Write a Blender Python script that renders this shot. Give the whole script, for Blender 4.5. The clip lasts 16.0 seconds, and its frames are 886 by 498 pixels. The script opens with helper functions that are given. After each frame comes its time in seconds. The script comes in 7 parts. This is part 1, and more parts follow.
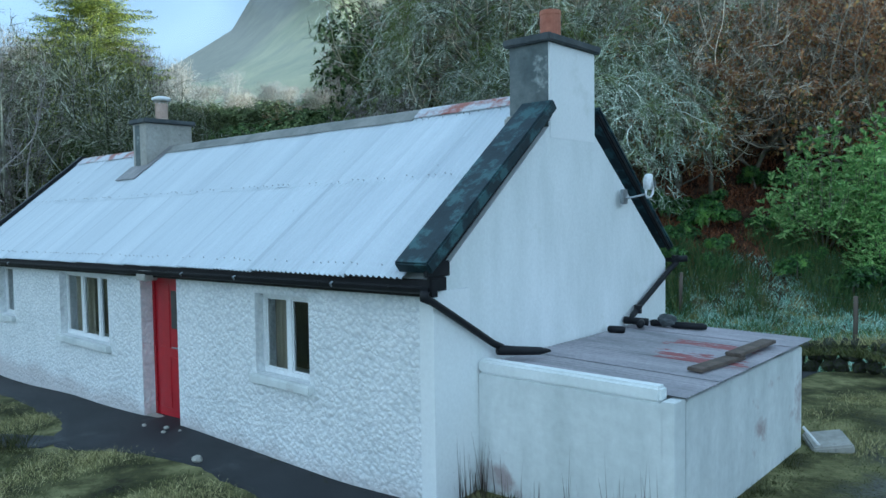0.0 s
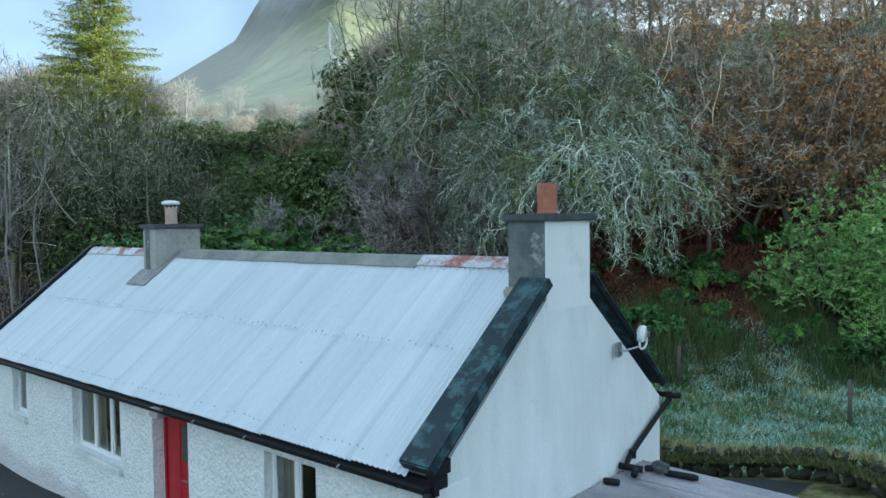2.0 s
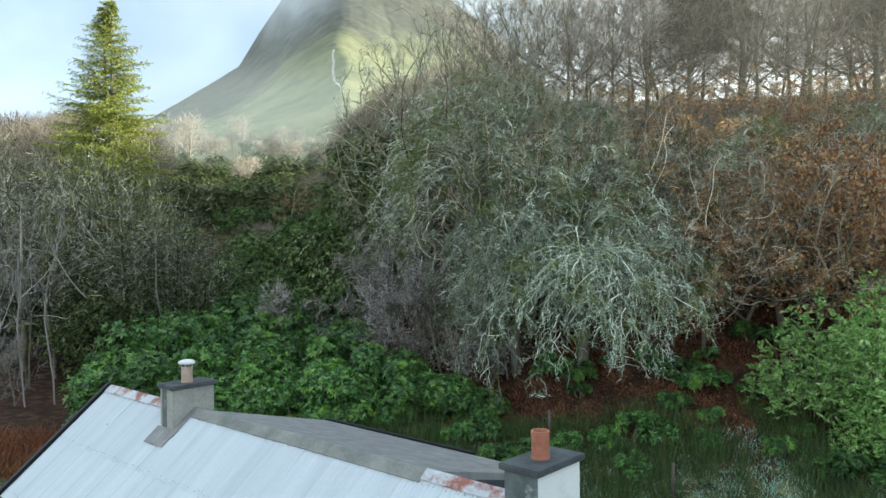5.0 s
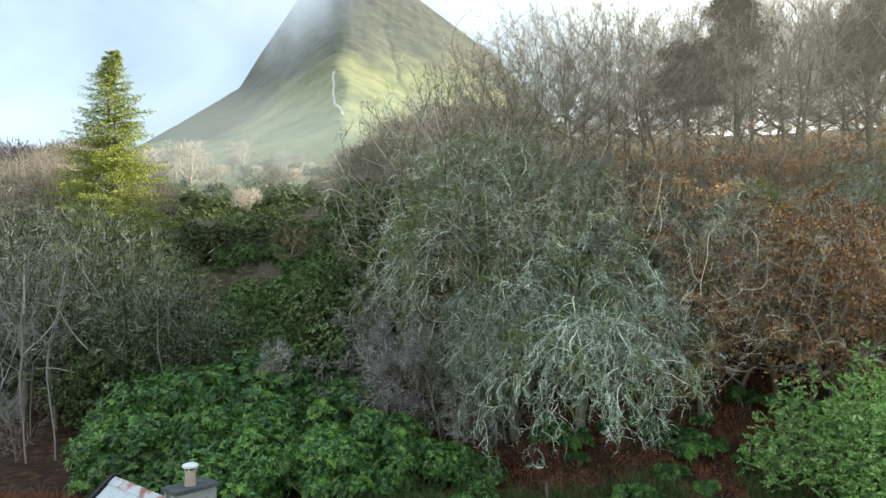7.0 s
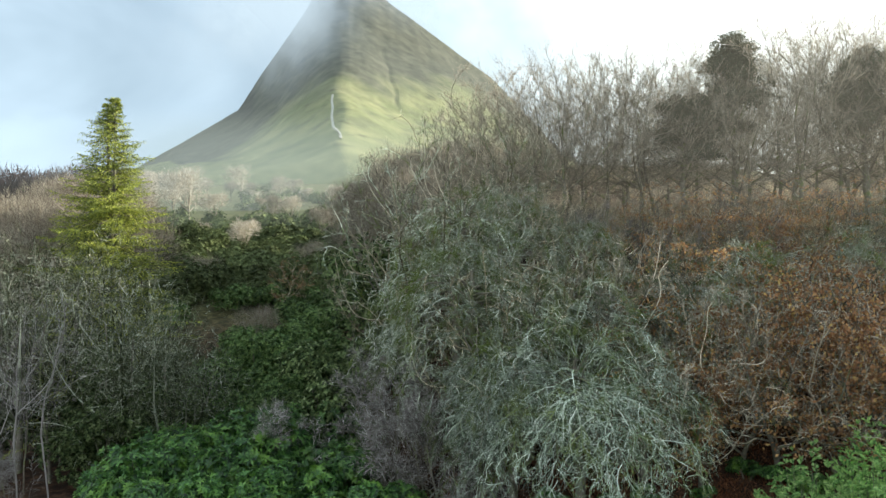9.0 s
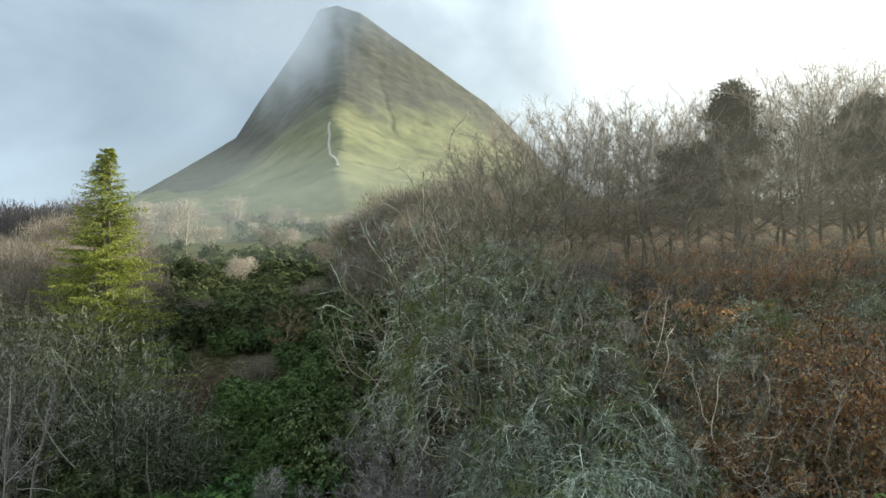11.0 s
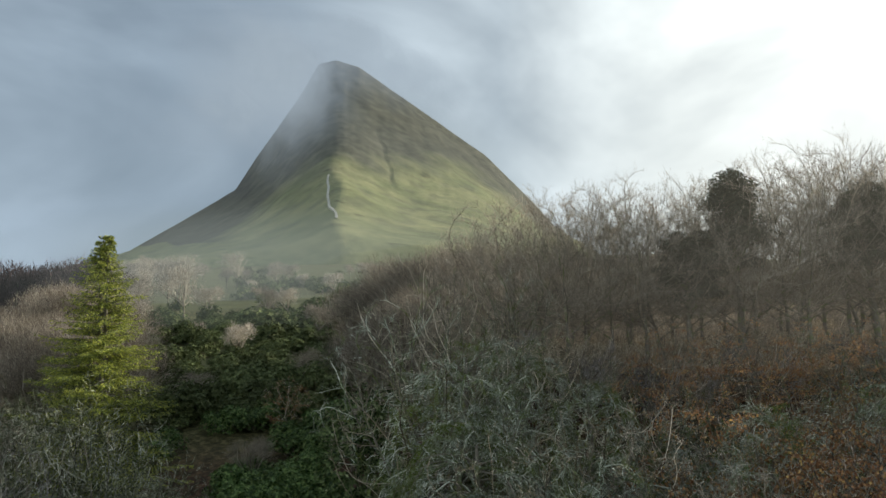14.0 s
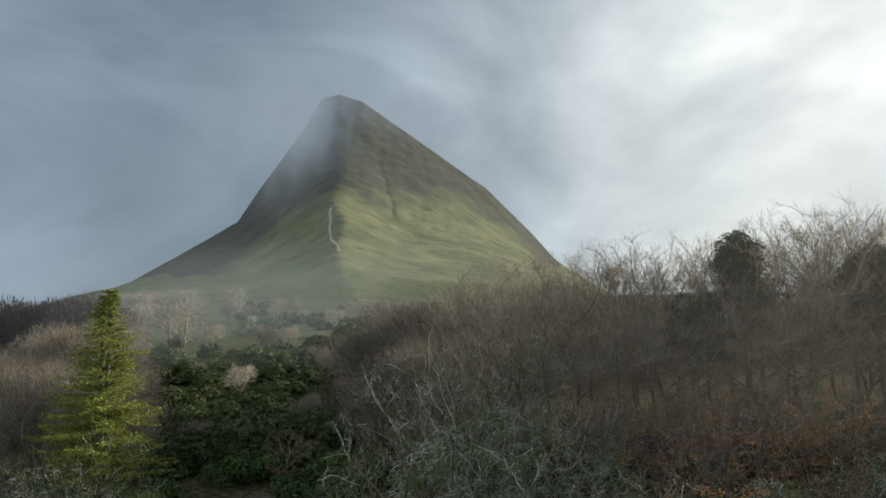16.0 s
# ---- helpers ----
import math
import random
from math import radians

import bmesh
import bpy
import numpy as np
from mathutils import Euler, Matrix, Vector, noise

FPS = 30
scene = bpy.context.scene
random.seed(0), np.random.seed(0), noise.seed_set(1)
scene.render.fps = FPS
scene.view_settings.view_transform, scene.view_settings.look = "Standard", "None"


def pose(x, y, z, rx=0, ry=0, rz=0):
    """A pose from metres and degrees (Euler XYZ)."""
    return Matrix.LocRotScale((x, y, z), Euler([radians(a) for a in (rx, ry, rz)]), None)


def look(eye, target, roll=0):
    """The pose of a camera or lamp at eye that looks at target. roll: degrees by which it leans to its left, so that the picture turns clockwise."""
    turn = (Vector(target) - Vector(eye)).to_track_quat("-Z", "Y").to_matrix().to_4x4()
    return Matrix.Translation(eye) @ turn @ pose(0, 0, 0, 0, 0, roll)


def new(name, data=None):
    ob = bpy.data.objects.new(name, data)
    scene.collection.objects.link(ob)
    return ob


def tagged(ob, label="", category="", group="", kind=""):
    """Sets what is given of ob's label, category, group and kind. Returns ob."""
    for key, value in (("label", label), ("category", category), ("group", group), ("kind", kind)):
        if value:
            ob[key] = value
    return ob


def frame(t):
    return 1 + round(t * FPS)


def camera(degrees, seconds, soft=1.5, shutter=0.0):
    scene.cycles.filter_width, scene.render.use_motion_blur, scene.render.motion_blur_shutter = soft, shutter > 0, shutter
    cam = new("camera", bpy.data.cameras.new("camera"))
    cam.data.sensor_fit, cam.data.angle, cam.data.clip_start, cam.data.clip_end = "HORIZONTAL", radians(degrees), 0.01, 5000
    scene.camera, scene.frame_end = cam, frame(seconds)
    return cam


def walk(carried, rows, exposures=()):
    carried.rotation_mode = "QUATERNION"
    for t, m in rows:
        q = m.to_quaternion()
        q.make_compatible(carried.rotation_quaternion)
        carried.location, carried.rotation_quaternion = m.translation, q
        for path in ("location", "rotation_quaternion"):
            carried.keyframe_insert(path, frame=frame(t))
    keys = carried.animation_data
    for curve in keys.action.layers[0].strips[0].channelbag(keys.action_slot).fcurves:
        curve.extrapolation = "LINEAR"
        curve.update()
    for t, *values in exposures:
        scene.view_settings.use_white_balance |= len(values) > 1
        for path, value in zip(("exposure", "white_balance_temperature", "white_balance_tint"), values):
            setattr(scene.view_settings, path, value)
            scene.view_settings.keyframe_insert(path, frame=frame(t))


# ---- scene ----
cam = camera(62.0, 16.0)
PATH = [
    (0, (4.415, -4.785, 2.822), (3.08, -3.299, 2.725), -0.8),
    (0.5, (4.458, -4.803, 3.28), (3.121, -3.319, 3.19), -0.8),
    (1, (4.494, -4.835, 3.725), (3.155, -3.352, 3.642), -0.9),
    (1.5, (4.554, -4.909, 4.171), (3.215, -3.425, 4.095), -0.9),
    (2, (4.63, -4.985, 4.621), (3.291, -3.501, 4.549), -0.8),
    (2.5, (4.709, -5.092, 5.087), (3.371, -3.607, 5.018), -0.8),
    (3, (4.761, -5.211, 5.57), (3.4223, -3.7263, 5.507), -0.6),
    (3.5, (4.842, -5.347, 6.057), (3.5023, -3.8639, 6.003), -0.5),
    (4, (4.905, -5.41, 6.53), (3.5635, -3.9266, 6.49), -0.5),
    (6.5, (5.488, -5.74, 8.808), (4.146, -4.258, 8.838), -0.8),
    (7, (5.491, -5.809, 9.282), (4.15, -4.326, 9.324), -0.7),
    (7.5, (5.491, -5.853, 9.761), (4.152, -4.369, 9.815), -0.7),
    (8, (5.489, -5.872, 10.214), (4.151, -4.387, 10.283), -0.6),
    (8.5, (5.489, -5.903, 10.687), (4.154, -4.416, 10.772), -0.5),
    (9, (5.472, -5.849, 11.145), (4.138, -4.363, 11.244), -0.5),
    (11.5, (4.913, -5.392, 13.259), (3.589, -3.904, 13.444), -1.3),
    (12, (4.908, -5.393, 13.68), (3.586, -3.906, 13.886), -1.4),
    (12.5, (4.917, -5.407, 14.098), (3.598, -3.92, 14.326), -1.4),
    (13, (4.931, -5.392, 14.519), (3.615, -3.907, 14.77), -1.4),
    (13.5, (4.926, -5.417, 14.938), (3.613, -3.934, 15.212), -1.5),
    (14, (4.923, -5.434, 15.362), (3.612, -3.953, 15.658), -1.6),
    (14.5, (4.988, -5.51, 15.762), (3.679, -4.031, 16.08), -1.5),
    (15, (4.951, -5.637, 16.208), (3.644, -4.162, 16.548), -1.6),
    (15.5, (4.879, -5.699, 16.621), (3.575, -4.227, 16.983), -1.4),
    (16, (4.856, -5.699, 17.002), (3.554, -4.23, 17.385), -1.2),
]
EXPOSE = [(0, 1.08, 5050, -4), (2.5, 1.15, 5650, -1), (4, 1.3, 6050, 1), (6.5, 1.4, 6500, 4), (9, 1.14, 6500, 3), (11.5, 0.66, 6550, 5), (14, 0.15, 6500, 7), (16, -0.2, 6400, 8)]
walk(cam, [(t, look(e, g, r)) for t, e, g, r in PATH], EXPOSE)

# ---- light ----
# plan axes: U runs away from the viewer up the valley, V runs across it
OX, OY = 4.95, -5.5
HX, HY = -0.66, 0.7513
RX, RY = 0.7513, 0.66


def plan(u, v):
    return OX + HX * u + RX * v, OY + HY * u + RY * v


def uv(x, y):
    dx, dy = x - OX, y - OY
    return HX * dx + HY * dy, RX * dx + RY * dy


# low veiled sun, kept off the cottage by a hill shoulder added out of view
SUN_EL = radians(16)
sun_u, sun_v = math.cos(radians(66)), math.sin(radians(66))
sx, sy = HX * sun_u + RX * sun_v, HY * sun_u + RY * sun_v
to_sun = Vector((sx * math.cos(SUN_EL), sy * math.cos(SUN_EL), math.sin(SUN_EL))).normalized()

world = bpy.data.worlds.new("sky")
scene.world = world
world.use_nodes = True
wn, wl = world.node_tree.nodes, world.node_tree.links
wn.clear()
w_out = wn.new("ShaderNodeOutputWorld")
w_sky = wn.new("ShaderNodeTexSky")
w_sky.sky_type, w_sky.sun_disc = "NISHITA", False
w_sky.sun_elevation = SUN_EL
w_sky.sun_rotation = math.atan2(to_sun.x, to_sun.y)
w_bg = wn.new("ShaderNodeBackground")
w_bg.inputs[1].default_value = 0.11
wl.new(w_sky.outputs[0], w_bg.inputs[0])
w_cl = wn.new("ShaderNodeBackground")
w_cl.inputs[1].default_value = 1.0
w_co = wn.new("ShaderNodeTexCoord")
# brighter cloud round the veiled sun
w_dot = wn.new("ShaderNodeVectorMath")
w_dot.operation = "DOT_PRODUCT"
glow = Vector((HX * 0.80 + RX * 0.60, HY * 0.80 + RY * 0.60, 0.30)).normalized()
w_dot.inputs[1].default_value = glow
wl.new(w_co.outputs["Generated"], w_dot.inputs[0])
w_gr = wn.new("ShaderNodeValToRGB")
cr = w_gr.color_ramp
# first stop brightens the unseen sky behind the viewer, as fill on near faces
cr.elements[0].position, cr.elements[0].color = 0.0, (0.55, 0.60, 0.65, 1)
cr.elements[1].position, cr.elements[1].color = 1.0, (0.98, 1.0, 0.98, 1)
for pos, col in ((0.30, (0.30, 0.37, 0.45, 1)), (0.66, (0.26, 0.325, 0.405, 1)), (0.86, (0.56, 0.635, 0.70, 1)), (0.95, (0.95, 0.99, 0.98, 1))):
    e = cr.elements.new(pos)
    e.color = col
wl.new(w_dot.outputs["Value"], w_gr.inputs[0])
w_map = wn.new("ShaderNodeMapping")
w_map.inputs["Scale"].default_value = (1.0, 1.0, 1.9)
w_map.inputs["Rotation"].default_value = (0.25, 0.1, 0.4)
wl.new(w_co.outputs["Generated"], w_map.inputs[0])
w_no = wn.new("ShaderNodeTexNoise")
w_no.inputs["Scale"].default_value, w_no.inputs["Detail"].default_value, w_no.inputs["Roughness"].default_value = 2.1, 5, 0.48
w_no.inputs["Distortion"].default_value = 0.4
wl.new(w_map.outputs[0], w_no.inputs[0])
w_sh = wn.new("ShaderNodeMapRange")
w_sh.inputs[1].default_value, w_sh.inputs[2].default_value = 0.35, 0.68
w_sh.inputs[3].default_value, w_sh.inputs[4].default_value = 0.58, 1.34
wl.new(w_no.outputs[0], w_sh.inputs[0])
w_mul = wn.new("ShaderNodeVectorMath")
w_mul.operation = "SCALE"
wl.new(w_gr.outputs[0], w_mul.inputs[0])
wl.new(w_sh.outputs[0], w_mul.inputs["Scale"])
wl.new(w_mul.outputs[0], w_cl.inputs[0])
w_mix = wn.new("ShaderNodeMixShader")
w_fac = wn.new("ShaderNodeMapRange")
w_fac.inputs[1].default_value, w_fac.inputs[2].default_value = 0.36, 0.60
w_fac.inputs[3].default_value, w_fac.inputs[4].default_value = 0.70, 1.0
wl.new(w_no.outputs[0], w_fac.inputs[0])
wl.new(w_fac.outputs[0], w_mix.inputs[0])
wl.new(w_bg.outputs[0], w_mix.inputs[1])
wl.new(w_cl.outputs[0], w_mix.inputs[2])
wl.new(w_mix.outputs[0], w_out.inputs[0])

sun = new("sun", bpy.data.lights.new("sun", "SUN"))
sun.data.energy, sun.data.angle, sun.data.color = 5.0, radians(0.6), (1.0, 0.90, 0.74)
sun.matrix_world = look((0, 0, 60), Vector((0, 0, 60)) - to_sun)

# ---- materials ----


def base_mat(name):
    m = bpy.data.materials.new(name)
    m.use_nodes = True
    n, l = m.node_tree.nodes, m.node_tree.links
    return m, n, l, n["Principled BSDF"]


def noise_node(n, l, scale, detail=5, rough=0.6, coord="Object", stretch=None):
    co = n.new("ShaderNodeTexCoord")
    if coord == "Piece":
        # each piece its own stretch of the pattern
        oi = n.new("ShaderNodeObjectInfo")
        far = n.new("ShaderNodeMath")
        far.operation = "MULTIPLY"
        far.inputs[1].default_value = 61.0
        l.new(oi.outputs["Random"], far.inputs[0])
        co = n.new("ShaderNodeVectorMath")
        src = n.new("ShaderNodeTexCoord")
        l.new(src.outputs["Object"], co.inputs[0])
        l.new(far.outputs[0], co.inputs[1])
        coord = "Vector"
    tx = n.new("ShaderNodeTexNoise")
    tx.inputs["Scale"].default_value, tx.inputs["Detail"].default_value, tx.inputs["Roughness"].default_value = scale, detail, rough
    if stretch:
        mp = n.new("ShaderNodeMapping")
        mp.inputs["Scale"].default_value = stretch
        l.new(co.outputs[coord], mp.inputs[0])
        l.new(mp.outputs[0], tx.inputs[0])
    else:
        l.new(co.outputs[coord], tx.inputs[0])
    return tx


def ramp(n, l, src, stops):
    r = n.new("ShaderNodeValToRGB")
    els = r.color_ramp.elements
    els[0].position, els[0].color = stops[0][0], (*stops[0][1], 1)
    els[1].position, els[1].color = stops[-1][0], (*stops[-1][1], 1)
    for p, c in stops[1:-1]:
        e = els.new(p)
        e.color = (*c, 1)
    l.new(src, r.inputs[0])
    return r


def mix_col(n, l, fac, a, b, mode="MIX"):
    mx = n.new("ShaderNodeMix")
    mx.data_type, mx.blend_type = "RGBA", mode
    for src, idx in ((fac, 0), (a, 6), (b, 7)):
        if hasattr(src, "is_linked"):
            l.new(src, mx.inputs[idx])
        elif idx == 0:
            mx.inputs[0].default_value = src
        else:
            mx.inputs[idx].default_value = (*src, 1)
    return mx.outputs[2]


def bump(n, l, p, src, strength, dist):
    b = n.new("ShaderNodeBump")
    b.inputs["Strength"].default_value, b.inputs["Distance"].default_value = strength, dist
    l.new(src, b.inputs["Height"])
    l.new(b.outputs[0], p.inputs["Normal"])
    return b


def surf(name, a, b, scale=4.0, rough=0.8, metal=0.0, fine=40.0, bstr=0.4, bdist=0.01, stain=None, stain_scale=1.2, stain_lo=0.55, coord="Object", vary=0.0, spec=0.5, stretch=None, grain=0.35):
    """Two colours blended by broad noise, fine relief, and blotches of a third colour."""
    m, n, l, p = base_mat(name)
    big = noise_node(n, l, scale, 6, 0.62, coord, stretch)
    col = ramp(n, l, big.outputs[0], [(0.32, a), (0.68, b)]).outputs[0]
    small = noise_node(n, l, fine, 4, 0.6, coord)
    col = mix_col(n, l, grain, col, ramp(n, l, small.outputs[0], [(0.3, (0.55, 0.55, 0.55)), (0.7, (1.25, 1.25, 1.25))]).outputs[0], "MULTIPLY")
    if stain:
        st = noise_node(n, l, stain_scale, 7, 0.65, coord)
        f = ramp(n, l, st.outputs[0], [(stain_lo, (0, 0, 0)), (stain_lo + 0.10, (1, 1, 1))]).outputs[0]
        col = mix_col(n, l, f, col, stain)
    if vary:
        oi = n.new("ShaderNodeObjectInfo")
        mr = n.new("ShaderNodeMapRange")
        mr.inputs[3].default_value, mr.inputs[4].default_value = 1 - vary, 1 + vary
        l.new(oi.outputs["Random"], mr.inputs[0])
        sc = n.new("ShaderNodeVectorMath")
        sc.operation = "SCALE"
        l.new(col, sc.inputs[0])
        l.new(mr.outputs[0], sc.inputs["Scale"])
        col = sc.outputs[0]
    l.new(col, p.inputs["Base Color"])
    p.inputs["Roughness"].default_value, p.inputs["Metallic"].default_value = rough, metal
    p.inputs["Specular IOR Level"].default_value = spec
    bump(n, l, p, small.outputs[0], bstr, bdist)
    return m


def leafy(name, stops, rough=0.5, trans=0.25, patch=None, patch_scale=0.5, spec=0.4, patch_lo=0.45):
    """Leaves and twigs: each island its own tone, with broad patches."""
    m, n, l, p = base_mat(name)
    geo = n.new("ShaderNodeNewGeometry")
    col = ramp(n, l, geo.outputs["Random Per Island"], stops).outputs[0]
    if patch:
        tx = noise_node(n, l, patch_scale, 4, 0.6)
        f = ramp(n, l, tx.outputs[0], [(patch_lo, (0, 0, 0)), (patch_lo + 0.15, (1, 1, 1))]).outputs[0]
        col = mix_col(n, l, f, col, patch)
    oi = n.new("ShaderNodeObjectInfo")
    mr = n.new("ShaderNodeMapRange")
    mr.inputs[3].default_value, mr.inputs[4].default_value = 0.66, 1.45
    l.new(oi.outputs["Random"], mr.inputs[0])
    sc = n.new("ShaderNodeVectorMath")
    sc.operation = "SCALE"
    l.new(col, sc.inputs[0])
    l.new(mr.outputs[0], sc.inputs["Scale"])
    col = sc.outputs[0]
    l.new(col, p.inputs["Base Color"])
    p.inputs["Roughness"].default_value = rough
    p.inputs["Specular IOR Level"].default_value = spec
    if trans:
        tr = n.new("ShaderNodeBsdfTranslucent")
        l.new(col, tr.inputs[0])
        mx = n.new("ShaderNodeMixShader")
        mx.inputs[0].default_value = trans
        l.new(p.outputs[0], mx.inputs[1])
        l.new(tr.outputs[0], mx.inputs[2])
        l.new(mx.outputs[0], n["Material Output"].inputs[0])
    return m


# render with pebbles thrown into it, whitewashed
def roughcast():
    m, n, l, p = base_mat("roughcast")
    co = n.new("ShaderNodeTexCoord")
    vo = n.new("ShaderNodeTexVoronoi")
    vo.inputs["Scale"].default_value = 21
    wob = noise_node(n, l, 9, 4)
    mixv = n.new("ShaderNodeMix")
    mixv.data_type = "VECTOR"
    mixv.inputs[0].default_value = 0.09
    l.new(co.outputs["Object"], mixv.inputs[4])
    l.new(wob.outputs["Color"], mixv.inputs[5])
    l.new(mixv.outputs[1], vo.inputs["Vector"])
    big = noise_node(n, l, 1.3, 6, 0.65)
    col = ramp(n, l, big.outputs[0], [(0.3, (0.76, 0.79, 0.80)), (0.65, (0.87, 0.89, 0.90))]).outputs[0]
    # shade of the pits between pebbles, multiplied into the whitewash colour
    pit_shade = ramp(n, l, vo.outputs["Distance"], [(0.25, (1, 1, 1)), (0.80, (0.82, 0.84, 0.86))]).outputs[0]
    col = mix_col(n, l, 0.9, col, pit_shade, "MULTIPLY")
    sep = n.new("ShaderNodeSeparateXYZ")
    l.new(co.outputs["Object"], sep.inputs[0])
    ad = n.new("ShaderNodeMath")
    ad.operation = "MULTIPLY_ADD"
    ad.inputs[1].default_value = 0.55
    l.new(big.outputs[0], ad.inputs[0])
    l.new(sep.outputs["Z"], ad.inputs[2])
    splash = ramp(n, l, ad.outputs[0], [(0.36, (1, 1, 1)), (0.58, (0, 0, 0))]).outputs[0]
    sc2 = n.new("ShaderNodeMath")
    sc2.operation = "MULTIPLY"
    sc2.inputs[1].default_value = 0.45
    l.new(splash, sc2.inputs[0])
    col = mix_col(n, l, sc2.outputs[0], col, (0.44, 0.37, 0.36))
    l.new(col, p.inputs["Base Color"])
    p.inputs["Roughness"].default_value = 0.88
    inv = n.new("ShaderNodeMath")
    inv.operation = "SUBTRACT"
    inv.inputs[0].default_value = 1.0
    l.new(vo.outputs["Distance"], inv.inputs[1])
    bump(n, l, p, inv.outputs[0], 0.75, 0.028)
    return m


M_ROUGH = roughcast()
M_RENDER = surf("smooth_render", (0.80, 0.83, 0.84), (0.86, 0.88, 0.89), 0.5, 0.85, fine=30, bstr=0.15, bdist=0.006, stain=(0.70, 0.73, 0.71), stain_scale=0.7, stain_lo=0.60, stretch=(1, 1, 0.4), grain=0.10)
M_GABLE = surf("streaked_render", (0.72, 0.76, 0.76), (0.85, 0.88, 0.89), 1.5, 0.86, fine=26, bstr=0.2, bdist=0.008, stain=(0.66, 0.70, 0.67), stain_scale=1.1, stain_lo=0.62, stretch=(1, 1.4, 0.45), grain=0.12)
M_RENDER_DIRTY = surf("stained_render", (0.54, 0.58, 0.58), (0.77, 0.80, 0.80), 1.6, 0.88, fine=10, bstr=0.3, bdist=0.015, stain=(0.40, 0.34, 0.34), stain_scale=1.3, stain_lo=0.57, stretch=(1, 1, 0.25), grain=0.18)
M_GREYREND = surf("grey_render", (0.075, 0.098, 0.105), (0.18, 0.205, 0.205), 2.5, 0.9, fine=18, stain=(0.36, 0.40, 0.39), stain_scale=4, stain_lo=0.58)
M_CEMENT = surf("cement_render", (0.30, 0.30, 0.27), (0.42, 0.41, 0.38), 1.6, 0.9, fine=15, stain=(0.17, 0.17, 0.16), stain_scale=2.2, stain_lo=0.62)
M_CAPPING = surf("weathered_concrete", (0.045, 0.055, 0.062), (0.10, 0.112, 0.118), 3, 0.9, fine=25)


def roof_paint():
    """Pale painted sheet: chalky streaks down the slope, a darker line along the lap at the edge of each sheet."""
    m, n, l, p = base_mat("galvanised_roof_paint")
    big = noise_node(n, l, 0.9, 6, 0.62, "Piece", (2.4, 0.16, 1))
    col = ramp(n, l, big.outputs[0], [(0.30, (0.53, 0.585, 0.635)), (0.70, (0.68, 0.73, 0.775))]).outputs[0]
    fine = noise_node(n, l, 60, 4, 0.6, "Piece")
    col = mix_col(n, l, 0.14, col, ramp(n, l, fine.outputs[0], [(0.3, (0.55, 0.55, 0.55)), (0.7, (1.25, 1.25, 1.25))]).outputs[0], "MULTIPLY")
    co = n.new("ShaderNodeTexCoord")
    sep = n.new("ShaderNodeSeparateXYZ")
    l.new(co.outputs["Object"], sep.inputs[0])
    wob = noise_node(n, l, 3.0, 5, 0.65, "Piece", (1, 0.5, 1))
    ad = n.new("ShaderNodeMath")
    ad.operation = "MULTIPLY_ADD"
    ad.inputs[1].default_value = -0.10
    l.new(wob.outputs[0], ad.inputs[0])
    l.new(sep.outputs["X"], ad.inputs[2])
    lap_line = ramp(n, l, ad.outputs[0], [(0.0, (0.26, 0.26, 0.26)), (0.05, (0, 0, 0))]).outputs[0]
    col = mix_col(n, l, lap_line, col, (0.40, 0.445, 0.49))
    spot = noise_node(n, l, 7.0, 3, 0.5, "Piece")
    col = mix_col(n, l, ramp(n, l, spot.outputs[0], [(0.74, (0, 0, 0)), (0.78, (0.7, 0.7, 0.7))]).outputs[0], col, (0.22, 0.25, 0.27))
    oi = n.new("ShaderNodeObjectInfo")
    mr = n.new("ShaderNodeMapRange")
    mr.inputs[3].default_value, mr.inputs[4].default_value = 0.97, 1.03
    l.new(oi.outputs["Random"], mr.inputs[0])
    sc = n.new("ShaderNodeVectorMath")
    sc.operation = "SCALE"
    l.new(col, sc.inputs[0])
    l.new(mr.outputs[0], sc.inputs["Scale"])
    l.new(sc.outputs[0], p.inputs["Base Color"])
    p.inputs["Roughness"].default_value = 0.55
    p.inputs["Specular IOR Level"].default_value = 0.4
    bump(n, l, p, fine.outputs[0], 0.04, 0.004)
    return m


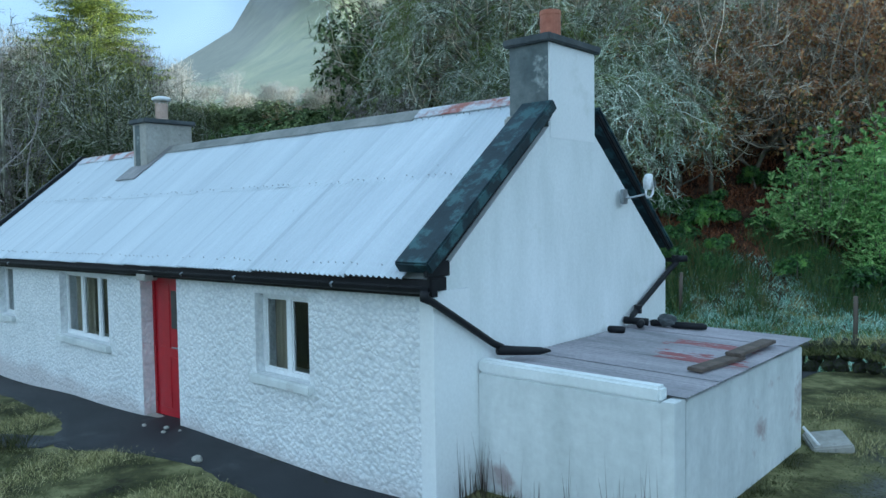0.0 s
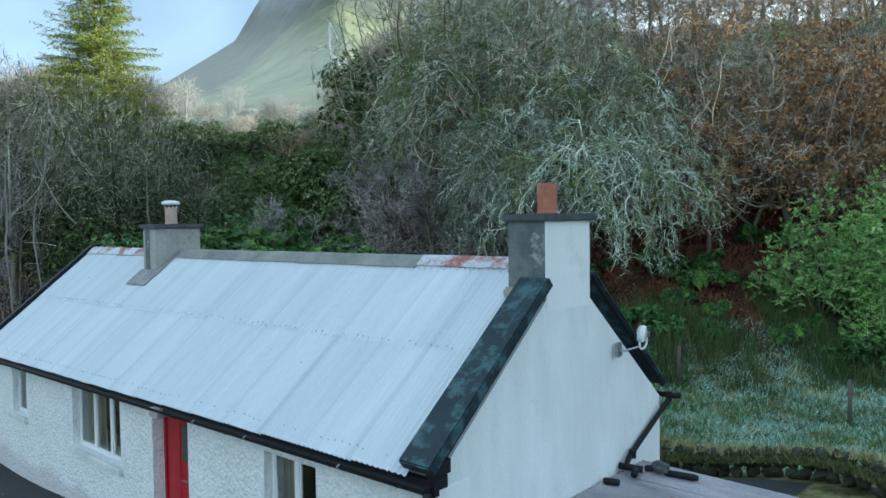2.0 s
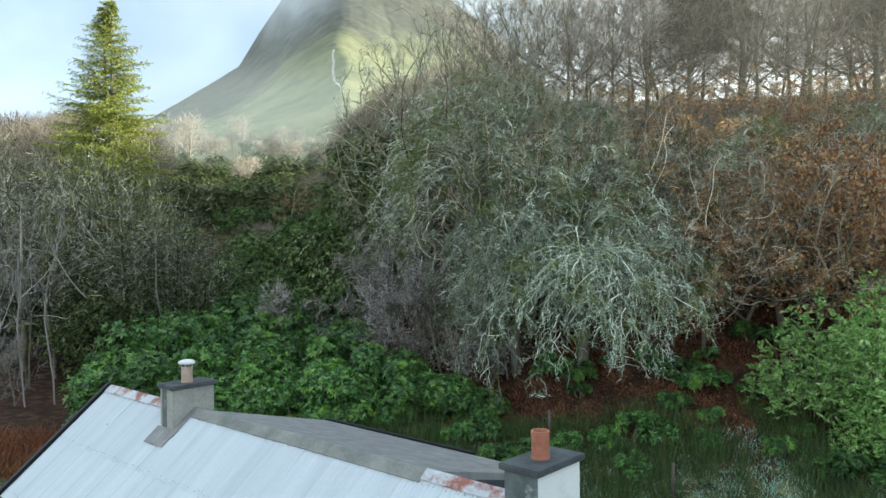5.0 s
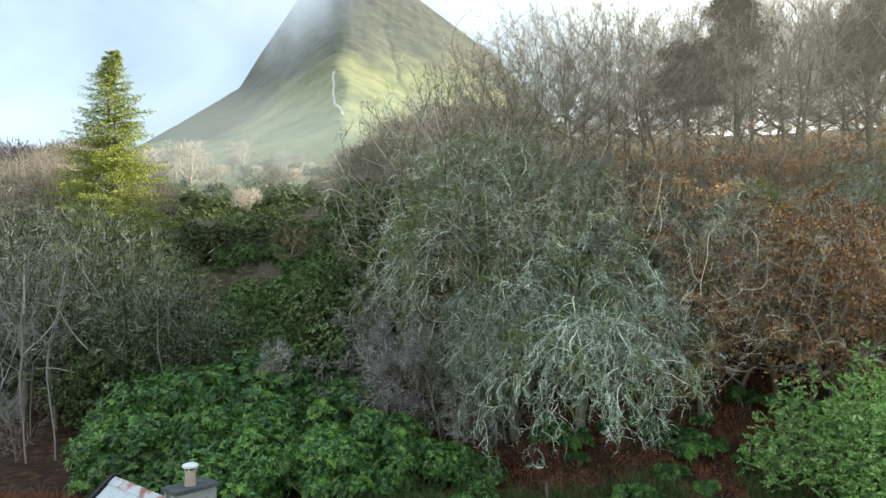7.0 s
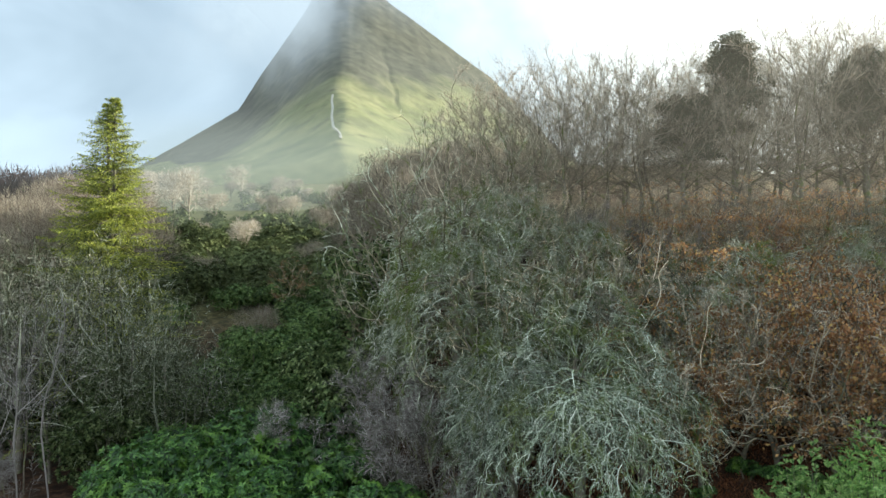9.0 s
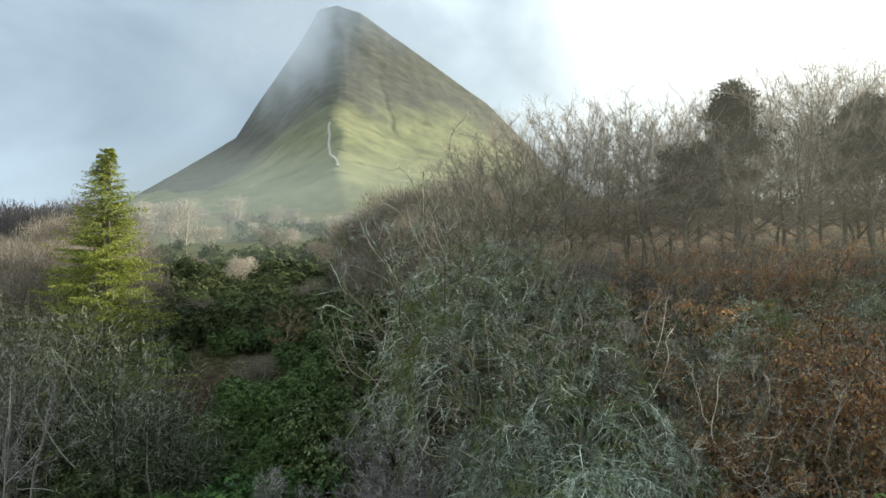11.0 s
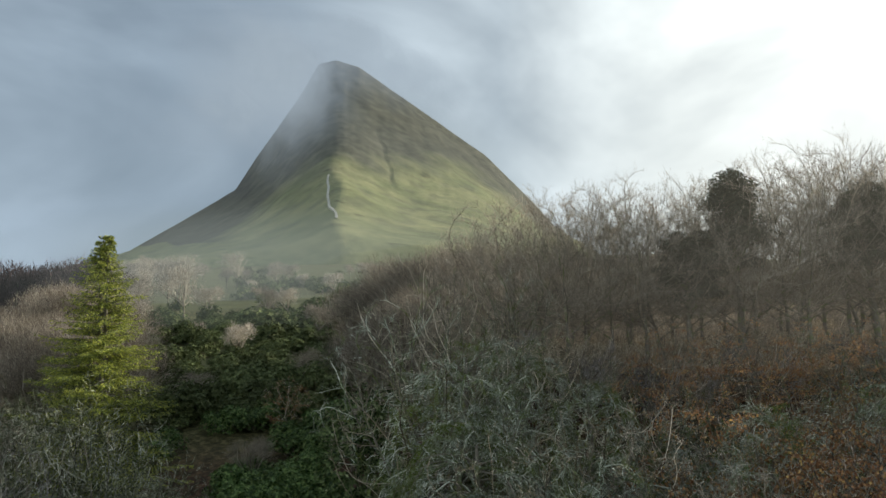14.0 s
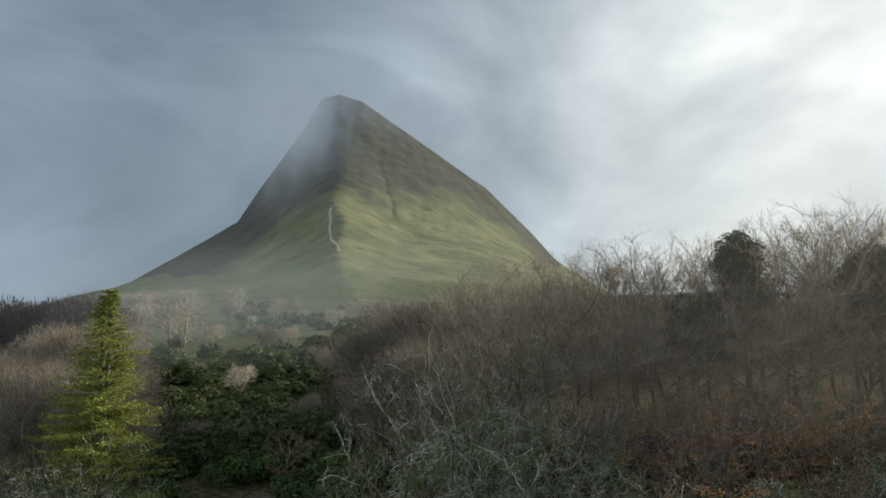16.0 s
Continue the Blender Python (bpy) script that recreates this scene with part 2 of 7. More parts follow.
def flat_roof_paint():
    """Grey-mauve sheet with two runs of old red paint flaking off along the corrugations."""
    m, n, l, p = base_mat("weathered_roof_metal")
    big = noise_node(n, l, 1.3, 6, 0.62, "Object", (0.5, 2.0, 1))
    col = ramp(n, l, big.outputs[0], [(0.32, (0.22, 0.22, 0.235)), (0.68, (0.42, 0.395, 0.43))]).outputs[0]
    fine = noise_node(n, l, 22, 4, 0.6)
    col = mix_col(n, l, 0.35, col, ramp(n, l, fine.outputs[0], [(0.3, (0.55, 0.55, 0.55)), (0.7, (1.25, 1.25, 1.25))]).outputs[0], "MULTIPLY")
    co = n.new("ShaderNodeTexCoord")
    sep = n.new("ShaderNodeSeparateXYZ")
    l.new(co.outputs["Object"], sep.inputs[0])
    jag = noise_node(n, l, 2.6, 6, 0.7, "Object", (1.0, 7.0, 1))

    def band(axis, centre, half, amount):
        df = n.new("ShaderNodeMath")
        df.operation = "SUBTRACT"
        df.inputs[1].default_value = centre
        l.new(sep.outputs[axis], df.inputs[0])
        ab = n.new("ShaderNodeMath")
        ab.operation = "ABSOLUTE"
        l.new(df.outputs[0], ab.inputs[0])
        ma = n.new("ShaderNodeMath")
        ma.operation = "MULTIPLY_ADD"
        ma.inputs[1].default_value = amount
        l.new(jag.outputs[0], ma.inputs[0])
        l.new(ab.outputs[0], ma.inputs[2])
        edge = half + amount * 0.5
        return ramp(n, l, ma.outputs[0], [(edge - 0.02, (1, 1, 1)), (edge + 0.02, (0, 0, 0))]).outputs[0]
    for yc, xc, hx in ((2.92, 1.36, 0.44), (2.20, 1.48, 0.42)):
        f = mix_col(n, l, 1.0, band("Y", yc, 0.11, 0.9), band("X", xc, hx, 0.9), "MULTIPLY")
        col = mix_col(n, l, f, col, (0.25, 0.085, 0.09))
    l.new(col, p.inputs["Base Color"])
    p.inputs["Roughness"].default_value = 0.72
    bump(n, l, p, fine.outputs[0], 0.3, 0.01)
    return m


M_ROOF = roof_paint()
M_BOLT = surf("dull_bolt_metal", (0.26, 0.29, 0.31), (0.42, 0.45, 0.47), 8, 0.5, metal=0.3, fine=30)
M_BLACK = surf("black_paint", (0.006, 0.007, 0.009), (0.014, 0.015, 0.019), 6, 0.55, fine=30, bstr=0.1, spec=0.25)
M_VERGE = surf("black_verge_coat", (0.012, 0.024, 0.032), (0.022, 0.040, 0.050), 2.2, 0.55, spec=0.3, fine=12, bstr=0.3, stain=(0.055, 0.112, 0.125), stain_scale=4.5, stain_lo=0.49)
M_RED = surf("red_door_paint", (0.33, 0.007, 0.018), (0.43, 0.012, 0.024), 3, 0.38, fine=30, bstr=0.05, grain=0.15)
M_UPVC = surf("white_frame", (0.78, 0.80, 0.82), (0.84, 0.86, 0.87), 5, 0.35, fine=50, bstr=0.02)
M_CURTAIN = surf("beige_curtain", (0.26, 0.22, 0.17), (0.38, 0.33, 0.27), 4, 0.9, stretch=(14, 1, 0.4))
# dark tone that holds the shade of the unlit rooms
M_ROOM_SHADE = surf("painted_room_shade", (0.05, 0.05, 0.05), (0.09, 0.085, 0.08), 2, 0.9)
M_FLATROOF = flat_roof_paint()
M_LEAD = surf("lead_flashing", (0.20, 0.20, 0.21), (0.34, 0.33, 0.33), 3, 0.6, metal=0.2, fine=20)
M_RIDGE_GREY = surf("mossy_ridge_metal", (0.17, 0.18, 0.17), (0.30, 0.30, 0.28), 2, 0.8, fine=18)
M_RIDGE_RUST = surf("flaking_ridge_metal", (0.48, 0.50, 0.54), (0.58, 0.60, 0.64), 2, 0.6, fine=18, stain=(0.30, 0.11, 0.085), stain_scale=2.2, stain_lo=0.48)
M_TERRA = surf("terracotta", (0.34, 0.12, 0.075), (0.48, 0.20, 0.13), 4, 0.8, fine=30)
M_BUFF = surf("buff_clay", (0.42, 0.30, 0.24), (0.55, 0.42, 0.35), 4, 0.8, fine=30)
M_WHITEMETAL = surf("white_metal", (0.74, 0.76, 0.78), (0.82, 0.83, 0.84), 8, 0.35, fine=40, bstr=0.05)
M_STEEL = surf("grey_steel", (0.28, 0.30, 0.32), (0.42, 0.44, 0.46), 8, 0.4, metal=0.8, fine=40, bstr=0.05)
M_WOOD = surf("weathered_timber", (0.07, 0.055, 0.045), (0.15, 0.12, 0.098), 5, 0.88, fine=30, stretch=(1, 1, 0.2))
M_ASPHALT = surf("damp_asphalt", (0.010, 0.012, 0.016), (0.026, 0.029, 0.034), 1.2, 0.68, fine=60, bstr=0.5, bdist=0.01, stain=(0.055, 0.060, 0.062), stain_scale=0.9, stain_lo=0.58, spec=0.35)
M_STONE = surf("mossy_stone", (0.028, 0.028, 0.024), (0.085, 0.082, 0.072), 6, 0.9, fine=25, stain=(0.035, 0.045, 0.014), stain_scale=3, stain_lo=0.45, vary=0.3)
M_FIELDWALL = surf("pale_field_stone", (0.36, 0.36, 0.31), (0.55, 0.54, 0.47), 0.05, 0.95, fine=0.4)
M_WIRE = surf("fence_wire", (0.10, 0.10, 0.10), (0.2, 0.2, 0.2), 5, 0.5, metal=0.7)


def glass_mat():
    m, n, l, p = base_mat("window_glass")
    p.inputs["Base Color"].default_value = (0.9, 0.95, 0.95, 1)
    p.inputs["Roughness"].default_value = 0.03
    p.inputs["Transmission Weight"].default_value = 1.0
    p.inputs["IOR"].default_value = 1.45
    return m


M_GLASS = glass_mat()


def ground_mat():
    m, n, l, p = base_mat("ground_cover")
    a = noise_node(n, l, 0.10, 8, 0.62)
    b = noise_node(n, l, 1.6, 8, 0.66)
    f = noise_node(n, l, 26, 4, 0.6)
    grass = ramp(n, l, b.outputs[0], [(0.32, (0.018, 0.018, 0.010)), (0.48, (0.080, 0.082, 0.032)), (0.66, (0.27, 0.26, 0.12))]).outputs[0]
    litter = ramp(n, l, b.outputs[0], [(0.3, (0.014, 0.010, 0.007)), (0.5, (0.050, 0.027, 0.017)), (0.68, (0.14, 0.075, 0.043))]).outputs[0]
    att = n.new("ShaderNodeAttribute")
    att.attribute_name = "litter"
    col = mix_col(n, l, att.outputs["Fac"], grass, litter)
    att2 = n.new("ShaderNodeAttribute")
    att2.attribute_name = "gravel"
    grav = ramp(n, l, f.outputs[0], [(0.35, (0.10, 0.105, 0.11)), (0.65, (0.27, 0.28, 0.28))]).outputs[0]
    mossy = mix_col(n, l, ramp(n, l, b.outputs[0], [(0.45, (0, 0, 0)), (0.58, (1, 1, 1))]).outputs[0], grav, (0.075, 0.085, 0.035))
    col = mix_col(n, l, att2.outputs["Fac"], col, mossy)
    hn = noise_node(n, l, 0.035, 8, 0.7)
    heath = n.new("ShaderNodeAttribute")
    heath.attribute_name = "heath"
    hm = n.new("ShaderNodeMath")
    hm.operation = "MULTIPLY"
    l.new(ramp(n, l, hn.outputs[0], [(0.42, (0, 0, 0)), (0.52, (1, 1, 1))]).outputs[0], hm.inputs[0])
    l.new(heath.outputs["Fac"], hm.inputs[1])
    col = mix_col(n, l, hm.outputs[0], col, (0.125, 0.130, 0.058))
    col = mix_col(n, l, 0.5, col, ramp(n, l, a.outputs[0], [(0.35, (0.7, 0.7, 0.7)), (0.65, (1.2, 1.2, 1.2))]).outputs[0], "MULTIPLY")
    l.new(col, p.inputs["Base Color"])
    p.inputs["Roughness"].default_value = 0.95
    p.inputs["Specular IOR Level"].default_value = 0.2
    bump(n, l, p, f.outputs[0], 0.7, 0.04)
    return m


M_GROUND = ground_mat()


def mountain_mat():
    m, n, l, p = base_mat("mountain_grass_and_rock")
    b = noise_node(n, l, 0.012, 10, 0.66)
    d = noise_node(n, l, 0.05, 8, 0.7, stretch=(1, 1, 0.8))
    col = ramp(n, l, b.outputs[0], [(0.3, (0.16, 0.185, 0.095)), (0.5, (0.25, 0.262, 0.14)), (0.7, (0.36, 0.35, 0.19))]).outputs[0]
    col = mix_col(n, l, 0.5, col, ramp(n, l, d.outputs[0], [(0.35, (0.6, 0.62, 0.6)), (0.65, (1.15, 1.15, 1.1))]).outputs[0], "MULTIPLY")
    e = noise_node(n, l, 0.22, 6, 0.7)
    col = mix_col(n, l, 0.6, col, ramp(n, l, e.outputs[0], [(0.35, (0.72, 0.72, 0.70)), (0.65, (1.2, 1.2, 1.15))]).outputs[0], "MULTIPLY")
    h = noise_node(n, l, 0.020, 7, 0.72)
    col = mix_col(n, l, ramp(n, l, h.outputs[0], [(0.60, (0, 0, 0)), (0.66, (0.8, 0.8, 0.8))]).outputs[0], col, (0.105, 0.100, 0.060))
    att = n.new("ShaderNodeAttribute")
    att.attribute_name = "rock"
    rock = ramp(n, l, d.outputs[0], [(0.35, (0.055, 0.058, 0.055)), (0.7, (0.14, 0.135, 0.115))]).outputs[0]
    col = mix_col(n, l, att.outputs["Fac"], col, rock)
    l.new(col, p.inputs["Base Color"])
    p.inputs["Roughness"].default_value = 0.95
    p.inputs["Specular IOR Level"].default_value = 0.1
    bump(n, l, p, d.outputs[0], 0.5, 3.0)
    return m


M_MOUNT = mountain_mat()
M_BARK = surf("grey_brown_bark", (0.126, 0.108, 0.0864), (0.27, 0.243, 0.198), 3, 0.95, fine=14, bdist=0.02, stain=(0.153, 0.189, 0.063), stain_scale=1.3, stain_lo=0.50, vary=0.2)
M_BIRCH = surf("birch_bark", (0.58, 0.56, 0.53), (0.80, 0.78, 0.75), 4, 0.8, fine=10, stain=(0.05, 0.045, 0.04), stain_scale=2.5, stain_lo=0.62)
M_TWIG = leafy("bare_twigs", [(0.0, (0.030, 0.024, 0.016)), (0.4, (0.20, 0.170, 0.130)), (0.75, (0.57, 0.50, 0.40)), (1.0, (0.84, 0.77, 0.63))], 0.9, 0.15, spec=0.1)
M_TWIG_GREY = leafy("weathered_grey_twigs", [(0.0, (0.06, 0.047, 0.032)), (0.4, (0.25, 0.200, 0.135)), (0.75, (0.60, 0.51, 0.37)), (1.0, (0.86, 0.78, 0.62))], 0.9, 0.25, spec=0.1)
M_TWIG_LICHEN = leafy("lichened_twigs", [(0.0, (0.025, 0.030, 0.014)), (0.4, (0.205, 0.232, 0.172)), (0.75, (0.56, 0.60, 0.51)), (1.0, (0.82, 0.83, 0.71))], 0.9, 0.0, patch=(0.13, 0.165, 0.04), patch_scale=0.9, spec=0.1, patch_lo=0.45)
M_TWIG_SILVER = leafy("silvery_lichened_twigs", [(0.0, (0.03, 0.042, 0.022)), (0.35, (0.19, 0.235, 0.17)), (0.75, (0.52, 0.59, 0.49)), (1.0, (0.84, 0.87, 0.79))], 0.9, 0.0, patch=(0.17, 0.205, 0.06), patch_scale=0.8, spec=0.1, patch_lo=0.49)
M_TWIG_PURPLE = leafy("purple_twigs", [(0.0, (0.05, 0.042, 0.040)), (0.5, (0.22, 0.196, 0.186)), (0.85, (0.46, 0.43, 0.415)), (1.0, (0.70, 0.67, 0.65))], 0.9, 0.0, spec=0.1)
M_TWIG_HOAR = leafy("mossy_grey_twigs", [(0.0, (0.018, 0.022, 0.010)), (0.45, (0.065, 0.075, 0.038)), (0.8, (0.26, 0.275, 0.20)), (1.0, (0.62, 0.64, 0.54))], 0.9, 0.1, spec=0.1)
M_TWIG_CREST = leafy("dark_skyline_twigs", [(0.0, (0.15, 0.128, 0.10)), (0.5, (0.36, 0.315, 0.255)), (1.0, (0.62, 0.56, 0.47))], 0.9, 0.35, spec=0.1)
M_TWIG_DUN = leafy("dun_twigs", [(0.0, (0.10, 0.083, 0.066)), (0.5, (0.25, 0.215, 0.172)), (1.0, (0.46, 0.41, 0.34))], 0.9, 0.3, spec=0.1)
M_TWIG_DUSK = leafy("dark_purple_twigs", [(0.0, (0.045, 0.032, 0.034)), (0.5, (0.085, 0.060, 0.062)), (1.0, (0.15, 0.11, 0.11))], 0.9, 0.1, spec=0.1)
# far twigs: distance haze is painted in as a paler, greyer colour
M_TWIG_HAZED = leafy("haze_paled_twigs", [(0.0, (0.20, 0.172, 0.140)), (0.5, (0.38, 0.340, 0.285)), (1.0, (0.56, 0.52, 0.45))], 0.9, 0.4, spec=0.1)
M_LEAF_BROWN = leafy("withered_beech_leaves", [(0.0, (0.20, 0.095, 0.048)), (0.5, (0.42, 0.215, 0.105)), (0.88, (0.56, 0.33, 0.145)), (1.0, (0.70, 0.50, 0.17))], 0.7, 0.35)
M_LEAF_RHODO = leafy("rhododendron_leaves", [(0.0, (0.008, 0.026, 0.008)), (0.5, (0.045, 0.125, 0.030)), (1.0, (0.15, 0.30, 0.07))], 0.42, 0.2, patch=(0.20, 0.36, 0.06), patch_scale=1.4, spec=0.45, patch_lo=0.51)
M_LEAF_LAUREL = leafy("laurel_leaves", [(0.0, (0.12, 0.26, 0.08)), (0.5, (0.33, 0.56, 0.17)), (1.0, (0.60, 0.78, 0.31))], 0.45, 0.3)
M_LEAF_DARK = leafy("dark_ivy_leaves", [(0.0, (0.012, 0.022, 0.009)), (0.5, (0.065, 0.095, 0.036)), (0.9, (0.15, 0.19, 0.075)), (1.0, (0.24, 0.28, 0.15))], 0.65, 0.1, spec=0.1)
M_LEAF_SHRUB = leafy("shrub_leaves", [(0.0, (0.020, 0.042, 0.014)), (0.5, (0.085, 0.150, 0.046)), (1.0, (0.22, 0.30, 0.10))], 0.6, 0.15, spec=0.15)
# softer olive than the near shrubs, with aerial haze put into the colour
M_LEAF_FAR = leafy("hazed_olive_scrub_leaves", [(0.0, (0.045, 0.060, 0.026)), (0.5, (0.095, 0.120, 0.050)), (1.0, (0.17, 0.20, 0.085))], 0.7, 0.15, spec=0.1)
M_NEEDLE = leafy("spruce_needles", [(0.0, (0.050, 0.075, 0.022)), (0.5, (0.17, 0.20, 0.040)), (1.0, (0.42, 0.44, 0.070))], 0.6, 0.2)
M_NEEDLE_PINE = leafy("pine_needles", [(0.0, (0.045, 0.052, 0.032)), (1.0, (0.12, 0.13, 0.085))], 0.7, 0.15)
M_GRASS = leafy("grass_blades", [(0.0, (0.08, 0.085, 0.030)), (0.4, (0.26, 0.25, 0.10)), (1.0, (0.60, 0.55, 0.30))], 0.7, 0.2)
M_REED = leafy("rush_blades", [(0.0, (0.025, 0.062, 0.018)), (0.6, (0.070, 0.145, 0.040)), (1.0, (0.21, 0.215, 0.075))], 0.6, 0.2)
M_FROST = leafy("frosted_weeds", [(0.0, (0.10, 0.20, 0.15)), (0.5, (0.28, 0.48, 0.38)), (1.0, (0.62, 0.78, 0.70))], 0.8, 0.2)
M_MOSS = leafy("moss_and_weeds", [(0.0, (0.035, 0.045, 0.014)), (0.6, (0.075, 0.085, 0.025)), (1.0, (0.15, 0.145, 0.06))], 0.8, 0.15)
M_LITTER = leafy("fallen_leaves", [(0.0, (0.05, 0.022, 0.014)), (0.5, (0.16, 0.062, 0.036)), (0.9, (0.30, 0.125, 0.060)), (1.0, (0.45, 0.22, 0.09))], 0.8, 0.1)
M_STALK = leafy("dead_stalk", [(0.0, (0.03, 0.026, 0.022)), (1.0, (0.08, 0.065, 0.05))], 0.9, 0.0)
M_BRACKEN = leafy("dead_bracken", [(0.0, (0.105, 0.0375, 0.018)), (0.5, (0.225, 0.0825, 0.0375)), (1.0, (0.36, 0.15, 0.075))], 0.8, 0.2)

# ---- mesh helpers ----


class Shape:
    """Collects vertices and faces of one mesh."""

    def __init__(self):
        self.v, self.f = [], []

    def tube(self, pts, rad, sides=6, cap=False):
        n0 = len(self.v)
        k = len(pts)
        tip = rad[-1] <= 0
        a = None
        for i in range(k):
            p = Vector(pts[i])
            d = (Vector(pts[min(i + 1, k - 1)]) - Vector(pts[max(i - 1, 0)]))
            if d.length < 1e-9:
                d = Vector((0, 0, 1))
            d.normalize()
            if a is None:
                a = d.orthogonal().normalized()
            else:
                a = (a - d * a.dot(d))
                a = a.normalized() if a.length > 1e-6 else d.orthogonal().normalized()
            b = d.cross(a)
            if tip and i == k - 1:
                self.v.append(tuple(p))
            else:
                for s in range(sides):
                    t = 2 * math.pi * s / sides
                    self.v.append(tuple(p + (a * math.cos(t) + b * math.sin(t)) * rad[i]))
        for i in range(k - 1):
            r0 = n0 + i * sides
            if tip and i == k - 2:
                e = r0 + sides
                for s in range(sides):
                    self.f.append((r0 + s, r0 + (s + 1) % sides, e))
            else:
                r1 = r0 + sides
                for s in range(sides):
                    s2 = (s + 1) % sides
                    self.f.append((r0 + s, r0 + s2, r1 + s2, r1 + s))
        if cap:
            self.f.append(tuple(n0 + s for s in reversed(range(sides))))
            if not tip:
                e0 = n0 + (k - 1) * sides
                self.f.append(tuple(e0 + s for s in range(sides)))

    def box(self, x0, x1, y0, y1, z0, z1, bev=0.0):
        bm = bmesh.new()
        bmesh.ops.create_cube(bm, size=1.0)
        for w in bm.verts:
            w.co = Vector(((x0 + x1) / 2 + w.co.x * (x1 - x0), (y0 + y1) / 2 + w.co.y * (y1 - y0), (z0 + z1) / 2 + w.co.z * (z1 - z0)))
        if bev:
            bmesh.ops.bevel(bm, geom=bm.edges[:], offset=bev, segments=2, affect="EDGES")
        self.add_bm(bm)

    def add_bm(self, bm, m=None):
        n0 = len(self.v)
        bm.verts.index_update()
        for w in bm.verts:
            self.v.append(tuple(m @ w.co if m else w.co))
        for q in bm.faces:
            self.f.append(tuple(n0 + w.index for w in q.verts))
        bm.free()

    def quad(self, a, b, c, d):
        n0 = len(self.v)
        self.v += [tuple(a), tuple(b), tuple(c), tuple(d)]
        self.f.append((n0, n0 + 1, n0 + 2, n0 + 3))

    def leaf(self, p, d, side, length, width):
        """A leaf as a kite with a bent tip."""
        n0 = len(self.v)
        m = p + d * (length * 0.5)
        self.v += [tuple(p), tuple(m + side * width), tuple(p + d * length + Vector((0, 0, -0.12 * length))), tuple(m - side * width)]
        self.f.append((n0, n0 + 1, n0 + 2, n0 + 3))

    def tri(self, a, b, c):
        n0 = len(self.v)
        self.v += [tuple(a), tuple(b), tuple(c)]
        self.f.append((n0, n0 + 1, n0 + 2))

    def mesh(self, name, mat, smooth=False):
        me = bpy.data.meshes.new(name)
        me.from_pydata(self.v, [], self.f)
        me.materials.append(mat)
        if smooth:
            me.polygons.foreach_set("use_smooth", [True] * len(me.polygons))
        me.update()
        return me


def thing(name, label, category, group="", kind="", at=(0, 0, 0)):
    ob = new(name)
    ob.location = at
    return tagged(ob, label, category, group, kind)


def part(name, shape, mat, parent, label="", smooth=False, kind=""):
    me = shape if isinstance(shape, bpy.types.Mesh) else shape.mesh(name, mat, smooth)
    ob = new(name, me)
    ob.parent = parent
    return tagged(ob, label, "", "", kind)


def boxpart(name, dims, mat, parent, label="", bev=0.0):
    s = Shape()
    s.box(*dims, bev)
    return part(name, s, mat, parent, label)


rnd = random.Random(7)


def rdir(r=rnd):
    while True:
        d = Vector((r.uniform(-1, 1), r.uniform(-1, 1), r.uniform(-1, 1)))
        if 0.05 < d.length < 1:
            return d.normalized()


def sstep(a, b, x):
    t = min(1.0, max(0.0, (x - a) / (b - a)))
    return t * t * (3 - 2 * t)

# ---- ground ----


def ground_z(x, y):
    u, v = uv(x, y)
    z = -0.045 + 0.125 * sstep(-7.5, -4, x) + 0.09 * sstep(-1.6, 0.4, x)
    # field behind the yard lies lower, then rises to the foot of the wooded bank
    z += (-0.55 * sstep(12.3, 15.5, u) + 1.7 * sstep(19, 25.5, u)) * sstep(-14, 0, v)
    foot = 21.5 + max(0.0, 7 - v) * 0.78
    top = 3.0 + 9.5 * sstep(-12, 5, v)
    z += top * sstep(foot, foot + 19 + 6 * sstep(3, 9, v), u)
    a = v / max(u, 1.0)
    rise = 1 - sstep(-0.10, 0.06, a) * (1 - sstep(60, 170, u))
    rise *= (1 - 0.3 * (1 - sstep(-0.70, -0.42, a))) * (1 - 0.28 * sstep(-0.06, 0.10, a)) * (1 - 0.5 * sstep(0.3, 0.7, a))
    z += max(0.0, u - 36) * 0.165 * rise * sstep(36, 75, u)
    # wooded hill behind the bank
    z += (0.7 * sstep(35, 46, u) + 2.9 * sstep(52, 74, u) + 5.2 * sstep(50, 84, u)) * sstep(0.05, 0.15, a)
    # unseen shoulder of the hill, added to keep the low sun off the cottage
    z += 27 * math.exp(-((v - 118) / 42) ** 2) * math.exp(-((u - 46) / 60) ** 2)
    z *= 1 - sstep(1900, 3000, math.hypot(u, v))
    if math.hypot(x + 5, y - 2) > 11:
        z += 0.10 * noise.noise(Vector((x * 0.35, y * 0.35, 0))) + 0.35 * noise.noise(Vector((x * 0.08, y * 0.08, 4))) * sstep(20, 30, u)
    return z


def gravelly(x, y):
    g = sstep(2.4, 3.6, x) * (1 - sstep(5.0, 7.5, y))
    return min(1.0, g)


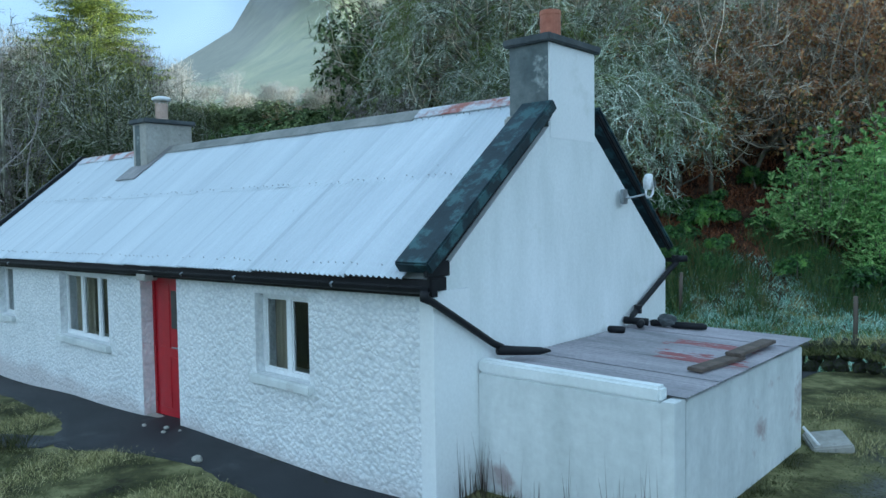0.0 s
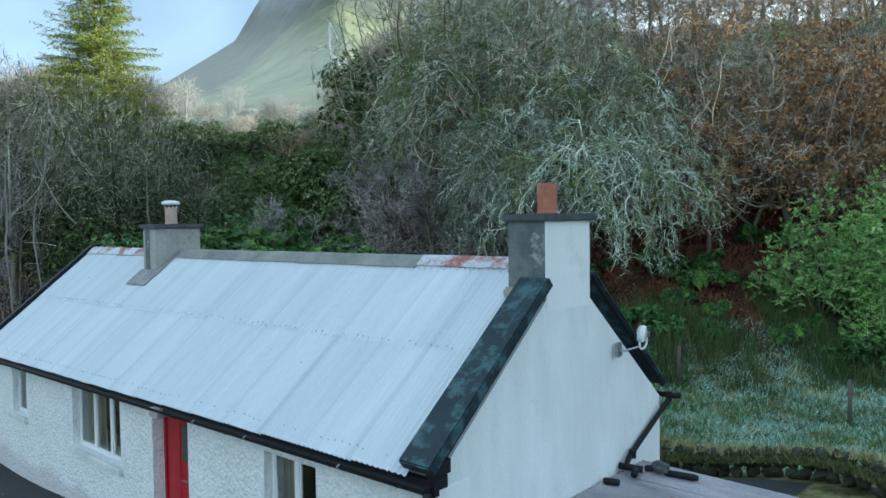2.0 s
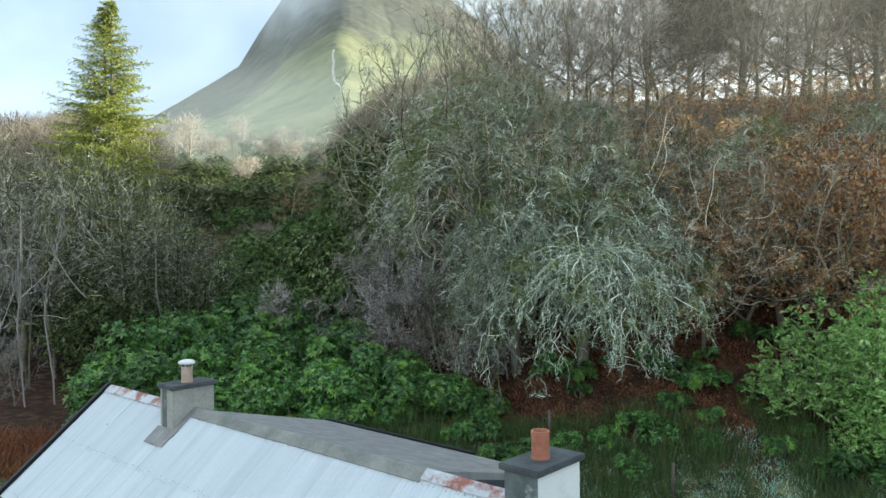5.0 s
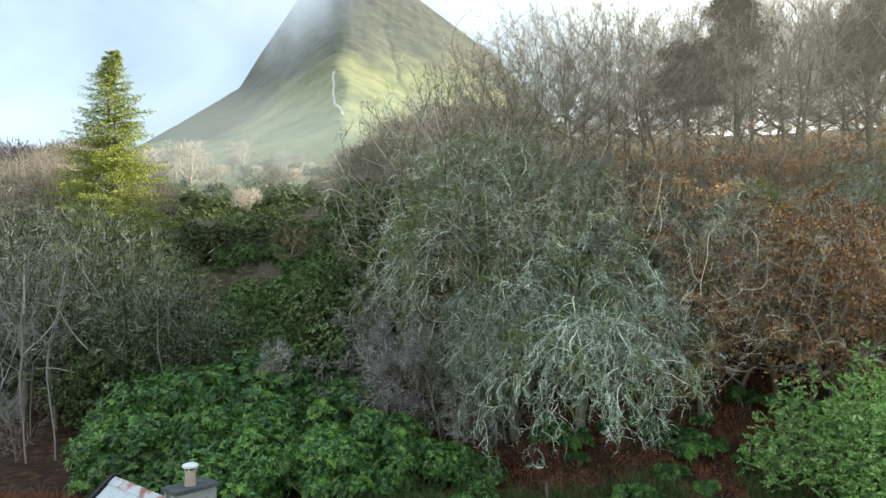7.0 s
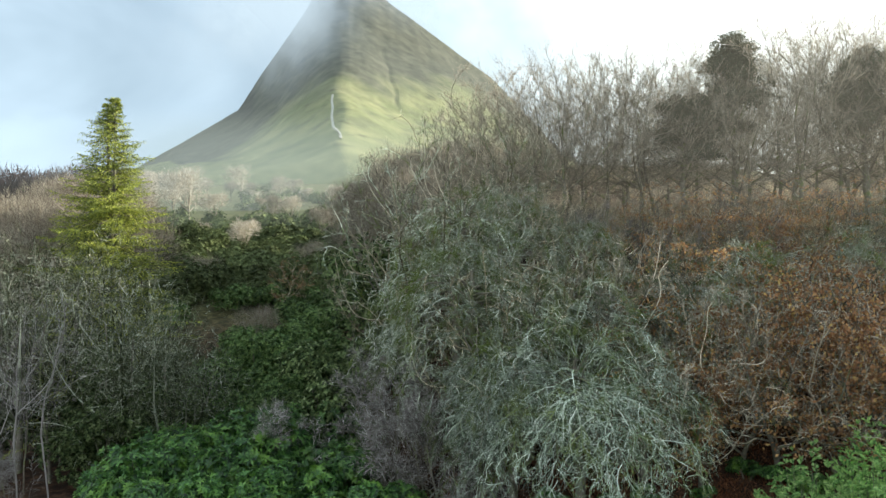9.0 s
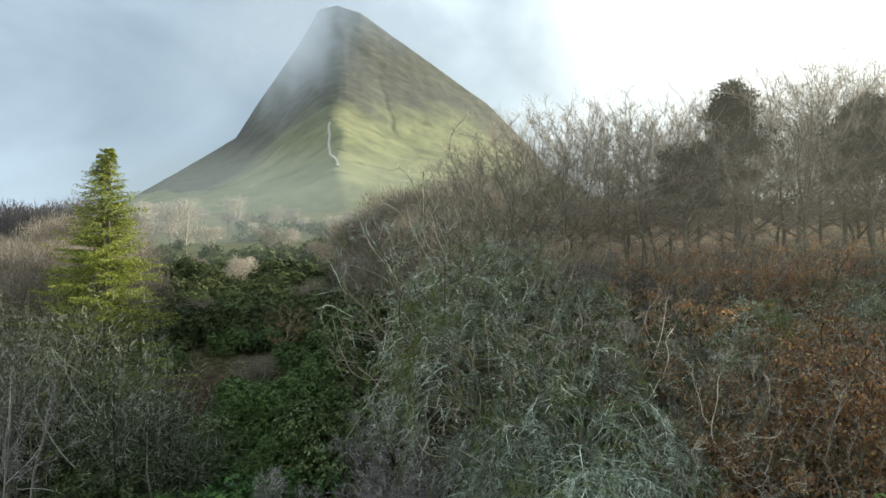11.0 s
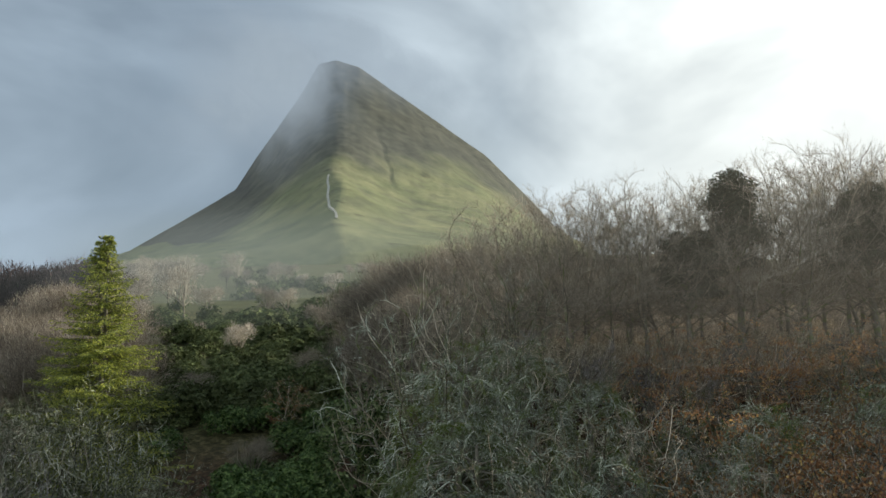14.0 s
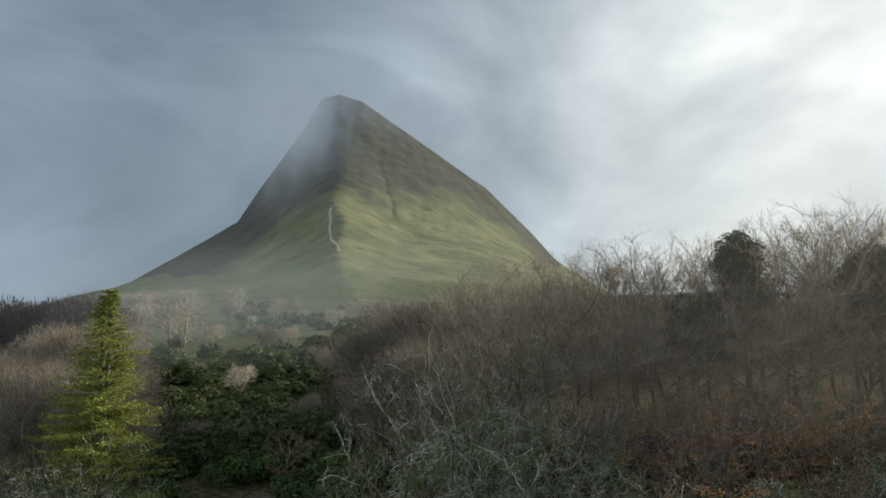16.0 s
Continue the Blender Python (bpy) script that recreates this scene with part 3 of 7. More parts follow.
def build_ground():
    rings = [0.0]
    r = 0.0
    while r < 4600:
        r += max(0.45, r * 0.028)
        rings.append(r)
    seg = 300
    verts, faces, lit, grav, hth = [], [], [], [], []
    cx, cy = -2.0, 3.0
    for i, r in enumerate(rings):
        for s in range(seg):
            t = 2 * math.pi * s / seg
            x, y = cx + r * math.cos(t), cy + r * math.sin(t)
            verts.append((x, y, ground_z(x, y)))
            u, v = uv(x, y)
            foot = 21.5 + max(0.0, 7 - v) * 0.78
            k = sstep(foot - 0.5, foot + 2.0, u) * (1 - sstep(48, 70, u) * (1 - sstep(0.03, 0.12, v / max(u, 1.0))))
            k = max(k, sstep(24, 28, u) * (1 - sstep(60, 80, u)) * (1 - sstep(-6, -2, v)) if v < -2 else 0)
            lit.append(k)
            grav.append(gravelly(x, y))
            hth.append(sstep(55, 110, u))
    for i in range(len(rings) - 1):
        for s in range(seg):
            s2 = (s + 1) % seg
            faces.append((i * seg + s, i * seg + s2, (i + 1) * seg + s2, (i + 1) * seg + s))
    me = bpy.data.meshes.new("ground")
    me.from_pydata(verts, [], [tuple(reversed(q)) for q in faces])
    for nm, arr in (("litter", lit), ("gravel", grav), ("heath", hth)):
        at = me.attributes.new(nm, "FLOAT", "POINT")
        at.data.foreach_set("value", arr)
    me.materials.append(M_GROUND)
    me.polygons.foreach_set("use_smooth", [True] * len(me.polygons))
    me.update()
    me.flip_normals() if me.polygons[seg * 4].normal.z < 0 else None
    return tagged(new("ground", me), "grassy ground rising to a wooded bank of leaf litter", "ground", kind="structure")


build_ground()

# ---- mountain ----
SKY_A = [-1.20, -0.75, -0.435, -0.345, -0.29, -0.262, -0.237, -0.20, -0.174, -0.149, -0.117, -0.07, -0.02, 0.058, 0.119, 0.163, 0.30, 0.60]
SKY_E = [0.02, 0.06, 0.162, 0.212, 0.244, 0.288, 0.324, 0.378, 0.424, 0.430, 0.419, 0.381, 0.344, 0.284, 0.218, 0.165, 0.09, 0.03]


def prow(q):
    """Bearing of the spur's crest, which wanders a little on its way up."""
    return -0.160 + 0.010 * math.sin(q * 5.0) - 0.012 * (q - 0.3) + 0.006 * math.sin(q * 23.0)


def build_mountain():
    """One tapering spur whose steep prow runs down the valley, grass below and dark rock above."""
    na, nu = 440, 150
    verts, faces, rock = [], [], []
    for i in range(nu):
        k = i / (nu - 1)
        u = 520 + 1480 * k
        q = (u - 520) / (1500 - 520)
        for j in range(na):
            a = -0.80 + 1.25 * j / (na - 1)
            crest = float(np.interp(a, SKY_A, SKY_E))
            soft = sum(float(np.interp(a + 0.012 * d, SKY_A, SKY_E)) for d in range(-4, 5)) / 9
            crest += (soft - crest) * (1 - sstep(0.86, 1.0, q))
            off = math.sqrt((a - prow(q)) ** 2 + 0.014 ** 2)
            spur = math.exp(-off / 0.085)
            if q <= 1:
                low = 0.150 + 0.012 * spur
                e = low + (crest - low) * (q ** (1.6 - 0.6 * spur)) if crest > low else crest * (0.4 + 0.6 * q)
                e -= 0.06 * (1 - sstep(0.0, 0.10, q))
            else:
                e = crest * (1 - 0.55 * (q - 1))
            p = Vector((u * 0.006, u * a * 0.006, 0))
            relief = noise.fractal(p, 1.0, 2.1, 6) * 8 * min(1, q + 0.2) + noise.fractal(Vector((a * 26, u * 0.002, 3)), 1.0, 2.0, 4) * 2.2 * sstep(0.2, 0.8, q)
            # a gully down the sunny flank
            gl = math.exp(-((a + 0.080 + 0.085 * (q - 0.65) + 0.002 * math.sin(q * 60)) / 0.0026) ** 2) * sstep(0.50, 0.56, q) * (1 - sstep(0.74, 0.80, q))
            z = u * e + relief * (0.25 if q > 0.97 else 1.0) - 3 * gl
            x, y = plan(u, u * a)
            verts.append((x, y, z + 12))
            jag = 0.10 * noise.noise(p * 3)
            lim = 0.60 + 0.20 * sstep(-0.12, 0.06, a) + 0.06 * (1 - sstep(-0.24, -0.16, a))
            rk = sstep(lim, lim + 0.14, e / max(crest, 0.01) + 0.5 * jag) * (0.9 if e > 0.17 else 0.0)
            rk = max(rk, (1 - sstep(-0.275, -0.235, a)) * sstep(0.18, 0.24, e) if a > -0.34 else 0, 0.55 * gl)
            rk = max(rk, 0.3 * sstep(0.62, 0.74, noise.noise(p * 6) + 0.5) * sstep(0.1, 0.3, q))
            rock.append(rk)
    for i in range(nu - 1):
        for j in range(na - 1):
            faces.append((i * na + j, i * na + j + 1, (i + 1) * na + j + 1, (i + 1) * na + j))
    me = bpy.data.meshes.new("mountain")
    me.from_pydata(verts, [], faces)
    at = me.attributes.new("rock", "FLOAT", "POINT")
    at.data.foreach_set("value", rock)
    me.materials.append(M_MOUNT)
    me.polygons.foreach_set("use_smooth", [True] * len(me.polygons))
    me.update()
    if me.polygons[na * 3].normal.z < 0:
        me.flip_normals()
    ob = tagged(new("mountain", me), "steep grassy mountain spur with dark rocky summit", "mountain", kind="structure")
    # field wall up the crest of the spur
    w = Shape()
    line = []
    for i in range(int(nu * 0.13), int(nu * 0.295)):
        u = 520 + 1480 * i / (nu - 1)
        a = -0.161 + 0.0007 * math.sin(i * 0.9) + 0.012 * (1 - sstep(0.13, 0.20, i / nu))
        jf = (a + 0.80) / 1.25 * (na - 1)
        j = int(jf)
        line.append(Vector(verts[i * na + j]).lerp(Vector(verts[i * na + j + 1]), jf - j))
    for k, c in enumerate(line):
        hh = 1.3 + 0.9 * noise.noise(Vector((k * 0.9, 4, 0)))
        for dx, dz in ((-1.9, -2.5), (-1.3, hh), (1.3, hh), (1.9, -2.5)):
            w.v.append((c.x + RX * dx, c.y + RY * dx, c.z + dz))
        if k:
            b0 = (k - 1) * 4
            for m in range(3):
                w.f.append((b0 + m, b0 + m + 1, b0 + m + 5, b0 + m + 4))
    tagged(new("field_wall", w.mesh("field_wall", M_FIELDWALL)), "pale stone field wall climbing the mountain spur", "stone wall")
    return ob


build_mountain()

# ---- cottage ----
LEN, DEP, RIDGE_Y, RIDGE_Z = 12.85, 4.62, 2.28, 4.13
FLOOR = 0.03
# the eaves reach OVER past the wall and sag a little towards the far end
OVER = 0.16


def eave_z(x):
    return 2.25 + 0.0125 * x


SLOPE = (RIDGE_Z - eave_z(-6)) / (RIDGE_Y + OVER)
cottage = thing("cottage", "single-storey whitewashed cottage with pale corrugated metal roof and red door", "house")


def wall_with_openings(x0, x1, z0, z1, y0, y1, holes):
    """A wall along x with rectangular openings (x0, x1, z0, z1) cut through it."""
    xs = sorted({x0, x1, *[h[0] for h in holes], *[h[1] for h in holes]})
    zs = sorted({z0, z1, *[h[2] for h in holes], *[h[3] for h in holes]})

    def solid(i, j):
        if not (0 <= i < len(xs) - 1 and 0 <= j < len(zs) - 1):
            return False
        mx, mz = (xs[i] + xs[i + 1]) / 2, (zs[j] + zs[j + 1]) / 2
        return not any(h[0] < mx < h[1] and h[2] < mz < h[3] for h in holes)
    s = Shape()
    for i in range(len(xs) - 1):
        for j in range(len(zs) - 1):
            if not solid(i, j):
                continue
            a, b, c, d = xs[i], xs[i + 1], zs[j], zs[j + 1]
            s.quad((a, y0, c), (b, y0, c), (b, y0, d), (a, y0, d))
            s.quad((b, y1, c), (a, y1, c), (a, y1, d), (b, y1, d))
            if not solid(i - 1, j):
                s.quad((a, y1, c), (a, y0, c), (a, y0, d), (a, y1, d))
            if not solid(i + 1, j):
                s.quad((b, y0, c), (b, y1, c), (b, y1, d), (b, y0, d))
            if not solid(i, j - 1):
                s.quad((a, y1, c), (b, y1, c), (b, y0, c), (a, y0, c))
            if not solid(i, j + 1):
                s.quad((a, y0, d), (b, y0, d), (b, y1, d), (a, y1, d))
    return s


WIN = [(-2.78, -1.80, 1.03, 1.95), (-8.40, -6.60, 0.92, 1.96), (-11.30, -10.55, 1.03, 1.95)]
DOOR = (-5.56, -4.56, -0.2, 2.03)
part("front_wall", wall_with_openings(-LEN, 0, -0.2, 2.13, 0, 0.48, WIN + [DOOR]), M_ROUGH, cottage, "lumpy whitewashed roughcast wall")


def gable_shape(x0, x1):
    prof = [(0.481, -0.2), (DEP, -0.2), (DEP, 2.16), (RIDGE_Y, RIDGE_Z - 0.03), (0.0, 2.20), (0.0, 2.131), (0.481, 2.131)]
    s = Shape()
    k = len(prof)
    s.v = [(x0, y, z) for y, z in prof] + [(x1, y, z) for y, z in prof]
    s.f = [tuple(range(k - 1, -1, -1)), tuple(range(k, 2 * k))]
    for i in range(k):
        j = (i + 1) % k
        s.f.append((i, j, k + j, k + i))
    return s


part("gable_wall", gable_shape(-0.45, 0.003), M_GABLE, cottage, "smooth white rendered gable")
part("gable_wall", gable_shape(-LEN - 0.003, -LEN + 0.45), M_RENDER, cottage)
boxpart("back_wall", (-LEN + 0.45, -0.45, DEP - 0.45, DEP, -0.2, 2.2), M_RENDER, cottage)
# smooth corner band on the front
boxpart("quoin", (-0.17, 0.010, -0.016, 0.486, -0.2, 2.12), M_RENDER, cottage, "smooth painted corner band", 0.004)
boxpart("floor_slab", (-LEN + 0.45, -0.45, 0.48, DEP - 0.45, -0.2, FLOOR), M_CEMENT, cottage)


def sheet_mesh(width, length, pitch=0.076, amp=0.010):
    s = Shape()
    n = int(round(width / pitch)) * 6
    for j in range(2):
        for i in range(n + 1):
            x = width * i / n
            s.v.append((x, length * j, amp * math.sin(2 * math.pi * x / pitch)))
    for i in range(n):
        s.f.append((i, i + 1, n + 2 + i, n + 1 + i))
    return s.mesh("roof_sheet", M_ROOF, True)


ROOF_ANG = math.degrees(math.atan(SLOPE))
RUN = math.hypot(RIDGE_Y + OVER, RIDGE_Z - eave_z(-6))
NCOL = 16
STEP = (LEN + 0.1 - 0.36) / NCOL
SHEET_LOW, SHEET_UP = (sheet_mesh(STEP * 1.1, RUN * k, STEP / 10, 0.016) for k in (0.53, 0.50))
for side in (0, 1):
    for c in range(NCOL):
        for row, me in enumerate((SHEET_LOW, SHEET_UP)):
            ob = part("roof_sheet", me, M_ROOF, cottage)
            x = -LEN - 0.05 + c * STEP + rnd.uniform(-0.004, 0.004)
            d = 0 if row == 0 else RUN * 0.50
            lift = 0.006 * row + 0.006 * (c % 2) + 0.0004 * c
            ez = eave_z(x)
            ang = math.degrees(math.atan2(RIDGE_Z - ez, RIDGE_Y + OVER))
            ca, sa = math.cos(radians(ang)), math.sin(radians(ang))
            if side == 0:
                y, z = -OVER + d * ca, ez + d * sa
                ob.matrix_basis = pose(x, y - lift * sa, z + lift * ca, ang + rnd.uniform(-0.12, 0.12), rnd.uniform(-0.25, 0.25), rnd.uniform(-0.10, 0.10))
            else:
                y, z = 2 * RIDGE_Y + OVER - d * ca, ez + d * sa
                ob.matrix_basis = pose(x + STEP, y + lift * sa, z + lift * ca, ang, 0, 180)

# roofing bolts along the eaves, the lap and the ridge
bolts = Shape()
for d in (0.16, RUN * 0.515, RUN * 0.93):
    for i in range(112):
        if rnd.random() < 0.3:
            continue
        x = -LEN + 0.06 + i * 0.114 + rnd.uniform(-0.01, 0.01)
        dd = d + rnd.uniform(-0.02, 0.02)
        ca, sa = math.cos(radians(ROOF_ANG)), math.sin(radians(ROOF_ANG))
        lift = 0.026 + (0.012 if d > RUN * 0.5 else 0)
        c = Vector((x, -OVER + dd * ca - lift * sa, eave_z(x) + dd * sa * (RIDGE_Z - eave_z(x)) / (RIDGE_Z - eave_z(-6)) + lift * ca))
        nrm = Vector((0, -sa, ca))
        bolts.tube([c - nrm * 0.01, c + nrm * 0.004, c + nrm * 0.012], [0.0075, 0.007, 0.0], 5)
part("roof_bolts", bolts, M_BOLT, cottage, "rows of dull bolt heads", kind="stuff")


def verge(x0, x1, side, lift, t, low, high, pitch):
    """A coated capping along the slope of a gable, with rounded lower end."""
    bm = bmesh.new()
    bmesh.ops.create_cube(bm, size=1.0)
    for w in bm.verts:
        w.co = Vector((x0 + (w.co.x + 0.5) * (x1 - x0), (w.co.y + 0.5) * (high - low) + low, (w.co.z + 0.5) * t))
    bmesh.ops.bevel(bm, geom=bm.edges[:], offset=0.018, segments=2, affect="EDGES")
    ca, sa = math.cos(math.atan(pitch)), math.sin(math.atan(pitch))
    y0, sgn = (-OVER, 1) if side == 0 else (2 * RIDGE_Y + OVER, -1)
    m = Matrix(((1, 0, 0, 0), (0, sgn * ca, -sgn * sa, y0 - sgn * lift * sa), (0, sa, ca, eave_z(x1) + lift * ca), (0, 0, 0, 1)))
    s = Shape()
    s.add_bm(bm, m)
    if sgn < 0:
        s.f = [tuple(reversed(q)) for q in s.f]
    return s


part("verge_capping", verge(-0.32, 0.095, 0, 0.0, 0.125, 0.06, 2.62, 0.815), M_VERGE, cottage, "broad black coated verge capping")
part("verge_capping", verge(-0.32, 0.07, 1, 0.03, 0.06, 0.04, 2.62, 0.86), M_VERGE, cottage)
part("verge_board", verge(0.004, 0.055, 0, -0.062, 0.10, 0.12, 2.56, 0.83), M_BLACK, cottage)
part("verge_board", verge(0.004, 0.055, 1, -0.025, 0.07, 0.06, 2.56, 0.865), M_BLACK, cottage)
boxpart("barge_end", (0.004, 0.058, -0.14, 0.158, 2.262, 2.40), M_BLACK, cottage, "", 0.008)
far_pitch = (RIDGE_Z - eave_z(-LEN)) / (RIDGE_Y + OVER)
part("verge_capping", verge(-LEN - 0.10, -LEN + 0.06, 0, 0.0, 0.09, -0.03, RUN * 1.03, far_pitch), M_BLACK, cottage)
part("verge_capping", verge(-LEN - 0.10, -LEN + 0.06, 1, 0.0, 0.09, -0.03, RUN * 1.03, far_pitch), M_BLACK, cottage)


def ridge_cap(x0, x1, mat, label, w=0.22, lift=0.0):
    s = Shape()
    ca, sa = math.cos(radians(ROOF_ANG)), math.sin(radians(ROOF_ANG))
    zr = RIDGE_Z + 0.045 + lift
    prof = [(-w * ca, -w * sa), (-0.05, -0.03), (0, 0.0), (0.05, -0.03), (w * ca, -w * sa)]
    n = max(2, int((x1 - x0) / 0.3))
    for i in range(n + 1):
        x = x0 + (x1 - x0) * i / n
        for t in (0, 0.012):
            for y, z in prof:
                s.v.append((x, RIDGE_Y + y, zr + z - t + 0.006 * noise.noise(Vector((x * 2, 0, lift * 9)))))
    for i in range(n):
        a, b = i * 10, (i + 1) * 10
        for j in range(4):
            s.f.append((a + j, b + j, b + j + 1, a + j + 1))
            s.f.append((a + 5 + j, a + 6 + j, b + 6 + j, b + 5 + j))
        s.f.append((a, a + 5, b + 5, b))
        s.f.append((a + 4, b + 4, b + 9, a + 9))
    for a in (0, n * 10):
        for j in range(4):
            s.f.append((a + j, a + j + 1, a + 6 + j, a + 5 + j))
    return part("ridge_cap", s, mat, cottage, label)


ridge_cap(-LEN + 0.05, -9.42, M_RIDGE_RUST, "rusty ridge capping")
ridge_cap(-8.80, -5.6, M_RIDGE_GREY, "dull grey ridge capping", 0.24, 0.004)
ridge_cap(-5.62, -2.25, M_RIDGE_GREY, "", 0.24, 0.009)
ridge_cap(-2.27, -0.5, M_RIDGE_RUST, "flaking ridge capping with rust", 0.20, 0.013)

# shallow rear roof behind the ridge
rear = Shape()
rear.v = [(-8.75, RIDGE_Y + 0.10, RIDGE_Z - 0.02), (-2.30, RIDGE_Y + 0.10, RIDGE_Z - 0.02), (-2.30, 5.6, 3.30), (-8.75, 5.6, 3.30),
          (-8.75, RIDGE_Y + 0.10, RIDGE_Z - 0.14), (-2.30, RIDGE_Y + 0.10, RIDGE_Z - 0.14), (-2.30, 5.6, 3.18), (-8.75, 5.6, 3.18)]
rear.f = [(0, 1, 2, 3), (7, 6, 5, 4), (0, 4, 5, 1), (1, 5, 6, 2), (2, 6, 7, 3), (3, 7, 4, 0)]
part("rear_roof", rear, M_LEAD, cottage, "shallow grey rear roof")
boxpart("rear_wall", (-8.7, -2.35, 5.2, 5.5, -0.2, 3.2), M_RENDER, cottage)
boxpart("rear_side_wall", (-2.65, -2.352, DEP + 0.002, 5.2, -0.2, 3.2), M_RENDER, cottage)
boxpart("rear_side_wall", (-8.698, -8.40, DEP + 0.002, 5.2, -0.2, 3.2), M_RENDER, cottage)
boxpart("rear_gutter", (-8.8, -4.2, 5.60, 5.70, 3.22, 3.34), M_BLACK, cottage, "", 0.01)


def half_pipe(x0, x1, y, z, r):
    s = Shape()
    n = 8
    for x in (x0, x1):
        for i in range(n + 1):
            t = math.pi + math.pi * i / n
            s.v.append((x, y + r * math.cos(t), z + r * math.sin(t)))
        for i in range(n + 1):
            t = math.pi + math.pi * i / n
            s.v.append((x, y + (r - 0.006) * math.cos(t), z + (r - 0.006) * math.sin(t)))
    k = 2 * (n + 1)
    for i in range(n):
        s.f.append((i, i + 1, k + i + 1, k + i))
        s.f.append((n + 1 + i + 1, n + 1 + i, k + n + 1 + i, k + n + 2 + i))
    s.f.append((0, k, k + n + 1, n + 1))
    s.f.append((n, 2 * n + 1, k + 2 * n + 1, k + n))
    for o in (0, k):
        s.f.append(tuple(o + i for i in range(n + 1)))
    return s


fascia = boxpart("fascia", (-LEN, 0.06, -0.09, -0.018, -0.16, -0.01), M_BLACK, cottage, "black eaves board")
fascia.matrix_basis = pose(0, 0, 2.245, 0, -0.716)
boxpart("fascia_end", (0.005, 0.057, -0.10, 0.112, 2.135, 2.258), M_BLACK, cottage, "", 0.006)
gut = part("gutter", half_pipe(-LEN - 0.05, 0.03, -0.16, -0.065, 0.06), M_BLACK, cottage, "black half-round gutter")
gut.matrix_basis = pose(0, 0, 2.245, 0, -0.716)
for i in range(13):
    x = -0.35 - i * 1.0
    br = Shape()
    br.tube([(x, -0.09, -0.11), (x, -0.13, -0.128), (x, -0.17, -0.128), (x, -0.225, -0.065)], [0.009] * 4, 5, True)
    part("bracket", br, M_BLACK, gut)
for x in (-10.1, -4.02, -2.85, -1.15):
    br = Shape()
    br.tube([(x, -0.215, -0.10), (x, -0.235, -0.075), (x, -0.20, -0.058)], [0.010, 0.012, 0.010], 6, True)
    part("gutter_clip", br, M_STEEL, gut, "pale worn gutter clip")
boxpart("eaves_bracket", (-5.25, -5.00, -0.20, -0.02, 1.98, 2.11), M_CEMENT, cottage, "pale block under the gutter", 0.01)
part("rear_gutter", half_pipe(-2.3, 0.15, DEP + 0.16, 2.17, 0.06), M_BLACK, cottage)

# downpipes that run out on to the outhouse roof
dp = Shape()
dp.tube([(0.05, -0.17, 2.15), (0.05, -0.18, 2.09), (0.06, -0.08, 2.045), (0.065, 0.30, 1.83), (0.07, 0.76, 1.565), (0.10, 0.86, 1.515)], [0.046, 0.044, 0.034, 0.034, 0.034, 0.036], 10, True)
part("downpipe", dp, M_BLACK, cottage, "sloping black downpipe", True)
dp = Shape()
dp.tube([(0.09, 0.80, 1.50), (0.17, 0.98, 1.475), (0.30, 1.20, 1.455), (0.36, 1.30, 1.45)], [0.050, 0.046, 0.040, 0.012], 9, True)
part("downpipe_shoe", dp, M_BLACK, cottage, "split black pipe shoe", True)
dp = Shape()
dp.tube([(0.10, DEP + 0.12, 2.20), (0.10, DEP + 0.12, 2.10), (0.08, DEP - 0.02, 2.03), (0.07, 3.70, 1.60), (0.09, 3.52, 1.52), (0.12, 3.44, 1.475)], [0.040, 0.038, 0.035, 0.035, 0.035, 0.036], 10, True)
part("downpipe", dp, M_BLACK, cottage, "", True)
dp = Shape()
dp.tube([(0.02, 3.44, 1.475), (0.30, 3.52, 1.462)], [0.045, 0.045], 10, True)
dp.tube([(0.22, 3.52, 1.462), (0.30, 3.30, 1.455)], [0.040, 0.044], 10, True)
part("downpipe_shoe", dp, M_BLACK, cottage, "black branching pipe shoe", True)
for y, z in ((DEP + 0.12, 2.16), (3.66, 1.59)):
    c = Shape()
    c.tube([(0.09, y, z - 0.05), (0.09, y, z + 0.05)], [0.050, 0.050], 10, True)
    part("pipe_collar", c, M_BLACK, cottage)
dp = Shape()
dp.tube([(0.09, DEP + 0.10, 2.15), (0.24, DEP + 0.16, 2.17)], [0.040, 0.044], 10, True)
part("pipe_stub", dp, M_BLACK, cottage, "", True)


def chimney(x0, x1, y0, y1, z0, z1, front, side, capmat, label):
    s = Shape()
    s.box(x0, x1, y0 + 0.012, y1, z0, z1, 0.012)
    ch = part("chimney", s, side, cottage, label)
    s = Shape()
    s.box(x0 - 0.004, x1 - 0.012, y0, y0 + 0.011, z0, z1)
    part("front_face", s, front, ch)
    s = Shape()
    s.box(x0 - 0.06, x1 + 0.05, y0 - 0.06, y1 + 0.06, z1 + 0.001, z1 + 0.085, 0.014)
    part("cap", s, capmat, ch)
    return ch


c1 = chimney(-0.50, 0.007, 1.83, 2.78, 3.6, 4.62, M_GREYREND, M_RENDER, M_CAPPING, "chimney with white gable side and bare grey front")


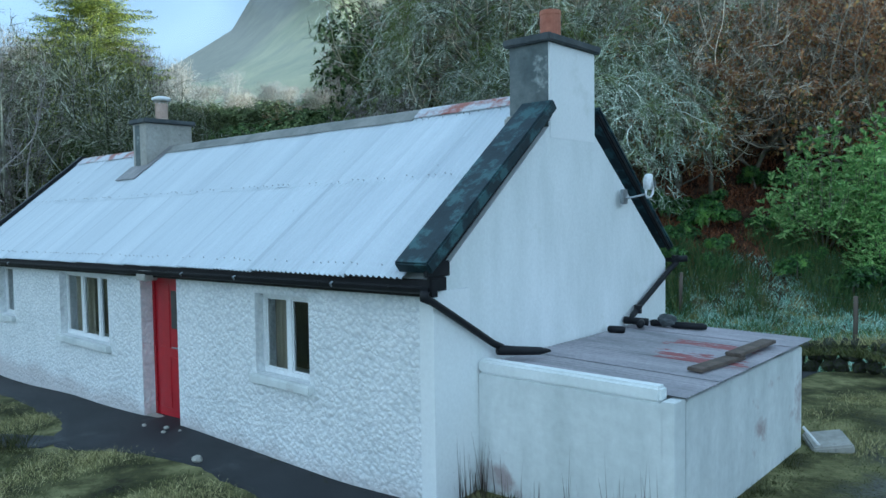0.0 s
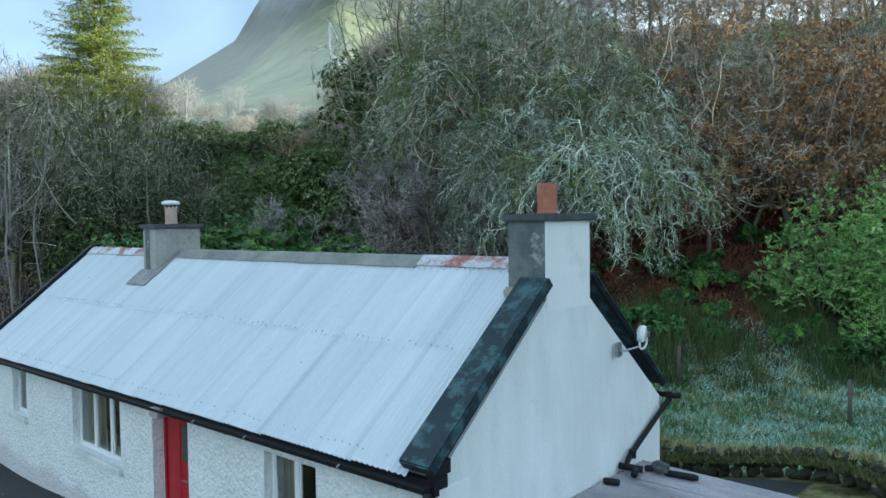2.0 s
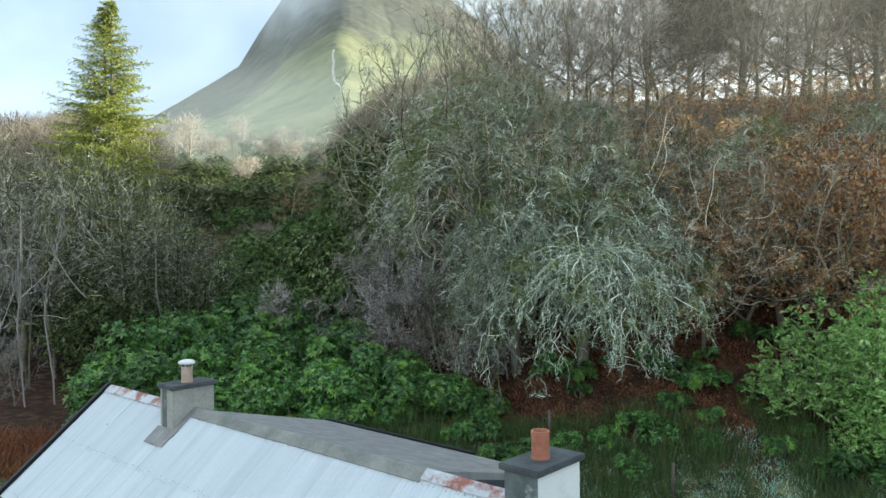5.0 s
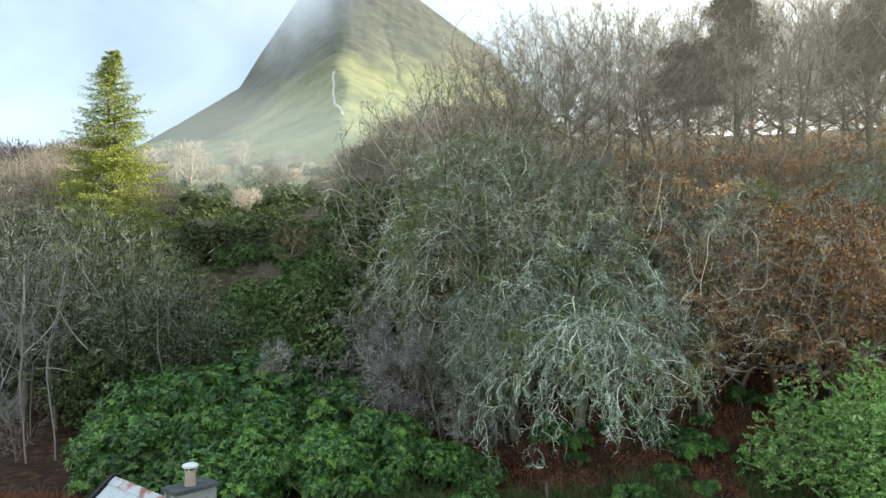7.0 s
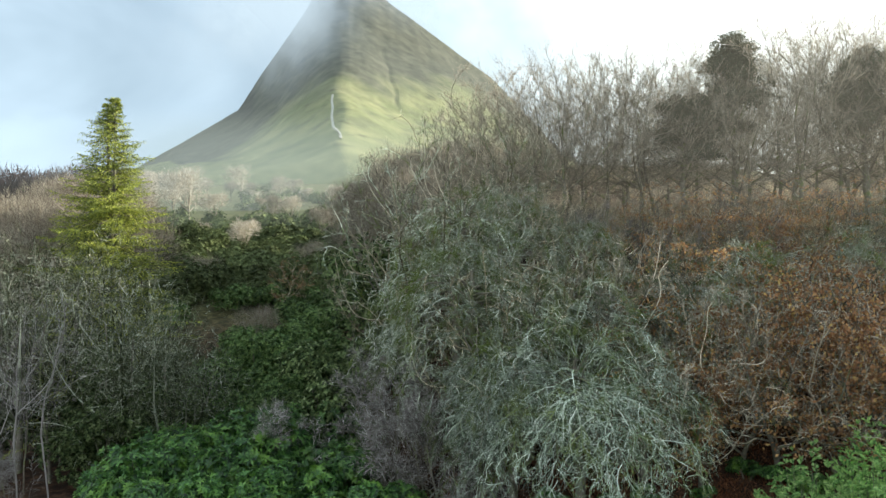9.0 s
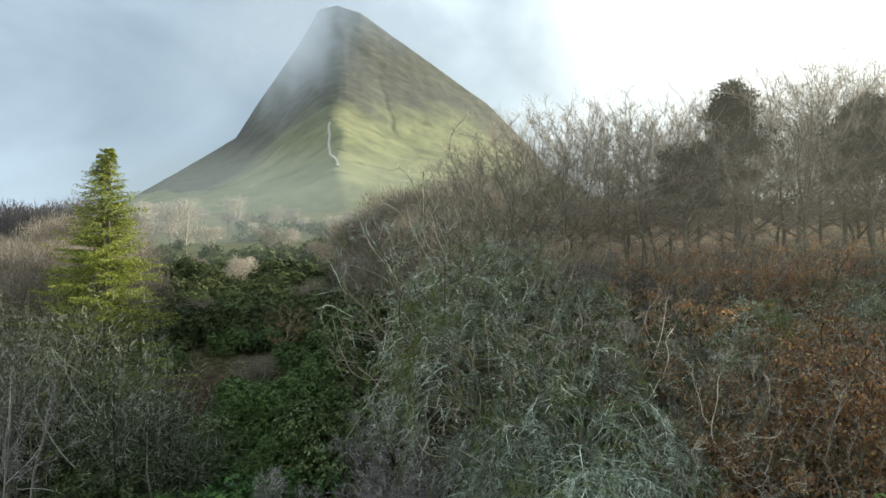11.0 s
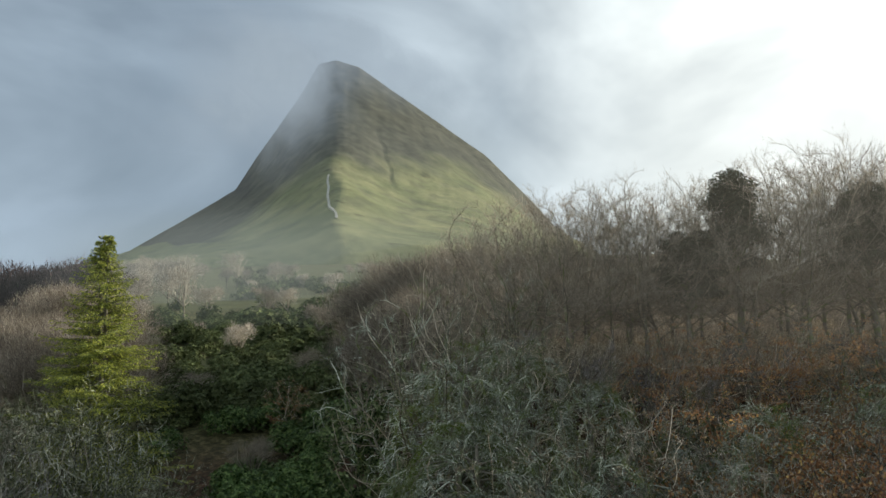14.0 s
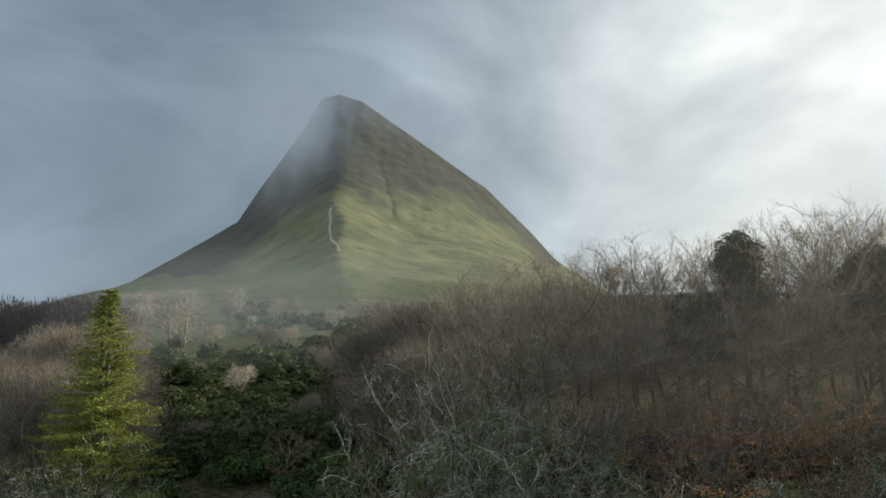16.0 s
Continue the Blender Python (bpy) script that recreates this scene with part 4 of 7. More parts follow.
def pot(cx, cy, z, r, h, mat, name="chimney_pot"):
    s = Shape()
    prof = [(r * 1.06, 0), (r * 1.06, 0.03), (r, 0.045), (r, h - 0.05), (r * 1.04, h - 0.045), (r * 1.04, h), (r * 0.82, h), (r * 0.80, 0.05)]
    n = 20
    for rr, zz in prof:
        for i in range(n):
            t = 2 * math.pi * i / n
            s.v.append((cx + rr * math.cos(t), cy + rr * math.sin(t), z + zz))
    for j in range(len(prof) - 1):
        for i in range(n):
            i2 = (i + 1) % n
            s.f.append((j * n + i, j * n + i2, (j + 1) * n + i2, (j + 1) * n + i))
    return s


part("chimney_pot", pot(-0.26, 2.27, 4.70, 0.115, 0.36, M_TERRA), M_TERRA, c1, "terracotta pot")
c2 = chimney(-9.38, -8.86, 1.80, 2.72, 3.4, 4.58, M_CEMENT, M_CEMENT, M_CAPPING, "stained cement-rendered chimney")
boxpart("soot_streak", (-9.30, -9.12, 1.794, 1.799, 3.72, 4.56), M_GREYREND, c2, "dark streak down the front")
part("chimney_pot", pot(-9.10, 2.24, 4.66, 0.115, 0.33, M_BUFF), M_BUFF, c2, "buff clay flue pot")
s = Shape()
for i, (r0, zz) in enumerate(((0.0, 0.47), (0.10, 0.465), (0.165, 0.44), (0.175, 0.40), (0.16, 0.385), (0.0, 0.385))):
    for k in range(20):
        t = 2 * math.pi * k / 20
        s.v.append((-9.10 + max(r0, 0.001) * math.cos(t), 2.24 + max(r0, 0.001) * math.sin(t), 4.66 + zz))
for j in range(5):
    for k in range(20):
        s.f.append((j * 20 + k, j * 20 + (k + 1) % 20, (j + 1) * 20 + (k + 1) % 20, (j + 1) * 20 + k))
part("cowl", s, M_WHITEMETAL, c2, "white metal cowl", True)
for k in range(4):
    s = Shape()
    t = math.pi / 4 + k * math.pi / 2
    s.tube([(-9.10 + 0.11 * math.cos(t), 2.24 + 0.11 * math.sin(t), 4.95), (-9.10 + 0.12 * math.cos(t), 2.24 + 0.12 * math.sin(t), 5.06)], [0.008, 0.008], 5)
    part("cowl_strut", s, M_WHITEMETAL, c2)


def saddle(x0, x1, y0):
    """Flashing laid on the slope at the foot of a chimney."""
    ca, sa = math.cos(radians(ROOF_ANG)), math.sin(radians(ROOF_ANG))
    s = Shape()

    def on(x, y, l):
        return (x, y - l * sa, eave_z(x) + (y + OVER) * (RIDGE_Z - eave_z(x)) / (RIDGE_Y + OVER) + l * ca)
    for a, b, c, d in (((x0 - 0.10, y0 - 0.30), (x1 + 0.12, y0 - 0.30), (x1 + 0.12, y0 + 0.02), (x0 - 0.10, y0 + 0.02)), ((x1 - 0.01, y0), (x1 + 0.16, y0 - 0.1), (x1 + 0.16, RIDGE_Y + 0.0), (x1 - 0.01, RIDGE_Y + 0.0))):
        n0 = len(s.v)
        for l in (0.034, 0.048):
            s.v += [on(*a, l), on(*b, l), on(*c, l), on(*d, l)]
        s.f += [(n0 + 4, n0 + 5, n0 + 6, n0 + 7), (n0, n0 + 1, n0 + 5, n0 + 4), (n0 + 1, n0 + 2, n0 + 6, n0 + 5), (n0 + 2, n0 + 3, n0 + 7, n0 + 6), (n0 + 3, n0, n0 + 4, n0 + 7)]
    return s


part("flashing", saddle(-9.38, -8.86, 1.80), M_LEAD, c2, "grey lead flashing")
sd = Shape()
sd.box(-0.54, -0.28, 1.745, 1.84, 3.72, 3.87, 0.03)
part("flashing", sd, M_CEMENT, c1, "pale mortar fillet")


def window(h, panes, name="window"):
    """h: the opening; panes: where the uprights stand, as fractions of the width."""
    x0, x1, z0, z1 = h
    b, y0, y1 = 0.05, 0.11, 0.17
    cuts = [x0 + (x1 - x0) * p for p in panes]
    holes = []
    for i in range(len(cuts) - 1):
        a = cuts[i] + (b if i == 0 else b * 0.8)
        c = cuts[i + 1] - (b if i == len(cuts) - 2 else b * 0.8)
        holes.append((a, c, z0 + b, z1 - b))
    w = part("window", wall_with_openings(x0 + 0.002, x1 - 0.002, z0 + 0.002, z1 - 0.002, y0, y1, holes), M_UPVC, cottage, "white-framed casement window")
    for a, c, lo, hi in holes:
        s = Shape()
        s.box(a - 0.004, c + 0.004, y0 + 0.03, y0 + 0.038, lo - 0.004, hi + 0.004)
        g = part("pane", s, M_GLASS, w)
        g.visible_shadow = False
        # inner casement rim
        part("casement", wall_with_openings(a + 0.002, c - 0.002, lo + 0.002, hi - 0.002, y0 + 0.012, y0 + 0.028, [(a + 0.022, c - 0.022, lo + 0.022, hi - 0.022)]), M_UPVC, w)
    sl = Shape()
    sl.box(x0 - 0.06, x1 + 0.06, -0.075, 0.11, z0 - 0.10, z0 - 0.002, 0.012)
    part("sill", sl, M_RENDER_DIRTY, w, "chipped painted sill")
    cu = Shape()
    k = 24
    lo, hi = x0 + 0.03, x0 + (x1 - x0) * 0.42
    for j in range(2):
        for i in range(k + 1):
            cu.v.append((lo + (hi - lo) * i / k, 0.26 + 0.02 * math.sin(i * 1.3), (z0, z1)[j]))
    cu.f = [(i, i + 1, k + 2 + i, k + 1 + i) for i in range(k)]
    part("curtain", cu, M_CURTAIN, w, "plain beige curtain")
    return w


window(WIN[0], (0, 0.50, 1))
window(WIN[1], (0, 0.35, 0.69, 1))
window(WIN[2], (0, 1))

# recessed red door
dx0, dx1, dy = DOOR[0] + 0.06, DOOR[1] - 0.06, 0.19
leafs = Shape()
leafs.box(dx0, dx1, dy, dy + 0.045, FLOOR + 0.02, 2.02, 0.004)
door = part("door", leafs, M_RED, cottage, "red painted panelled door with a small glass light")
boxpart("door_frame", (DOOR[0] + 0.002, dx0 - 0.002, dy - 0.02, dy + 0.08, FLOOR, 2.025), M_RED, door, "", 0.004)
boxpart("door_frame", (dx1 + 0.002, DOOR[1] - 0.002, dy - 0.02, dy + 0.08, FLOOR, 2.025), M_RED, door, "", 0.004)
wd = dx1 - dx0
for px in (0.10, 0.55):
    for z0, z1 in ((0.18, 0.90), (1.02, 1.90)):
        if px > 0.5 and z0 > 1:
            continue
        bm = bmesh.new()
        bmesh.ops.create_cube(bm, size=1.0)
        for w in bm.verts:
            w.co = Vector((dx0 + wd * px + (w.co.x + 0.5) * wd * 0.35, dy - 0.012 + (w.co.y + 0.5) * 0.014, z0 + (w.co.z + 0.5) * (z1 - z0)))
        bmesh.ops.bevel(bm, geom=bm.edges[:], offset=0.006, segments=1, affect="EDGES")
        s = Shape()
        s.add_bm(bm)
        part("panel", s, M_RED, door)
# opaque panel in the painted room shade serves as the pane
boxpart("light", (dx0 + wd * 0.50, dx0 + wd * 0.74, dy - 0.008, dy - 0.002, 1.30, 1.82), M_ROOM_SHADE, door, "dark glass light")
s = Shape()
s.tube([(dx0 + wd * 0.72, dy - 0.002, 1.05), (dx0 + wd * 0.72, dy - 0.05, 1.05), (dx0 + wd * 0.60, dy - 0.055, 1.05)], [0.012, 0.012, 0.010], 8, True)
s.box(dx0 + wd * 0.68, dx0 + wd * 0.76, dy - 0.010, dy - 0.003, 0.97, 1.13)
part("handle", s, M_STEEL, door, "steel lever handle", True)
boxpart("door_step", (DOOR[0] + 0.01, DOOR[1] - 0.01, 0.02, dy - 0.03, -0.1, FLOOR + 0.03), M_CEMENT, cottage, "worn stone threshold", 0.01)
# one dark-painted sheet stands in for the unlit rooms behind the openings
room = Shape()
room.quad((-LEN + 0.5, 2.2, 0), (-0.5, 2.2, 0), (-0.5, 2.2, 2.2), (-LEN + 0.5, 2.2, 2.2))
part("inner_wall", room, M_ROOM_SHADE, cottage)

# white box antenna bracketed to the gable's far slope
dish = thing("wall_antenna", "white box-shaped antenna on a looped bracket by the verge", "antenna")
bm = bmesh.new()
prof = [(-0.13, -0.17), (0.15, -0.17), (0.17, -0.02), (0.12, 0.18), (0.02, 0.18), (-0.13, 0.06)]
lo = [bm.verts.new((0, y, z)) for y, z in prof]
hi = [bm.verts.new((0.12, y, z)) for y, z in prof]
bm.faces.new(lo[::-1])
bm.faces.new(hi)
for i in range(6):
    j = (i + 1) % 6
    bm.faces.new((lo[i], lo[j], hi[j], hi[i]))
bmesh.ops.bevel(bm, geom=bm.edges[:], offset=0.022, segments=3, affect="EDGES")
s = Shape()
s.add_bm(bm, pose(0.20, 3.62, 3.17, 0, 0, 12) @ Matrix.Diagonal((0.75, 0.60, 0.56, 1)))
part("housing", s, M_WHITEMETAL, dish, "rounded white housing", True)
s = Shape()
s.tube([(0.25, 3.56, 3.08), (0.25, 3.56, 3.01), (0.25, 3.60, 2.98), (0.25, 3.68, 2.98), (0.25, 3.74, 3.03), (0.25, 3.75, 3.11)], [0.014] * 6, 8, True)
part("bracket", s, M_WHITEMETAL, dish, "", True)
s = Shape()
s.box(0.21, 0.28, 3.73, 3.79, 3.11, 3.19, 0.012)
part("connector", s, M_STEEL, dish, "pale blue-grey connector box")
s = Shape()
s.tube([(0.06, 3.33, 2.98), (0.15, 3.40, 2.98), (0.25, 3.57, 3.02)], [0.014] * 3, 7, True)
part("arm", s, M_STEEL, dish)
s = Shape()
s.box(0.056, 0.10, 3.27, 3.39, 2.90, 3.08, 0.01)
part("wall_plate", s, M_STEEL, dish)

# ---- flat-roofed outhouse on the gable ----
outhouse = thing("outhouse", "low flat-roofed white outhouse stained with damp, against the gable", "outhouse")
AX, AY0, AY1, AZ = 1.96, 0.60, 3.85, 1.40
w = Shape()
w.box(0.005, AX, AY0, AY0 + 0.22, -0.3, AZ - 0.10, 0.008)
part("front_wall", w, M_RENDER_DIRTY, outhouse)
w = Shape()
w.box(AX - 0.22, AX - 0.001, AY0 + 0.221, AY1, -0.3, AZ - 0.10, 0.008)
part("side_wall", w, M_RENDER_DIRTY, outhouse)
w = Shape()
w.box(0.005, AX - 0.221, AY1 - 0.22, AY1 - 0.001, -0.3, AZ - 0.10, 0.008)
part("back_wall", w, M_RENDER_DIRTY, outhouse)
w = Shape()
w.box(0.004, AX - 0.11, AY0 - 0.004, AY0 + 0.13, AZ - 0.099, AZ + 0.036, 0.024)
part("parapet", w, M_GABLE, outhouse, "whitewashed front kerb")
w = Shape()
w.box(AX - 0.10, AX + 0.006, AY0 - 0.006, AY0 + 0.2, -0.3, AZ - 0.075, 0.006)
part("quoin", w, M_RENDER_DIRTY, outhouse)
for i in range(5):
    a = AY0 + 0.145 + i * (AY1 - AY0 + 0.02) / 5
    b = a + (AY1 - AY0 + 0.02) / 5 + 0.03
    s = Shape()
    n = 26
    for x in (0.03, AX + 0.05):
        for k in range(n + 1):
            y = a + (b - a) * k / n
            s.v.append((x, y, AZ - 0.030 * (x / AX) - 0.02 + 0.008 * math.sin(2 * math.pi * y / 0.076) + 0.003 * i))
    for k in range(n):
        s.f.append((k, n + 1 + k, n + 2 + k, k + 1))
    part("roof_sheet", s, M_FLATROOF, outhouse, "faded corrugated sheet with flaking red paint" if i in (2, 3) else "", True)
for x, y, a, l, h in ((1.74, 2.02, -5, 0.86, 0.004), (1.78, 2.80, -1, 0.98, 0.040)):
    pl = thing("plank", "weathered timber plank lying on the outhouse roof", "plank", "planks on the outhouse roof", at=(x, y, AZ - 0.035 + h))
    s = Shape()
    s.box(-0.075, 0.075, -l / 2, l / 2, 0, 0.034, 0.005)
    part("board", s, M_WOOD, pl)
    pl.rotation_euler = (0, radians(0.9), radians(a))
for x, y, a, l in ((0.17, 2.97, 0.3, 0.20), (0.72, 3.72, 0.15, 0.42), (0.34, 3.74, 0.6, 0.22)):
    t = thing("pipe_offcut", "short black plastic pipe offcut on the outhouse roof", "pipe", "black offcuts on the outhouse roof", at=(x, y, AZ + 0.028))
    s = Shape()
    s.tube([(-l / 2, 0, 0), (-l * 0.4, 0, 0.002), (l * 0.4, 0, 0.002), (l / 2, 0, 0)], [0.030, 0.042, 0.042, 0.030], 9, True)
    part("tube", s, M_BLACK, t, "", True)
    t.rotation_euler = (0, 0, a)
lump = thing("rubble_lump", "dull mortar lump at the back of the outhouse roof", "stone", at=(0.46, 3.70, AZ + 0.03))
bm = bmesh.new()
bmesh.ops.create_icosphere(bm, subdivisions=2, radius=0.11)
for w in bm.verts:
    w.co = Vector((w.co.x * 1.2, w.co.y * 0.8, w.co.z * 0.7 + 0.05)) + rdir() * 0.02
s = Shape()
s.add_bm(bm)
part("lump", s, M_CAPPING, lump)
slab = thing("stone_slab", "rough broken slab leaning by the outhouse corner", "stone", at=(2.18, 4.02, 0.22))
s = Shape()
s.box(-0.2, 0.22, -0.22, 0.25, -0.06, 0.05, 0.02)
part("slab", s, M_CEMENT, slab)
slab.rotation_euler = (0.1, -0.15, 0.5)

for x, y, r in ((-4.55, -0.20, 0.035), (-4.40, -0.32, 0.028), (-4.95, -0.30, 0.03), (-4.30, -0.15, 0.02), (-3.05, -0.62, 0.06)):
    pb = thing("pebble", "small pale stone lying on the path by the door", "stone", "pebbles by the door", at=(x, y, ground_z(x, y) + 0.012))
    bm = bmesh.new()
    bmesh.ops.create_icosphere(bm, subdivisions=2, radius=r)
    for w in bm.verts:
        w.co = Vector((w.co.x * 1.2, w.co.y, w.co.z * 0.7 + r * 0.5)) + rdir() * r * 0.10
    s = Shape()
    s.add_bm(bm)
    part("pebble_body", s, M_CEMENT, pb)
pole = thing("white_pipe", "short white plastic pipe leaning on the outhouse corner", "pipe", at=(AX + 0.03, AY1 - 0.05, 0.42))
s = Shape()
s.tube([(0, 0, 0), (0.20, 0.05, -0.24)], [0.016, 0.016], 8, True)
part("tube", s, M_WHITEMETAL, pole, "", True)

# ---- paths, back wall, fence ----


def ribbon(name, line, mat, label, category, lift=0.012, thick=0.06):
    """A strip of ground covering from pairs of edge points."""
    s = Shape()
    for (xa, ya), (xb, yb) in line:
        for k in range(13):
            t = k / 12
            x, y = xa + (xb - xa) * t, ya + (yb - ya) * t
            s.v.append((x, y, ground_z(x, y) + lift + (0 if 0 < k < 12 else -thick)))
    for i in range(len(line) - 1):
        for k in range(12):
            a = i * 13 + k
            s.f.append((a, a + 1, a + 14, a + 13))
    ob = new(name, s.mesh(name, mat, True))
    return tagged(ob, label, category, kind="structure")


front_line = []
for i in range(120):
    x = 0.45 - i * 0.133
    wob = 0.10 * noise.noise(Vector((x * 0.9, 0, 0))) + 0.07 * noise.noise(Vector((x * 4.0, 3, 0)))
    w = 0.82 + 0.72 * math.exp(-((x + 5.0) / 0.9) ** 2) + wob
    front_line.append(((x, -w), (x, 0.42)))
ribbon("path", front_line, M_ASPHALT, "damp dark asphalt path along the cottage front", "path")
ribbon("path", [((-5.05 - 0.3 * i, -1.55 - 0.16 * i), (-5.25 - 0.3 * i, -1.02 - 0.13 * i)) for i in range(12)], M_ASPHALT, "mossy asphalt spur leading away from the red door", "path", 0.009)
ribbon("path", [((-14 + 0.5 * i, 5.65 + 0.0 * i), (-14 + 0.5 * i, 8.45 + 0.15 * math.sin(i * 0.3))) for i in range(31)], M_ASPHALT, "dark asphalt yard behind the cottage", "path", 0.01)


def bank_y(x):
    """Line of the dry-stone wall, bending towards the yard at its end."""
    return 8.95 - 0.05 * (x + 2) - 0.32 * max(0.0, x - 0.4) ** 1.4


back_wall = thing("stone_bank", "low mossy dry-stone wall behind the yard", "stone wall")
stones = []
for j in range(6):
    bm = bmesh.new()
    bmesh.ops.create_icosphere(bm, subdivisions=1, radius=1.0)
    for w in bm.verts:
        w.co += rdir() * 0.22
    s = Shape()
    s.add_bm(bm)
    stones.append(s.mesh("stone", M_STONE))
for i in range(64):
    for row in range(3):
        x = -12.5 + i * 0.25 + rnd.uniform(-0.05, 0.05)
        y = bank_y(x) + rnd.uniform(-0.08, 0.08) + 0.08 * row
        ob = part("stone", stones[rnd.randrange(6)], M_STONE, back_wall)
        ob.matrix_basis = pose(x, y, ground_z(x, y) + 0.10 + 0.17 * row, rnd.uniform(0, 360), rnd.uniform(-20, 20), rnd.uniform(0, 360)) @ Matrix.Diagonal((0.16, 0.14, 0.11, 1))

fence = thing("fence", "low post-and-wire fence of weathered timber posts", "fence")
FP = [(0.15 + 4.35 * k, 14.25 - 0.28 * k - 0.02 * k * k) for k in range(-5, 3)]
for x, y in FP:
    s = Shape()
    z = ground_z(x, y)
    s.tube([(x, y, z - 0.2), (x + 0.01, y, z + 0.6), (x + rnd.uniform(-0.03, 0.03), y, z + 1.12)], [0.055, 0.052, 0.048], 8, True)
    part("post", s, M_WOOD, fence, "", True)
for h in (0.35, 0.7, 1.02):
    s = Shape()
    s.tube([(x, y, ground_z(x, y) + h) for x, y in FP], [0.004] * len(FP), 4)
    part("wire", s, M_WIRE, fence)

# ---- plants ----
from mathutils.kdtree import KDTree


def grow(wood, twig, p, d, length, r, level, P, g):
    """One branch and its children. wood, twig: the shapes that take thick and thin growth."""
    nseg = P["seg"][level]
    pts, rad = [p.copy()], [r]
    dirs = [d.copy()]
    q, dd = p.copy(), d.copy()
    for i in range(nseg):
        dd = dd + rdir(g) * P["wob"][level] + Vector((0, 0, P["trop"][level]))
        dd.normalize()
        q = q + dd * (length / nseg)
        pts.append(q.copy())
        dirs.append(dd.copy())
        rad.append(0.0 if (i == nseg - 1 and level > 0) else r * (1 - 0.78 * (i + 1) / nseg))
    (wood if level <= P["woodlevel"] else twig).tube(pts, rad, (7, 5, 3, 3)[level])
    if level == P["levels"] - 1:
        # finest sprays
        for k in range(P["spray"]):
            f = (0.1 + 0.9 * (k + g.random()) / P["spray"]) * nseg
            i = min(nseg - 1, int(f))
            b = pts[i].lerp(pts[i + 1], f - i)
            td = (dirs[i + 1] * 0.9 + rdir(g) * P["sprayout"] + Vector((0, 0, P["spraytrop"]))).normalized()
            ln = P["spraylen"] * g.uniform(0.45, 1.2)
            side = td.cross(rdir(g)).normalized() * P["sprayw"]
            twig.tri(b - side, b + side, b + td * ln + Vector((0, 0, P["spraytrop"] * ln * 0.25)))
        return
    n = P["n"][level]
    for k in range(n):
        t = P["from"][level] + (1 - P["from"][level]) * (k + g.random()) / n
        f = t * nseg
        i = min(nseg - 1, int(f))
        b = pts[i].lerp(pts[i + 1], f - i)
        base = dirs[min(i + 1, nseg)]
        ax = base.orthogonal().normalized()
        ax.rotate(Matrix.Rotation(g.uniform(0, 2 * math.pi), 3, base))
        nd = base.copy()
        nd.rotate(Matrix.Rotation(radians(P["ang"][level] * g.uniform(0.7, 1.25)), 3, ax))
        ln = length * P["ratio"][level] * (1.0 - P["taper"][level] * t) * g.uniform(0.7, 1.2)
        rr = max(P["rmin"], r * P["rr"][level] * (1 - 0.6 * t))
        grow(wood, twig, b, nd, ln, rr, level + 1, P, g)


BARE = dict(levels=4, seg=(7, 6, 4, 2), wob=(0.10, 0.22, 0.28, 0.30), trop=(0.05, 0.05, 0.04, 0.03), n=(15, 9, 9), ang=(58, 50, 48),
            ratio=(0.50, 0.52, 0.56), taper=(0.5, 0.35, 0.3), rr=(0.40, 0.42, 0.45), rmin=0.011, woodlevel=1,
            spray=7, sprayout=0.8, spraytrop=0.05, spraylen=0.42, sprayw=0.0075)
BARE["from"] = (0.14, 0.15, 0.1)
THICKET = dict(BARE, n=(12, 7, 7), ang=(42, 44, 46), ratio=(0.66, 0.5, 0.52), trop=(0.0, 0.03, 0.02, 0.0), spray=8, spraylen=0.40)
THICKET["from"] = (0.05, 0.1, 0.1)


def tree_meshes(P, height, r, barkmat, twigmat, seed):
    g = random.Random(seed)
    wood, twig = Shape(), Shape()
    grow(wood, twig, Vector((0, 0, -0.25)), Vector((g.uniform(-0.06, 0.06), g.uniform(-0.06, 0.06), 1)), height, r, 0, P, g)
    return [("trunk", wood.mesh("trunk", barkmat, True)), ("crown", twig.mesh("crown", twigmat))]


def colony(g, points, trunk, step, reach, kill, wob=0.18, lift=0.0, rounds=80):
    """Branches that grow into the free space marked by points; gives nodes and each one's parent."""
    nodes = [Vector(p) for p in trunk]
    par = [-1] + list(range(len(trunk) - 1))
    kids = [0] * len(nodes)
    left = [Vector(p) for p in points]
    for _ in range(rounds):
        kd = KDTree(len(nodes))
        for i, q in enumerate(nodes):
            kd.insert(q, i)
        kd.balance()
        pull, keep = {}, []
        for p in left:
            co, i, d = kd.find(p)
            if d < kill:
                continue
            keep.append(p)
            if d < reach and kids[i] < 3:
                pull[i] = pull.get(i, Vector()) + (p - co) / d
        left = keep
        if not pull or len(nodes) > 7000:
            break
        for i, dv in pull.items():
            run = (nodes[i] - nodes[par[i]]).normalized() if par[i] >= 0 else Vector((0, 0, 1))
            if kids[i] == 0 and dv.normalized().dot(run) < 0.25 and i >= len(trunk):
                continue
            d = (dv.normalized() + run * 0.9 + rdir(g) * wob + Vector((0, 0, lift))).normalized()
            if lift > 0.05 and d.z < 0.0:
                d = Vector((d.x, d.y, 0.1 * d.z)).normalized()
            nodes.append(nodes[i] + d * step)
            par.append(i)
            kids.append(0)
            kids[i] += 1
    return nodes, par


